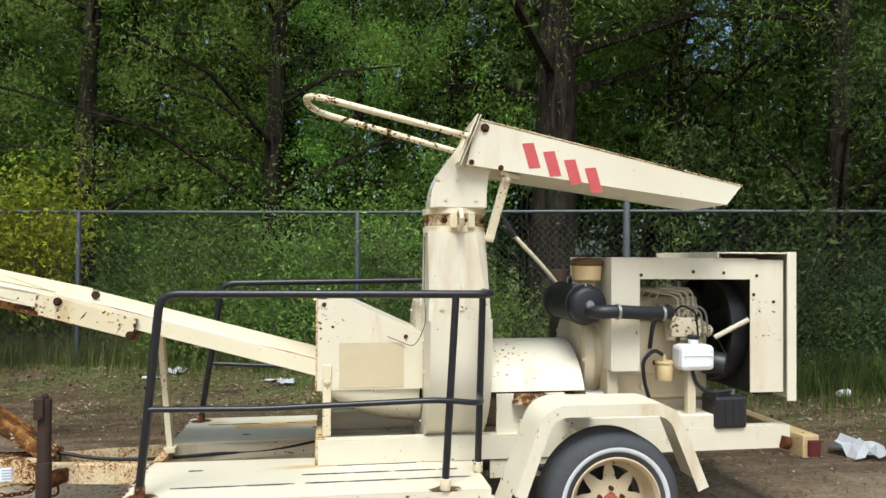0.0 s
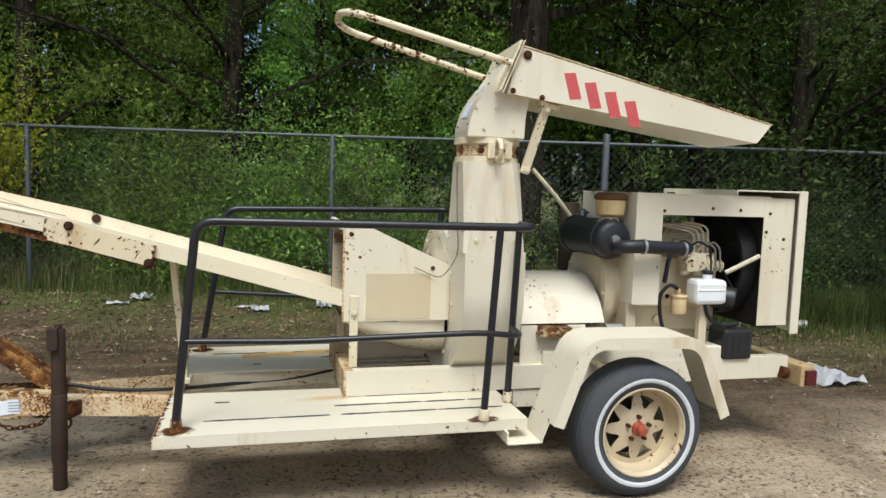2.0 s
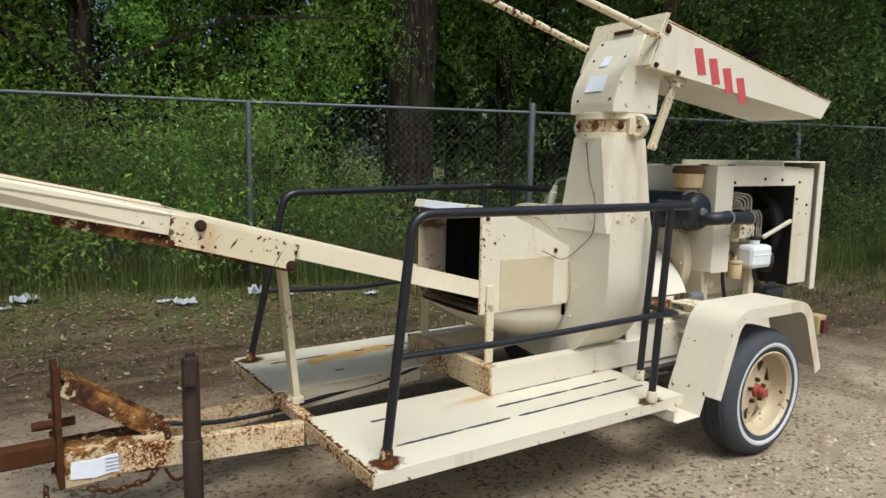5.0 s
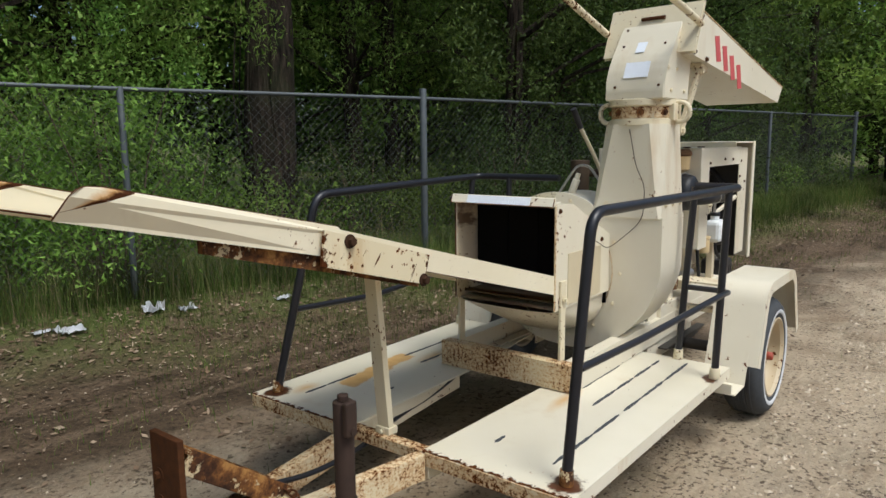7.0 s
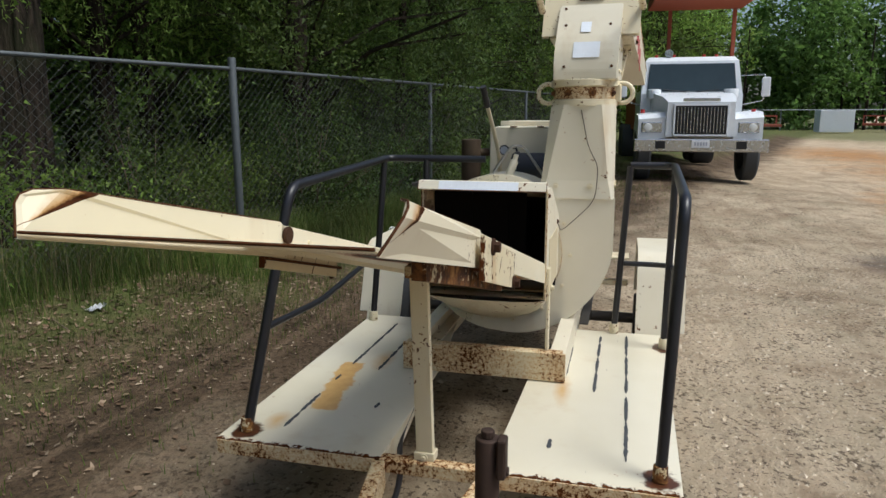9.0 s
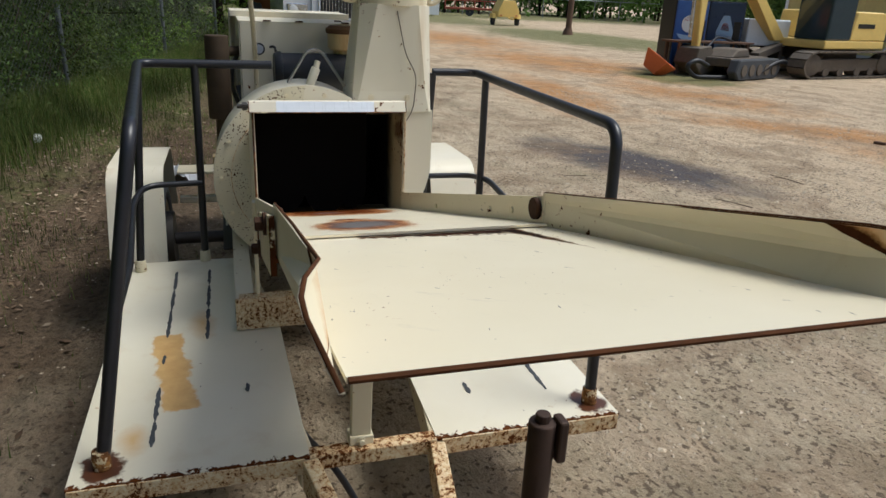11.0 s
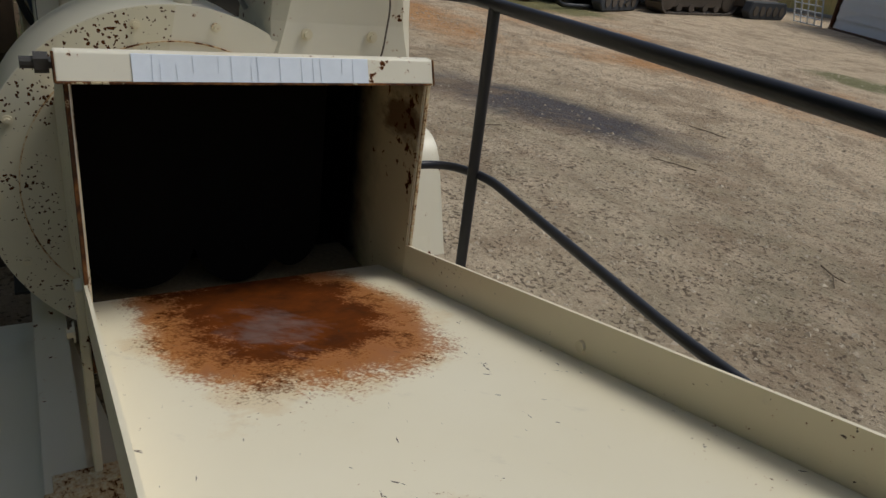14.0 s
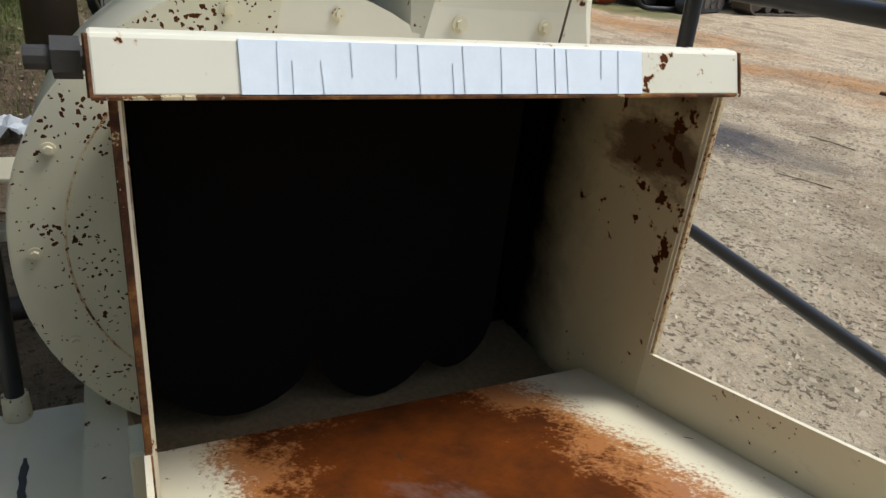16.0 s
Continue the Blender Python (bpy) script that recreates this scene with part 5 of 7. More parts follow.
# added near-black sheets paint the shade further in, with the blower's round throat
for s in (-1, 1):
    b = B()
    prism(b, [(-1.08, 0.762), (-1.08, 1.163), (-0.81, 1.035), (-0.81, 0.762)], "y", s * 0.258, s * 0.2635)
    part("shade_side", b, hopper_shade, hopper, "near-black side sheet in place of shade")
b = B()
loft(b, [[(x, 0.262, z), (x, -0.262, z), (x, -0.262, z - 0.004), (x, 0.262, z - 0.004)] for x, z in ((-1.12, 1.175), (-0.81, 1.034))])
part("shade_roof", b, hopper_shade, hopper, "near-black roof sheet in place of shade")
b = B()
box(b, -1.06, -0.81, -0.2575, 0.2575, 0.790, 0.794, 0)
part("shade_floor", b, hopper_shade, hopper, "near-black floor sheet in place of shade")
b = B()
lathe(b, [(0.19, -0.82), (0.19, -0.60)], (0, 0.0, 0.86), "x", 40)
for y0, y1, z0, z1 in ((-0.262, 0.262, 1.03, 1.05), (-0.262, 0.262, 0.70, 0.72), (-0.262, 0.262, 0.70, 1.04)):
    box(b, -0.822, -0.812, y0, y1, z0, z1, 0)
part("blower_throat", b, hopper_shade, hopper, "black throat of the blower", 40)
# three black scalloped sheets hung across the mouth
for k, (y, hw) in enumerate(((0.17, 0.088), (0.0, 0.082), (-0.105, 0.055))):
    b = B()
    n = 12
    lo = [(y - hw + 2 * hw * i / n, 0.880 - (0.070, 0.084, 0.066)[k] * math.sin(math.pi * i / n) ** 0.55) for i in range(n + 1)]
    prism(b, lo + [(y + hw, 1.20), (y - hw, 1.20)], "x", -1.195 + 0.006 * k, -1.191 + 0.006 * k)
    part("mouth_flap", b, hopper_shade, hopper, "black flap with a rounded lower edge")

# ---- blower drum ----
DY, DZ, DR = 0.03, 0.855, 0.385


def volute(grow=0.0):
    """The housing's outline: round on the far side, widening to a straight near side under the tower."""
    pts = [(-0.525 - grow, 1.143), (-0.525 - grow, 0.93)]
    for k in range(19):
        a = radians(180 + 5 * k)
        f = (k / 18) ** 1.1
        r = 0.555 * (1 - f) + 0.405 * f + grow
        pts.append((DY + r * math.cos(a), DZ + 0.02 * (1 - f) + (r - 0.02 * (1 - f)) * math.sin(a)))
    for k in range(1, 43):
        a = radians(270 + 5 * k)
        r = 0.405 - 0.02 * min(1, k / 18) + grow
        pts.append((DY + r * math.cos(a), DZ + r * math.sin(a)))
    return pts + [(-0.172, 1.183)]


b = B()
prism(b, volute(), "x", -0.797, -0.492)
drum = part("blower_drum", b, cream_clean, trailer, "round cream blower housing", 40)
b = B()
prism(b, volute(0.008), "x", -0.806, -0.798)
part("drum_face", b, cream_clean, drum, "cream face plate of the blower housing")
b = B()
far = [p for p in volute(0.006) if p[0] > 0.02 and p[1] > 0.47]
prism(b, far, "x", -0.8085, -0.8055)
part("drum_flange", b, cream_pocked, drum, "rust-pitted part of the face plate")
b = B()
lathe(b, [(0.318, -0.8105), (0.321, -0.8105), (0.321, -0.8065), (0.318, -0.8065)], (0, DY, DZ), "x", 72, True)
part("face_seam", b, cream_eaten, drum, "thin rusty seam round the face plate", 40)
for k in range(14):
    a = k * math.tau / 14
    b = B()
    bolt(b, (-0.808, DY + 0.36 * math.cos(a), DZ + 0.36 * math.sin(a)), (-1, 0, 0), 0.006, 0.006)
    part("drum_bolt", b, cream_worn, drum)
b = B()
cyl(b, (-0.70, DY - 0.03, DZ + DR - 0.005), (-0.70, DY - 0.06, DZ + DR + 0.07), 0.02, seg=14, bev=0.003)
cyl(b, (-0.70, DY - 0.057, DZ + DR + 0.06), (-0.70, DY - 0.068, DZ + DR + 0.10), 0.013, seg=12)
part("filler_neck", b, cream, drum, "", 50)
b = B()
tube(b, rounded([(-0.66, DY + 0.06, DZ + DR), (-0.64, DY - 0.03, DZ + DR + 0.14), (-0.62, DY - 0.09, DZ + DR + 0.14), (-0.6, DY - 0.20, DZ + DR - 0.02)], 0.05), 0.007, 6)
part("bent_rod", b, steel, drum, "thin bent steel rod", 60)
# ---- tower ----
TX, TY = -0.665, -0.365


def octagon(cx, cy, hx, hy, z, cut):
    return [(cx - hx + cut * hx, cy - hy, z), (cx + hx - cut * hx, cy - hy, z), (cx + hx, cy - hy + cut * hy, z), (cx + hx, cy + hy - cut * hy, z),
            (cx + hx - cut * hx, cy + hy, z), (cx - hx + cut * hx, cy + hy, z), (cx - hx, cy + hy - cut * hy, z), (cx - hx, cy - hy + cut * hy, z)]


b = B()
loft(b, [octagon(-0.655, -0.348, 0.159, 0.176, 1.138, 0.05), octagon(-0.654, -0.350, 0.154, 0.174, 1.225, 0.16), octagon(TX, TY, 0.147, 0.152, 1.585, 0.42)])
tower = part("discharge_tower", b, cream, trailer, "cream tapered discharge tower")
for p, d in [((x, -0.524, 1.20), (0, -1, 0)) for x in (-0.75, -0.65, -0.55)] + [((-0.814, y, 1.20), (-1, 0, 0)) for y in (-0.412, -0.25)]:
    b = B()
    bolt(b, p, d, 0.008, 0.006)
    part("tower_bolt", b, cream_worn, tower)
b = B()
lathe(b, [(0.14, 1.578), (0.16, 1.580), (0.16, 1.606), (0.15, 1.61), (0.15, 1.668), (0.164, 1.672), (0.164, 1.70), (0.14, 1.705)], (TX, TY, 0), "z", 40)
clamp = part("swivel_clamp", b, cream_worn, tower, "rusty cream swivel clamp ring", 35)
for ang in (200, 20):
    a = radians(ang + 70)
    d = Vector((math.cos(a), math.sin(a), 0))
    c = Vector((TX, TY, 1.64)) + d * 0.180
    b = B()
    lp = [c + d * 0.048 * math.cos(t) + Vector((0, 0, 0.047 * math.sin(t))) for t in [k * math.tau / 16 for k in range(17)]]
    tube(b, lp, 0.012, 8, False)
    part("clamp_lug", b, cream_worn, clamp, "", 60)
for k in range(8):
    a = k * math.tau / 8 + 0.3
    p = Vector((TX + 0.15 * math.cos(a), TY + 0.15 * math.sin(a), 1.64))
    b = B()
    bolt(b, p, (math.cos(a), math.sin(a), 0), 0.010, 0.012)
    part("clamp_bolt", b, rust_flaked, clamp)
for a in (-1.75, -1.2):
    p = Vector((TX + 0.158 * math.cos(a), TY + 0.158 * math.sin(a), 1.64))
    b = B()
    box(b, -0.018, 0.018, -0.018, 0.018, -0.04, 0.04, 0.003, Matrix.Translation(p) @ pose(0, 0, 0, 0, 0, math.degrees(a)))
    part("clamp_block", b, cream_worn, clamp)
b = B()
lathe(b, [(0.1515, 1.612), (0.1515, 1.666)], (TX, TY, 0), "z", 40)
part("clamp_groove", b, cream_eaten, clamp, "rusted groove of the clamp", 40)

# elbow
b = B()
CY = radians(-3.2)
CD = Vector((math.cos(CY), math.sin(CY), 0))
CN = Vector((-CD.y, CD.x, 0))
outer = [(-0.138, 1.698), (-0.137, 1.742), (-0.128, 1.785), (-0.112, 1.834), (-0.092, 1.874), (-0.070, 1.908), (-0.022, 1.972), (0.022, 2.034), (0.062, 2.086)]
inner = [(0.100, 2.100), (0.180, 1.900), (0.152, 1.880), (0.146, 1.80), (0.146, 1.698)]
turn = Matrix.Translation((TX, TY - 0.012, 0)) @ Matrix.Rotation(CY, 4, "Z")
prism(b, outer + inner, "y", -0.150, 0.150, 0.006)
b.transform(turn)
elbow = part("discharge_elbow", b, cream_clean, trailer, "cream bent sheet-steel elbow with white labels")
for (l0, z0), (l1, z1), w, mid in (((-0.123, 1.80), (-0.092, 1.874), 0.062, 0.0), ((-0.060, 1.921), (-0.022, 1.972), 0.024, 0.012)):
    b = B()
    d = Vector((l1 - l0, 0, z1 - z0)).normalized()
    off = Vector((-d.z, 0, d.x)) * 0.004
    sheet(b, [Vector((l, q, z)) + off for l, z, q in ((l0, z0, mid - w), (l0, z0, mid + w), (l1, z1, mid + w), (l1, z1, mid - w))], 0.0015, (-1, 0, 0.5))
    b.transform(turn)
    part("sticker", b, decal_white, elbow, "white paper label")
for l, z in ((-0.10, 1.84), (0.0, 1.84), (0.05, 2.0), (-0.06, 1.74), (0.09, 1.74)):
    b = B()
    bolt(b, (l, -0.150, z), (0, -1, 0), 0.006, 0.004)
    b.transform(turn)
    part("elbow_rivet", b, cream_worn, elbow)
for l, z, q in ((-0.133, 1.76, 0.10), (-0.133, 1.76, -0.12), (-0.03, 1.96, 0.11), (-0.03, 1.96, -0.10), (0.03, 2.045, 0.12)):
    b = B()
    bolt(b, (l, q, z), (-1, 0, 0.5), 0.004, 0.003)
    b.transform(turn)
    part("elbow_rivet", b, rust_metal, elbow)
b = B()
cyl(b, (0.052, -0.06, 2.094), (0.052, 0.06, 2.094), 0.009, seg=12)
b.transform(turn)
part("top_hinge", b, rust_metal, elbow, "rusty hinge pin on the elbow's top", 40)

# chute
HEAD, TIP = Vector((-0.56, -0.385, 0)), 1.335
def cp(l, across, z):
    return HEAD + CD * l + CN * across + Vector((0, 0, z))


b = B()
loft(b, [[cp(-0.02, 0.2, 2.128), cp(-0.02, -0.2, 2.128), cp(-0.07, -0.2, 1.908), cp(-0.07, 0.2, 1.908)],
         [cp(TIP, 0.22, 1.824), cp(TIP, -0.22, 1.824), cp(TIP - 0.075, -0.22, 1.73), cp(TIP - 0.075, 0.22, 1.73)]])
chute = part("discharge_chute", b, cream_clean, trailer, "long cream discharge chute with a faded red mark")
b = B()
for s in (-1, 1):
    q0, q1 = sorted((s * 0.2, s * 0.232))
    loft(b, [[cp(-0.005, q, 2.152) for q in (q0, q1)] + [cp(-0.105, q, 1.905) for q in (q1, q0)],
             [cp(0.0, q, 2.152) for q in (q0, q1)] + [cp(-0.10, q, 1.905) for q in (q1, q0)]])
loft(b, [[cp(-0.025, 0.232, 2.152), cp(-0.025, -0.232, 2.152), cp(-0.12, -0.232, 1.915), cp(-0.12, 0.232, 1.915)],
         [cp(-0.015, 0.232, 2.152), cp(-0.015, -0.232, 2.152), cp(-0.11, -0.232, 1.915), cp(-0.11, 0.232, 1.915)]])
part("chute_flange", b, cream_worn, chute, "cream head flange of the chute")
for s in (-1, 1):
    b = B()
    tube(b, [cp(0.0, s * 0.2, 2.131), cp(TIP + 0.004, s * 0.22, 1.827)], 0.004, 6)
    part("chute_edge", b, cream_eaten, chute, "thin rusty seam")
for p, r in ((cp(0.02, -0.203, 2.09), 0.013), (cp(-0.045, -0.203, 1.92), 0.008), (cp(0.10, -0.206, 1.895), 0.008)):
    b = B()
    bolt(b, p, -CN, r)
    part("chute_bolt", b, rust_metal, chute)


def strokes(lines, w=0.022):
    """The red mark on the chute's side: bars in the side's own plane (along, up), no letters."""
    bm = B()
    for pts in lines:
        ps = [Vector((p[0], p[1])) for p in pts]
        for p, q in zip(ps, ps[1:]):
            d = (q - p).normalized()
            n = Vector((-d.y, d.x)) * w / 2
            e = d * w * 0.3
            quad = [p - e + n, p - e - n, q + e - n, q + e + n]
            def on(v, off):
                fr = (v.x + 0.02) / 1.4
                top = 2.128 - fr * 0.305
                return cp(v.x, -(0.2 + 0.02 * fr) - off, top - 0.105 + v.y)
            loft(bm, [[on(v, 0.0005) for v in quad], [on(v, 0.0025) for v in quad]])
    return bm


marks = [[(0.24 + 0.105 * k, 0.035 - 0.016 * k), (0.265 + 0.105 * k, -0.045 - 0.016 * k)] for k in range(4)]
part("red_mark", strokes(marks, 0.06), decal_red, chute, "faded red mark of four plain slanted blocks")
b = B()
ends = [(-0.07, -0.240, 2.04), (-0.80, -0.20, 2.222), (-0.86, -0.10, 2.238), (-0.86, 0.10, 2.238), (-0.80, 0.20, 2.222), (-0.07, 0.240, 2.04)]
tube(b, rounded([cp(*e) for e in ends], 0.06), 0.0165, 12)
part("aiming_handle", b, handle_paint, chute, "rust-chipped cream pipe handle loop", 60)
b = B()
beam(b, cp(0.14, -0.16, 1.865), cp(0.058, -0.105, 1.535), 0.045, 0.02, 0.003, (0, 1, 0))
bolt(b, cp(0.138, -0.172, 1.845), -CN, 0.012)
box(b, -0.05, 0.05, -0.03, 0.03, -0.012, 0.012, 0.003, Matrix.Translation(cp(0.15, -0.15, 1.862)) @ pose(0, 0, 0, 0, 12, 0))
bolt(b, cp(0.062, -0.118, 1.555), -CN, 0.014)
part("chute_strut", b, cream_worn, chute, "cream flat strut")

# ---- clutch cover and engine bay ----
b = B()
arc = [(0.03 + 0.385 * math.cos(a), 0.60 + 0.385 * math.sin(a)) for a in [radians(158 - k * 136 / 24) for k in range(25)]]
arc2 = [(0.03 + 0.375 * math.cos(a), 0.60 + 0.375 * math.sin(a)) for a in [radians(158 - k * 136 / 24) for k in range(25)]]
prism(b, arc + arc2[::-1], "x", -0.485, 0.065)
cover = part("clutch_cover", b, cream, trailer, "curved cream cover over the clutch", 30)
b = B()
box(b, -0.424, -0.05, -0.335, -0.325, 0.52, 0.735, 0.002)
part("cover_skirt", b, cream, cover)
b = B()
box(b, -0.424, -0.05, 0.38, 0.39, 0.52, 0.735, 0.002)
part("cover_skirt", b, cream, cover)
b = B()
prism(b, [(-0.33, 0.735), (-0.16, 0.735), (-0.17, 0.675), (-0.34, 0.69)], "y", -0.40, -0.30)
part("cover_step", b, rust_flaked, cover, "rusty folded step")

EZ1 = 1.45
b = B()
box(b, -0.30, 0.80, -0.36, 0.36, 0.52, 0.60, 0.006)
bed = part("engine_bed", b, cream, trailer, "cream engine bed")
# sheet hood: roof, front panel, posts and headers
hood = thing("engine_hood", "cream sheet-metal engine hood, open at the side", "")
hood.parent = trailer
b = B()
box(b, 0.19, 1.04, -0.388, 0.27, 1.453, 1.461, 0.002)
part("hood_roof", b, cream_clean, hood)
b = B()
box(b, 0.19, 0.198, -0.388, 0.262, 0.855, 1.453, 0.001)
part("front_panel", b, cream_clean, hood)
for s, y in ((-1, -0.388), (1, 0.264)):
    b = B()
    box(b, 0.198, 0.352, y, y + 0.006, 0.85, 1.453, 0.001)
    part("front_post", b, cream_clean, hood)
    b = B()
    box(b, 0.352, 1.0, y, y + 0.006, 1.344, 1.453, 0.001)
    part("header", b, cream_clean, hood)
    b = B()
    box(b, 1.0, 1.20, y, y + 0.006, 0.72, 1.453, 0.001)
    part("rear_post", b, cream_clean, hood)
b = B()
box(b, 0.346, 0.352, -0.382, -0.32, 0.85, 1.344, 0.001)
part("post_return", b, cream_clean, hood)
for x, z in ((0.358, 1.366), (1.038, 1.365), (1.02, 1.26), (1.14, 1.22), (0.66, 1.385), (0.84, 1.38)):
    b = B()
    bolt(b, (x, -0.388, z), (0, -1, 0), 0.0055, 0.005)
    part("hood_bolt", b, rust_metal, hood)
for x, y in ((0.19, -0.30), (0.19, -0.05), (0.19, 0.12), (0.45, -0.30)):
    b = B()
    box(b, x - 0.014, x + 0.014, y - 0.02, y + 0.02, 1.461, 1.468, 0.002)
    part("hood_latch", b, rust_metal, hood)
b = B()
box(b, 1.20, 1.255, -0.425, -0.415, 0.675, 1.498, 0.002)
box(b, 1.19, 1.25, 0.30, 0.31, 0.68, 1.496, 0.002)
box(b, 1.240, 1.250, -0.415, 0.30, 0.68, 1.496, 0.002)
box(b, 0.785, 1.240, -0.42, 0.305, 1.486, 1.494, 0.002)
box(b, 0.785, 0.793, -0.42, 0.305, 1.461, 1.486, 0.001)
radp = part("radiator_shroud", b, cream_clean, trailer, "cream radiator shroud at the engine's end")
b = B()
box(b, 1.05, 1.15, -0.375, 0.255, 0.70, 1.42, 0.006)
part("radiator", b, dark_iron, radp, "dark radiator core")
b = B()
lathe(b, [(0.30, 0.93), (0.325, 0.93), (0.325, 1.03), (0.30, 1.03)], (0, 0, 1.06), "x", 40, True)
part("fan_ring", b, black_plastic, radp, "black fan shroud ring", 40)
for k in range(6):
    b = B()
    beam(b, (0.97, 0, 0.05), (0.97, 0, 0.29), 0.11, 0.006, 0.001, (1, 0.5, 0))
    f = part("fan_blade", b, black_plastic, radp)
    f.matrix_local = Matrix.Translation((0, 0, 1.06)) @ pose(0, 0, 0, k * 60 + 12, 0, 0)
# engine block and its fittings
b = B()
box(b, 0.20, 0.86, -0.19, 0.19, 0.66, 1.10, 0.02)
box(b, 0.24, 0.82, -0.15, 0.15, 1.10, 1.24, 0.015)
box(b, 0.26, 0.80, -0.11, 0.11, 1.24, 1.29, 0.015)
box(b, 0.30, 0.78, -0.15, 0.15, 0.56, 0.66, 0.02)
blockp = part("engine_block", b, engine_paint, trailer, "oily cream diesel engine block")
b = B()
lathe(b, [(0.0, 0.085), (0.255, 0.085), (0.27, 0.10), (0.27, 0.135), (0.24, 0.15), (0.22, 0.21), (0.0, 0.21)], (0, -0.03, 0.90), "x", 40)
part("bell_housing", b, engine_paint, blockp, "round cream bell housing", 35)
for k in range(12):
    a = k * math.tau / 12
    b = B()
    bolt(b, (0.085, -0.03 + 0.235 * math.cos(a), 0.90 + 0.235 * math.sin(a)), (-1, 0, 0), 0.009)
    part("housing_bolt", b, engine_paint, blockp)
for k in range(4):
    b = B()
    tube(b, rounded([(0.64 + k * 0.03, -0.27, 1.13), (0.63 + k * 0.03, -0.27, 1.245 + 0.012 * k), (0.42 + k * 0.05, -0.22, 1.285 + 0.006 * k), (0.40 + k * 0.05, -0.16, 1.22)], 0.04), 0.006, 6)
    part("fuel_line", b, cream_clean, blockp, "cream-painted injector pipe", 60)
for k in range(4):
    b = B()
    box(b, 0.27 + k * 0.135, 0.37 + k * 0.135, -0.156, -0.148, 1.115, 1.215, 0.006)
    part("head_port", b, engine_paint, blockp)
    b = B()
    cyl(b, (0.32 + k * 0.135, -0.10, 1.285), (0.32 + k * 0.135, -0.10, 1.325), 0.018, seg=12, bev=0.003)
    part("injector", b, steel, blockp, "steel injector", 40)
for x, z, r in ((0.28, 0.98, 0.035), (0.40, 0.99, 0.03), (0.30, 0.74, 0.03), (0.47, 0.73, 0.028)):
    b = B()
    cyl(b, (x, -0.19, z), (x, -0.205, z), r, seg=18, bev=0.004)
    part("core_plug", b, engine_paint, blockp, "", 40)
b = B()
box(b, 0.22, 0.55, -0.198, -0.188, 0.80, 0.93, 0.006)
part("tappet_cover", b, engine_paint, blockp, "oil-stained cream cover plate")
for x in (0.24, 0.385, 0.53):
    b = B()
    bolt(b, (x, -0.198, 0.865), (0, -1, 0), 0.008)
    part("cover_bolt", b, rust_metal, blockp)
for k in range(6):
    b = B()
    beam(b, (0.25 + 0.05 * k, -0.192, 0.95), (0.275 + 0.05 * k if k % 2 else 0.225 + 0.05 * k, -0.192, 1.07), 0.014, 0.012, 0.003, (0, 1, 0))
    part("block_rib", b, engine_paint, blockp)
b = B()
box(b, 0.66, 0.80, -0.24, -0.19, 0.80, 1.0, 0.012)
part("timing_case", b, engine_paint, blockp)
for k in range(3):
    b = B()
    tube(b, rounded([(0.60 + 0.05 * k, -0.28, 1.15), (0.63 + 0.05 * k, -0.31, 1.20), (0.72 + 0.03 * k, -0.31, 1.16), (0.74 + 0.03 * k, -0.30, 1.02)], 0.03), 0.006, 6)
    part("return_line", b, steel if k else hose_rubber, blockp, "", 60)
b = B()
box(b, 0.56, 0.80, -0.19, -0.14, 1.13, 1.20, 0.008)
part("manifold", b, engine_paint, blockp, "grimy cream manifold")
b = B()
box(b, 0.58, 0.76, -0.30, -0.19, 1.02, 1.13, 0.012)
cyl(b, (0.60, -0.25, 1.0), (0.60, -0.25, 1.16), 0.028, seg=14)
cyl(b, (0.68, -0.25, 1.0), (0.68, -0.25, 1.17), 0.026, seg=14)
cyl(b, (0.74, -0.25, 1.05), (0.84, -0.25, 1.05), 0.03, seg=14)
for k in range(5):
    cyl(b, (0.58 + k * 0.035, -0.305, 1.08), (0.58 + k * 0.035, -0.27, 1.08), 0.012, seg=8)
part("injection_pump", b, handle_paint, blockp, "grimy cream injection pump", 40)
b = B()
tube(b, [(0.845, -0.29, 1.015), (1.0, -0.375, 1.122)], 0.014, 10)
part("throttle_rod", b, cream_clean, blockp, "cream rod", 60)
b = B()
box(b, 0.585, 0.785, -0.40, -0.28, 0.845, 0.985, 0.025)
cyl(b, (0.69, -0.335, 0.98), (0.69, -0.335, 1.015), 0.028, seg=16, bev=0.003)
box(b, 0.60, 0.77, -0.404, -0.276, 0.925, 0.932, 0.003)
tank = part("coolant_tank", b, white_plastic, trailer, "white plastic overflow tank")
b = B()
cyl(b, (0.69, -0.335, 1.012), (0.69, -0.335, 1.035), 0.032, seg=18, bev=0.004)
part("tank_cap", b, black_plastic, tank, "black cap", 50)
b = B()
cyl(b, (0.53, -0.31, 0.785), (0.53, -0.31, 0.875), 0.046, seg=24, bev=0.006)
cyl(b, (0.53, -0.31, 0.875), (0.53, -0.31, 0.893), 0.05, seg=24, bev=0.004)
cyl(b, (0.53, -0.31, 0.893), (0.53, -0.31, 0.925), 0.012, seg=10)
part("fuel_filter", b, filter_paint, blockp, "tan spin-on fuel filter", 40)
b = B()
cyl(b, (0.80, -0.24, 0.875), (0.90, -0.32, 0.86), 0.068, seg=24, bev=0.012)
part("oil_filter", b, black_plastic, blockp, "black oil filter canister", 40)
b = B()
tube(b, rounded([(0.52, -0.31, 0.925), (0.47, -0.32, 0.955), (0.40, -0.32, 0.90), (0.41, -0.32, 0.78), (0.46, -0.32, 0.62)], 0.05), 0.011, 8)
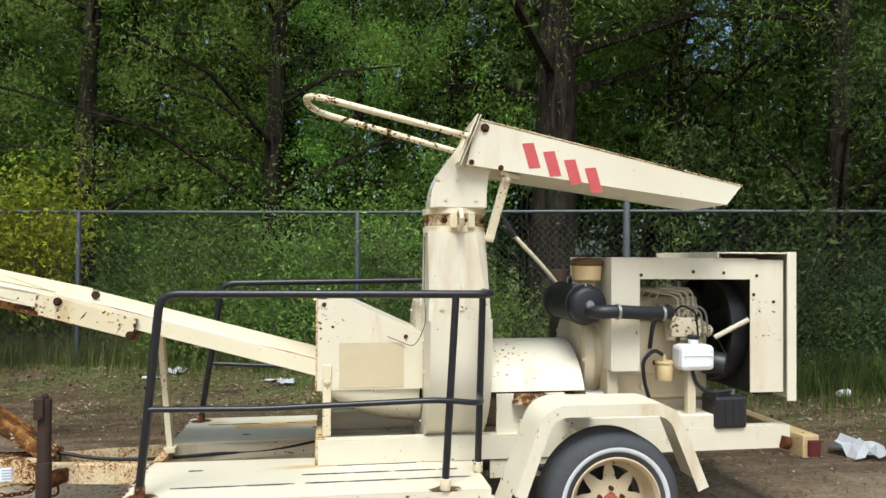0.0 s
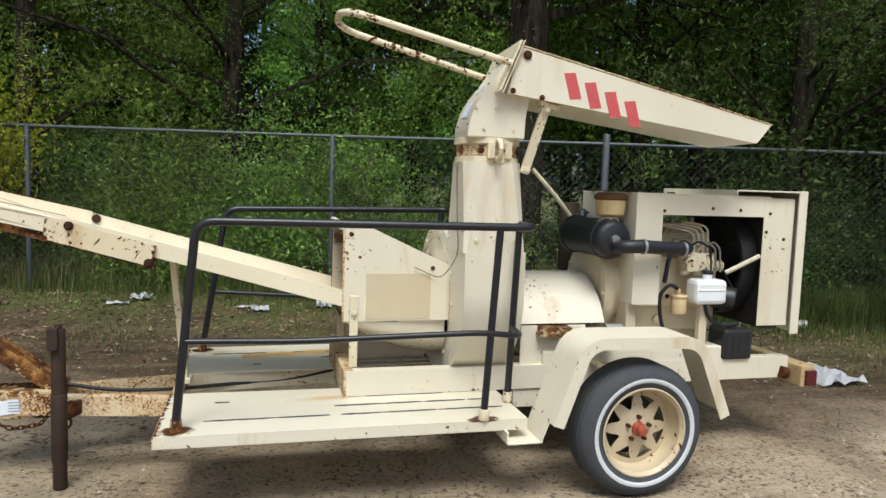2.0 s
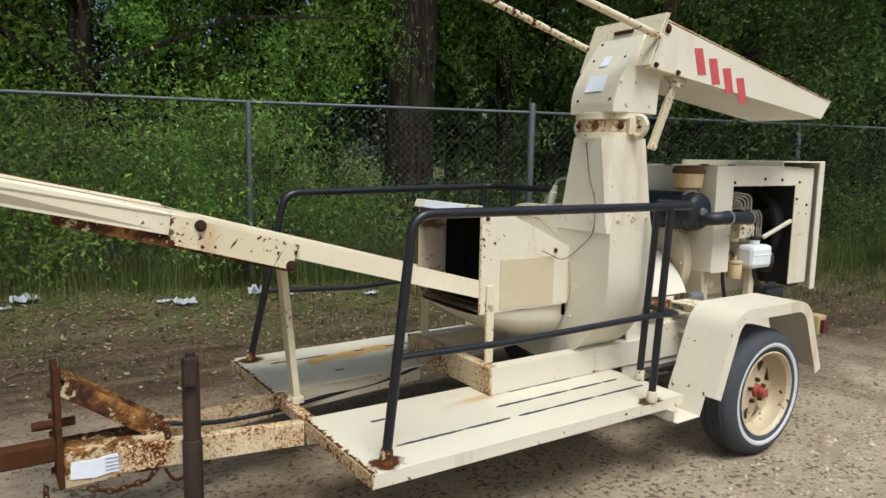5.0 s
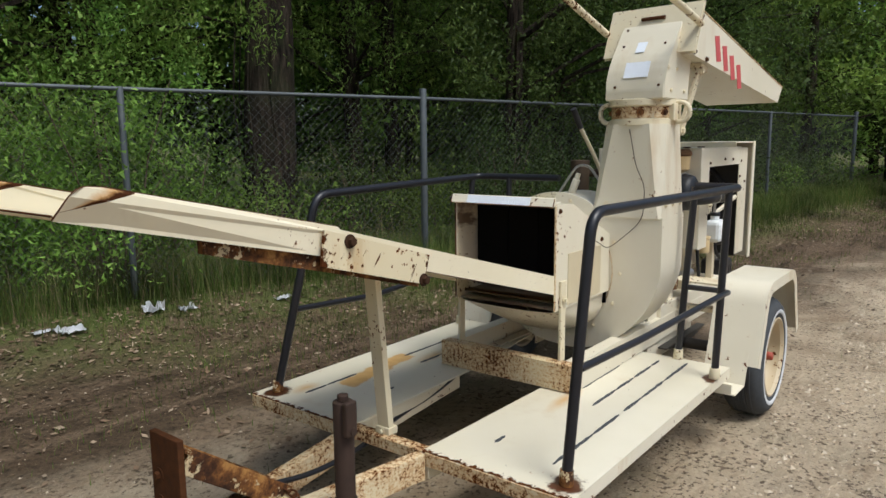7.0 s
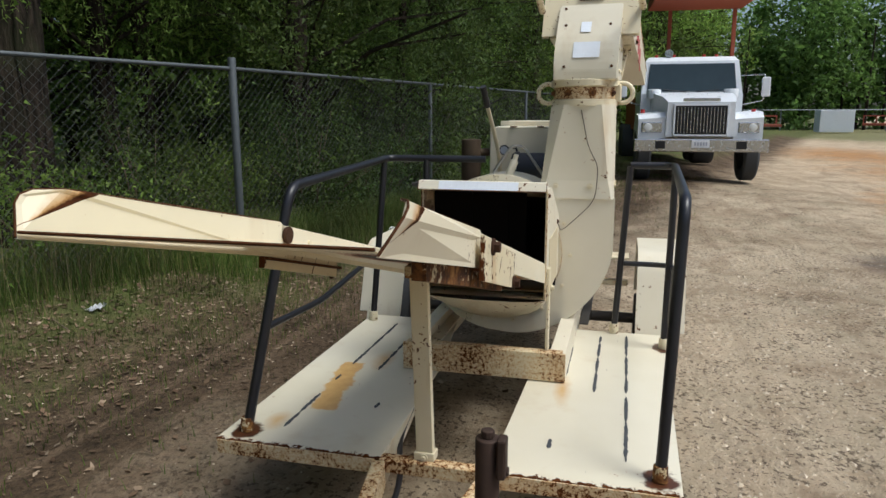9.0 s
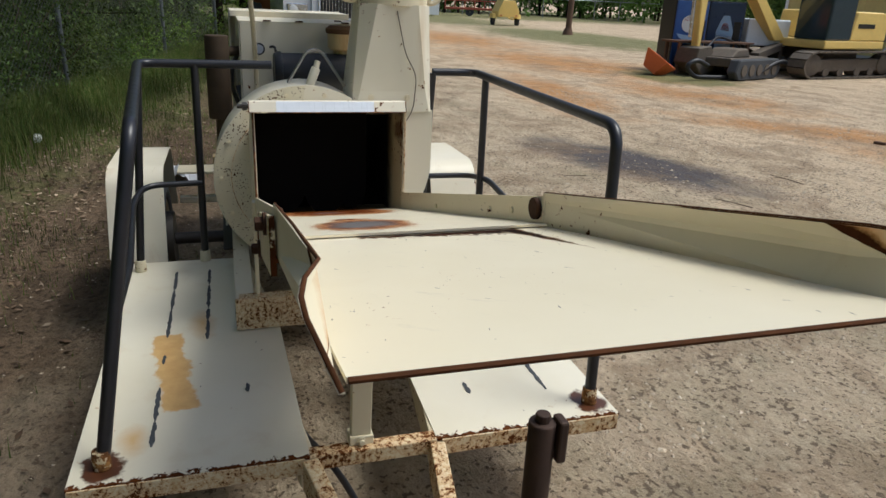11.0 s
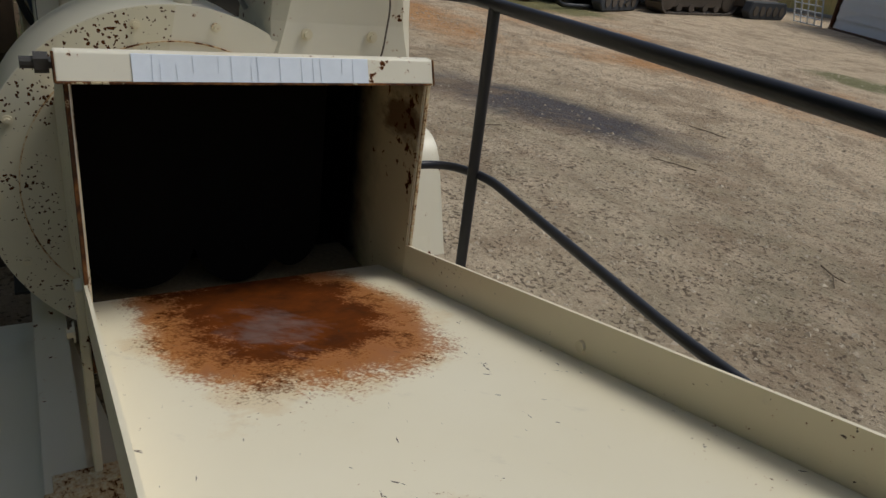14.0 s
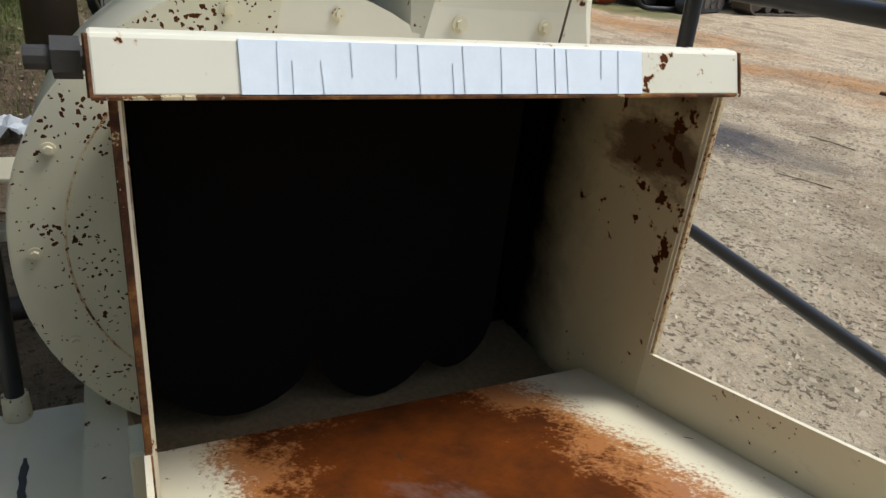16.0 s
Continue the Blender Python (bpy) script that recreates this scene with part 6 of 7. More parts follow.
tube(b, rounded([(0.68, -0.34, 0.85), (0.70, -0.35, 0.76), (0.78, -0.36, 0.715), (0.90, -0.36, 0.73)], 0.05), 0.011, 8)
tube(b, rounded([(0.56, -0.22, 1.15), (0.50, -0.24, 1.1), (0.48, -0.24, 0.95)], 0.05), 0.012, 8)
part("hose", b, hose_rubber, blockp, "black rubber hose", 60)
b = B()
box(b, 0.19, 0.25, -0.34, -0.22, 0.60, 0.86, 0.008)
part("engine_mount", b, engine_paint, blockp, "cream engine mount")
b = B()
box(b, 0.655, 0.705, -0.34, -0.30, 0.56, 0.84, 0.004)
part("engine_mount", b, engine_paint, blockp, "cream engine mount")
b = B()
box(b, 0.80, 0.99, -0.38, -0.22, 0.52, 0.70, 0.018)
for k in range(4):
    box(b, 0.812 + 0.045 * k, 0.832 + 0.045 * k, -0.383, -0.38, 0.535, 0.66, 0.001)
batt = part("battery", b, black_plastic, trailer, "black battery case on the frame")
b = B()
cyl(b, (0.84, -0.31, 0.70), (0.84, -0.31, 0.725), 0.012, seg=10)
part("terminal", b, steel, batt)
b = B()
cyl(b, (0.94, -0.31, 0.70), (0.94, -0.31, 0.725), 0.012, seg=10)
part("terminal", b, steel, batt)
b = B()
tube(b, rounded([(0.15, -0.36, 0.72), (0.05, -0.36, 0.72)], 0.02), 0.028, 14)
part("solenoid", b, steel, blockp, "bright metal cylinder", 50)
# air cleaner with its hose and rain cap
b = B()
lathe(b, [(0.0, -0.40), (0.075, -0.40), (0.095, -0.388), (0.104, -0.37), (0.106, -0.33), (0.112, -0.328), (0.112, -0.312), (0.106, -0.31), (0.104, 0.06), (0.112, 0.062), (0.112, 0.08), (0.10, 0.10), (0.0, 0.105)], (0.065, 0, 1.205), "y", 36)
cleaner = part("air_cleaner", b, hose_rubber, trailer, "black round air cleaner canister", 40)
b = B()
lathe(b, [(0.0, -0.417), (0.022, -0.415), (0.026, -0.40)], (0.065, 0, 1.205), "y", 20)
part("wing_nut", b, steel, cleaner)
b = B()
tube(b, rounded([(0.065, -0.36, 1.165), (0.085, -0.46, 1.172), (0.17, -0.475, 1.178), (0.32, -0.46, 1.168), (0.50, -0.42, 1.160), (0.57, -0.27, 1.165)], 0.07), 0.036, 16)
part("intake_hose", b, hose_rubber, cleaner, "black intake hose", 60)
for x in (0.19, 0.46):
    b = B()
    lathe(b, [(0.038, x - 0.008), (0.0415, x - 0.007), (0.0415, x + 0.007), (0.038, x + 0.008)], (0, -0.473 if x < 0.3 else -0.430, 1.176 if x < 0.3 else 1.162), "x", 24)
    part("hose_clamp", b, steel, cleaner, "steel hose clamp", 40)
b = B()
lathe(b, [(0.0, 1.325), (0.066, 1.327), (0.078, 1.338), (0.082, 1.415), (0.088, 1.42), (0.088, 1.435), (0.07, 1.452), (0.0, 1.456)], (0.095, -0.270, 0), "z", 32)
cyl(b, (0.095, -0.27, 1.25), (0.095, -0.27, 1.34), 0.05, seg=20)
cap = part("rain_cap", b, filter_paint, cleaner, "tan plastic precleaner bowl", 35)
b = B()
lathe(b, [(0.0, 1.458), (0.07, 1.455), (0.090, 1.438), (0.090, 1.422), (0.084, 1.414)], (0.095, -0.270, 0), "z", 32)
part("cap_lid", b, brown_rust, cap, "rust-brown lid", 35)
b = B()
tube(b, rounded([(0.0, -0.31, 1.30), (0.05, -0.35, 1.325), (0.09, -0.38, 1.27)], 0.03), 0.004, 6)
part("cleaner_band", b, steel, cleaner)
# instrument panel side, lever, muffler
b = B()
cyl(b, (0.161, 0.17, 1.32), (0.145, 0.17, 1.32), 0.032, seg=22, bev=0.003)
gauge = part("gauge", b, black_plastic, hood, "round black gauge", 40)
b = B()
cyl(b, (0.1455, 0.17, 1.32), (0.1435, 0.17, 1.32), 0.024, seg=20)
part("gauge_face", b, decal_print, hood, "dull gauge face")
b = B()
tube(b, rounded([(0.155, 0.11, 1.33), (0.12, 0.09, 1.34), (0.12, 0.07, 1.25), (0.14, 0.05, 1.12)], 0.03), 0.007, 8)
part("panel_cable", b, hose_rubber, hood, "black cable", 60)
b = B()
tube(b, rounded([(0.13, 0.19, 0.95), (0.13, 0.19, 1.24), (-0.02, 0.20, 1.42), (-0.185, 0.216, 1.59)], 0.10), 0.0125, 10)
lever = part("clutch_lever", b, cream_worn, trailer, "cream clutch lever with a black grip", 60)
b = B()
tube(b, [(-0.18, 0.216, 1.585), (-0.255, 0.228, 1.695)], 0.018, 10)
part("grip", b, black_plastic, lever, "black grip", 60)
b = B()
cyl(b, (0.16, 0.385, 0.95), (0.16, 0.385, 1.385), 0.062, seg=28, bev=0.006)
cyl(b, (0.16, 0.385, 0.70), (0.16, 0.385, 0.95), 0.028, seg=16)
cyl(b, (0.18, 0.36, 1.3), (0.3, 0.24, 1.3), 0.026, seg=16)
part("muffler", b, muffler_steel, trailer, "rust-brown upright muffler", 40)

# ---- fenders and wheels ----
def fender(s):
    prof = [(p.x, p.z) for p in rounded([(-0.478, 0, 0.395), (-0.335, 0, 0.792), (0.285, 0, 0.787), (0.447, 0, 0.398)], 0.11, 8)]
    bm = B()
    y0, y1 = s * 0.665, s * 0.912
    t = 0.006
    inner = []
    for i, (x, z) in enumerate(prof):
        p = Vector(prof[max(i - 1, 0)])
        q = Vector(prof[min(i + 1, len(prof) - 1)])
        d = (q - p).normalized()
        inner.append((x + d.y * t, z - d.x * t))
    prism(bm, prof + inner[::-1], "y", y0, y1)
    f = part("fender", bm, cream_clean, trailer, "cream folded sheet-steel fender", 35)
    bm = B()
    lip = []
    for i, (x, z) in enumerate(prof):
        p = Vector(prof[max(i - 1, 0)])
        q = Vector(prof[min(i + 1, len(prof) - 1)])
        d = (q - p).normalized()
        lip.append((x + d.y * 0.055, z - d.x * 0.055))
    prism(bm, prof + lip[::-1], "y", s * 0.9125, s * 0.918)
    part("fender_lip", bm, cream, f)
    bm = B()
    y2 = s * 0.868
    sheet(bm, [(-0.455, y0, 0.46), (-0.455, y2, 0.46), (-0.515, y2, 0.305), (-0.515, y0, 0.305)], 0.006)
    part("fender_foot", bm, cream, f)
    bm = B()
    box(bm, -0.08, 0.08, *sorted((s * 0.34, s * 0.62)), 0.70, 0.712, 0.003)
    box(bm, -0.03, 0.03, *sorted((s * 0.34, s * 0.62)), 0.53, 0.56, 0.003)
    part("fender_brace", bm, cream_worn, f)
    return f


fender(-1)
fender(1)


def wheel(s):
    W = thing("wheel", "", "")
    W.parent = trailer
    c = (0.005, s * 0.79, 0.325)
    bm = B()
    R, hw = 0.325, 0.095
    prof = [(0.212, -hw + 0.01), (0.225, -hw - 0.004), (0.262, -hw - 0.012), (0.292, -hw - 0.004), (0.308, -hw + 0.012), (0.319, -hw + 0.022), (R, -hw + 0.04), (R + 0.001, 0), (R, hw - 0.04), (0.319, hw - 0.022), (0.308, hw - 0.012), (0.292, hw + 0.004), (0.262, hw + 0.012), (0.225, hw + 0.004), (0.212, hw - 0.01)]
    lathe(bm, prof, c, "y", 72, True)
    part("tyre", bm, rubber, W, "dusty black whitewall tyre", 40)
    bm = B()
    for dy in (-0.045, -0.015, 0.015, 0.045):
        lathe(bm, [(R + 0.0005, dy - 0.011), (R + 0.004, dy - 0.008), (R + 0.004, dy + 0.008), (R + 0.0005, dy + 0.011)], c, "y", 72)
    part("tread_rib", bm, rubber, W, "", 40)
    o = s * 1
    bm = B()
    lathe(bm, [(0.242, o * (hw + 0.0085)), (0.246, o * (hw + 0.0120)), (0.260, o * (hw + 0.0140)), (0.264, o * (hw + 0.0125))], c, "y", 72)
    part("whitewall", bm, white_wall, W, "white sidewall band", 40)
    bm = B()
    lathe(bm, [(0.214, o * (hw - 0.004)), (0.219, o * (hw + 0.006)), (0.212, o * (hw + 0.008)), (0.198, o * (hw - 0.01)), (0.199, o * (hw - 0.030)), (0.196, o * (hw - 0.066)), (0.188, o * (hw - 0.078)), (0.183, o * (hw - 0.090))], c, "y", 64)
    lathe(bm, [(0.20, o * (hw - 0.115)), (0.20, -o * (hw - 0.01)), (0.215, -o * (hw - 0.002))], c, "y", 48)
    part("rim", bm, wheel_paint, W, "cream painted steel rim", 35)
    # centre disc with eight openings
    bm = B()
    yo = c[1] + o * (hw - 0.088)
    n = 8
    def P(r, a, d=0.0):
        return (c[0] + r * math.cos(a), yo + o * d, c[2] + r * math.sin(a))
    m = 8
    for k in range(n * m):
        a, bb = k * math.tau / n / m, (k + 1) * math.tau / n / m
        j = k % m
        def ray(t):
            # opening: narrow inside, wide outside
            return [0.096 if abs(t - m / 2) < 0.7 else 0.096 + 0.062 * min(1, (abs(t - m / 2) - 0.7) / 2.2), 0.158]
        (i0, o0), (i1, o1) = ray(j), ray(j + 1)
        def dish(r):
            return 0.03 - 0.03 * max(0, (r - 0.035) / 0.15)
        strips = [(0.035, i0, 0.035, i1), (o0, 0.186, o1, 0.186)]
        for ra, rb, rc_, rd in strips:
            loft(bm, [[P(ra, a, dish(ra)), P(rc_, bb, dish(rc_)), P(rd, bb, dish(rd)), P(rb, a, dish(rb))], [P(ra, a, dish(ra) - 0.006), P(rc_, bb, dish(rc_) - 0.006), P(rd, bb, dish(rd) - 0.006), P(rb, a, dish(rb) - 0.006)]])
    bmesh.ops.remove_doubles(bm, verts=bm.verts, dist=0.0004)
    part("wheel_disc", bm, wheel_paint, W, "eight-spoke cream wheel disc")
    bm = B()
    cyl(bm, (c[0], yo, 0.325), (c[0], yo + o * 0.05, 0.325), 0.036, 0.033, 24, 0.004)
    cyl(bm, (c[0], yo + o * 0.05, 0.325), (c[0], yo + o * 0.085, 0.325), 0.024, 0.022, 20, 0.004)
    part("hub_cap", bm, red_hub, W, "faded red hub", 40)
    for k in range(5):
        a = k * math.tau / 5 + 0.3
        bm = B()
        cyl(bm, P(0.058, a, 0.025), P(0.058, a, 0.045), 0.011, seg=6)
        part("lug_nut", bm, rust_metal, W)
    bm = B()
    cyl(bm, (0, s * 0.66, 0.325), (0, s * 0.745, 0.325), 0.15, seg=28)
    part("brake_drum", bm, dark_iron, W, "", 40)
    return W


wheel(-1)
wheel(1)
b = B()
cyl(b, (0, -0.66, 0.325), (0, 0.66, 0.325), 0.032, seg=14)
part("axle", b, dark_iron, trailer, "", 40)
for s in (-1, 1):
    b = B()
    for k in range(4):
        box(b, -0.33 + k * 0.06, 0.33 - k * 0.06, *sorted((s * 0.36, s * 0.41)), 0.36 - k * 0.009, 0.368 - k * 0.009, 0.001)
    part("leaf_spring", b, dark_iron, trailer)
# rear beam and tail light
b = B()
box(b, 1.262, 1.36, -0.47, 0.47, 0.37, 0.495, 0.008)
part("rear_beam", b, wood_beam, trailer, "rust-streaked cream rear beam")
b = B()
box(b, 1.285, 1.355, -0.492, -0.47, 0.38, 0.47, 0.006)
part("tail_light", b, tail_red, trailer, "dull red tail light")
b = B()
cyl(b, (1.24, -0.375, 0.43), (1.20, -0.375, 0.44), 0.035, seg=18)
part("beam_bracket", b, rust_metal, trailer)
# thin loose wire over tower and hopper
b = B()
tube(b, rounded([(-0.815, -0.36, 1.56), (-0.82, -0.40, 1.38), (-0.83, -0.45, 1.30), (-0.815, -0.44, 1.13), (-0.83, -0.36, 1.05), (-0.86, -0.285, 0.98), (-0.95, -0.285, 1.02), (-1.0, -0.282, 1.04)], 0.06), 0.0022, 5)
part("loose_wire", b, wire_grey, trailer, "thin loose wire", 60)


# ---- yard: truck, machines, buildings, woods in the distance ----
truck_white = plain("truck_white_paint", (0.74, 0.77, 0.80), 0.3, 0.0, 0.06, 6, 0.03)
chrome = plain("dull_chrome", (0.55, 0.56, 0.57), 0.25, 0.9, 0.15, 20, 0.05)
dark_glass = plain("dark_window_glass", (0.03, 0.045, 0.05), 0.08, 0.0, 0.3, 3, 0)
lamp_glass = plain("headlamp_glass", (0.75, 0.76, 0.74), 0.15, 0.0, 0.1, 30, 0)
grille_black = plain("grille_black", (0.01, 0.01, 0.011), 0.4, 0.0, 0.3, 30)
red_oxide = plain("faded_red_steel", (0.36, 0.11, 0.07), 0.7, 0.0, 0.25, 8, 0.2)
yellow_paint = plain("machine_yellow", (0.84, 0.60, 0.18), 0.45, 0.0, 0.15, 12, 0.1)
orange_plastic = plain("orange_plastic", (0.72, 0.16, 0.04), 0.5, 0.0, 0.15, 12, 0.1)
blue_panel = plain("blue_front_panel", (0.03, 0.10, 0.35), 0.35, 0.0, 0.3, 5, 0.02)
navy_panel = plain("navy_front_panel", (0.02, 0.05, 0.12), 0.3, 0.0, 0.3, 5, 0.02)
pale_blue = plain("pale_blue_shape", (0.35, 0.5, 0.7), 0.4, 0.0, 0.1, 8, 0)
white_shape = plain("white_shape", (0.75, 0.76, 0.78), 0.4, 0.0, 0.1, 8, 0)
red_shape = plain("red_shape", (0.5, 0.04, 0.04), 0.4, 0.0, 0.1, 8, 0)
pole_wood = plain("weathered_pole_wood", (0.16, 0.10, 0.07), 0.9, 0.0, 0.4, 14, 0.4)
siding_white = plain("white_metal_siding", (0.86, 0.87, 0.88), 0.4, 0.0, 0.08, 3, 0.05)
siding_yellow = plain("pale_yellow_siding", (0.62, 0.50, 0.20), 0.5, 0.0, 0.1, 3, 0.05)
paper = plain("crumpled_white_paper", (0.75, 0.76, 0.78), 0.6, 0.0, 0.12, 25, 0.3)
track_steel = plain("dusty_track_steel", (0.16, 0.135, 0.11), 0.75, 0.4, 0.4, 14, 0.3)


def put(ob, m):
    ob.matrix_basis = m
    return ob


def build_truck():
    t = thing("dump_truck", "white conventional heavy truck with black grille parked by the fence", "truck")
    W = 1.12
    b = B()
    loft(b, [[(-0.05, s * w, z) for s, w, z in ((-1, 0.62, 0.86), (1, 0.62, 0.86), (1, 0.60, 1.50), (-1, 0.60, 1.50))],
             [(0.25, s * w, z) for s, w, z in ((-1, 0.66, 0.86), (1, 0.66, 0.86), (1, 0.66, 1.60), (-1, 0.66, 1.60))],
             [(1.45, s * w, z) for s, w, z in ((-1, 0.80, 0.86), (1, 0.80, 0.86), (1, 0.80, 1.72), (-1, 0.80, 1.72))]])
    part("hood", b, truck_white, t, "", 30)
    for s in (-1, 1):
        b = B()
        y0, y1 = sorted((s * 0.60, s * W))
        loft(b, [[(0.0, y0, 0.80), (0.0, y1, 0.80), (0.0, y1, 1.18), (0.0, y0, 1.22)], [(0.12, y0, 0.78), (0.12, y1, 0.78), (0.12, y1, 1.26), (0.12, y0, 1.32)], [(0.95, y0, 1.02), (0.95, y1, 1.02), (0.95, y1, 1.28), (0.95, y0, 1.36)], [(1.3, y0, 0.75), (1.3, y1, 0.75), (1.3, y1, 1.08), (1.3, y0, 1.15)]])
        part("front_fender", b, truck_white, t, "", 30)
        b = B()
        box(b, -0.02, 0.02, *sorted((s * 0.68, s * 1.06)), 0.93, 1.13, 0.02)
        bez = part("headlamp_bezel", b, chrome, t)
        b = B()
        cyl(b, (-0.03, s * 0.94, 1.03), (0.0, s * 0.94, 1.03), 0.075, seg=20, bev=0.01)
        part("headlamp", b, lamp_glass, bez, "round headlamp", 40)
        b = B()
        cyl(b, (0.45, s * 1.02, 1.30), (0.45, s * 1.02, 1.37), 0.04, seg=12)
        part("marker_light", b, red_shape, t, "small red marker light", 40)
        wh = thing("front_wheel", "", "")
        wh.parent = t
        b = B()
        yc = s * 0.98
        lathe(b, [(0.30, -0.12), (0.47, -0.14), (0.51, -0.10), (0.51, 0.10), (0.47, 0.14), (0.30, 0.12)], (0.55, yc, 0.51), "y", 36, True)
        part("tyre", b, rubber, wh, "dusty tyre", 40)
        b = B()
        lathe(b, [(0.30, s * 0.10), (0.24, s * 0.04), (0.12, s * 0.10), (0.0, s * 0.11)], (0.55, yc, 0.51), "y", 30)
        part("rim", b, chrome, wh, "", 30)
        b = B()
        tube(b, rounded([(1.5, s * 0.95, 2.05), (1.2, s * 1.35, 2.05), (1.2, s * 1.35, 1.55), (1.5, s * 0.95, 1.45)], 0.05), 0.013, 8)
        arm = part("mirror_arm", b, chrome, t, "", 60)
        b = B()
        box(b, 1.17, 1.22, *sorted((s * 1.30, s * 1.46)), 1.62, 2.0, 0.02)
        part("mirror", b, truck_white, arm)
    b = B()
    box(b, -0.075, -0.045, -0.46, 0.46, 0.90, 1.43, 0.012)
    g = part("grille", b, grille_black, t)
    b = B()
    for k in range(15):
        y = -0.41 + k * 0.0586
        box(b, -0.088, -0.074, y - 0.006, y + 0.006, 0.93, 1.40, 0.002)
    part("grille_bar", b, chrome, g)
    b = B()
    for y0, y1, z0, z1 in ((-0.49, 0.49, 1.43, 1.46), (-0.49, 0.49, 0.87, 0.90), (-0.49, -0.46, 0.87, 1.46), (0.46, 0.49, 0.87, 1.46)):
        box(b, -0.085, -0.04, y0, y1, z0, z1, 0.004)
    part("grille_frame", b, truck_white, g)
    b = B()
    box(b, -0.06, -0.045, -0.33, 0.33, 1.51, 1.57, 0.004)
    part("nameplate", b, chrome, t, "plain grey name bar")
    b = B()
    box(b, -0.22, -0.14, -1.2, 1.2, 0.58, 0.82, 0.02)
    bp = part("bumper", b, chrome, t)
    b = B()
    box(b, -0.232, -0.222, -0.16, 0.16, 0.66, 0.80, 0.004)
    part("plate", b, white_shape, bp, "white plate with plain bars")
    b = B()
    for k in range(5):
        box(b, -0.236, -0.232, -0.12 + k * 0.05, -0.09 + k * 0.05, 0.70, 0.76, 0)
    part("plate_bar", b, decal_print, bp)
    for y in (-0.72, 0.72):
        b = B()
        box(b, -0.228, -0.215, y - 0.09, y + 0.09, 0.64, 0.78, 0.004)
        part("bumper_recess", b, grille_black, bp)
    b = B()
    loft(b, [[(1.40, s * w, z) for s, w, z in ((-1, 1.0, 0.8), (1, 1.0, 0.8), (1, 1.0, 1.70), (-1, 1.0, 1.70))] + [],
             [(1.48, s * w, z) for s, w, z in ((-1, 1.0, 0.8), (1, 1.0, 0.8), (1, 1.0, 1.70), (-1, 1.0, 1.70))]])
    loft(b, [[(x, s * w, z) for x, s, w, z in ((1.45, -1, 1.0, 1.66), (1.45, 1, 1.0, 1.66), (3.1, 1, 1.0, 1.66), (3.1, -1, 1.0, 1.66))],
             [(x, s * w, z) for x, s, w, z in ((1.62, -1, 0.92, 2.36), (1.62, 1, 0.92, 2.36), (3.05, 1, 0.92, 2.36), (3.05, -1, 0.92, 2.36))],
             [(x, s * w, z) for x, s, w, z in ((1.75, -1, 0.85, 2.45), (1.75, 1, 0.85, 2.45), (2.95, 1, 0.85, 2.45), (2.95, -1, 0.85, 2.45))]])
    box(b, 1.45, 3.1, -1.0, 1.0, 0.75, 1.70, 0.03)
    part("cab", b, truck_white, t, "", 30)
    b = B()
    sheet(b, [(1.455, -0.88, 1.74), (1.455, 0.88, 1.74), (1.59, 0.83, 2.30), (1.59, -0.83, 2.30)], 0.012, (-1, 0, 0))
    part("windshield", b, dark_glass, t, "dark windshield")
    for s in (-1, 1):
        b = B()
        sheet(b, [(1.75, s * 0.99, 1.76), (2.7, s * 0.99, 1.76), (2.65, s * 0.935, 2.28), (1.85, s * 0.935, 2.28)], 0.012, (0, s, 0))
        part("side_window", b, dark_glass, t, "dark side window")
        b = B()
        cyl(b, (1.3, s * 0.75, 1.60), (1.3, s * 0.75, 1.78), 0.14, seg=20, bev=0.02)
        part("air_intake", b, truck_white, t, "", 40)
        b = B()
        tube(b, [(1.43, s * 0.1, 1.73), (1.44, s * 0.55, 1.78)], 0.008, 6)
        part("wiper", b, grille_black, t)
    for y in (-0.5, -0.25, 0.35, 0.7):
        b = B()
        cyl(b, (1.8, y, 2.43), (1.8, y, 2.50), 0.035, seg=12)
        part("roof_light", b, red_shape, t, "small amber roof light", 40)
    b = B()
    cyl(b, (1.72, 0.45, 2.52), (2.05, 0.45, 2.52), 0.09, 0.03, 20)
    part("horn", b, chrome, t, "chrome air horn", 40)
    b = B()
    box(b, 3.0, 8.0, -0.45, 0.45, 0.55, 0.85, 0.01)
    part("frame", b, dark_iron, t)
    b = B()
    box(b, 3.35, 8.2, -0.95, 0.95, 0.9, 1.7, 0.02)
    part("bed", b, red_oxide, t, "faded red dump bed")
    b = B()
    box(b, 1.9, 3.5, -1.25, 0.8, 3.62, 3.82, 0.02)
    part("bed_canopy", b, red_oxide, t, "faded red steel canopy over the cab")
    for y in (-1.1, 0.3):
        b = B()
        box(b, 3.40, 3.48, y - 0.04, y + 0.04, 1.6, 3.64, 0.004)
        part("canopy_post", b, red_oxide, t)
    for x in (5.6, 6.95):
        for s in (-1, 1):
            b = B()
            lathe(b, [(0.26, -0.24), (0.47, -0.26), (0.51, -0.2), (0.51, 0.2), (0.47, 0.26), (0.26, 0.24)], (x, s * 0.9, 0.51), "y", 28, True)
            part("rear_tyre", b, rubber, t, "", 40)
    return t


put(build_truck(), pose(10.7, -1.98, 0.20, 0, 0, 3) @ Matrix.Scale(1.06, 4))


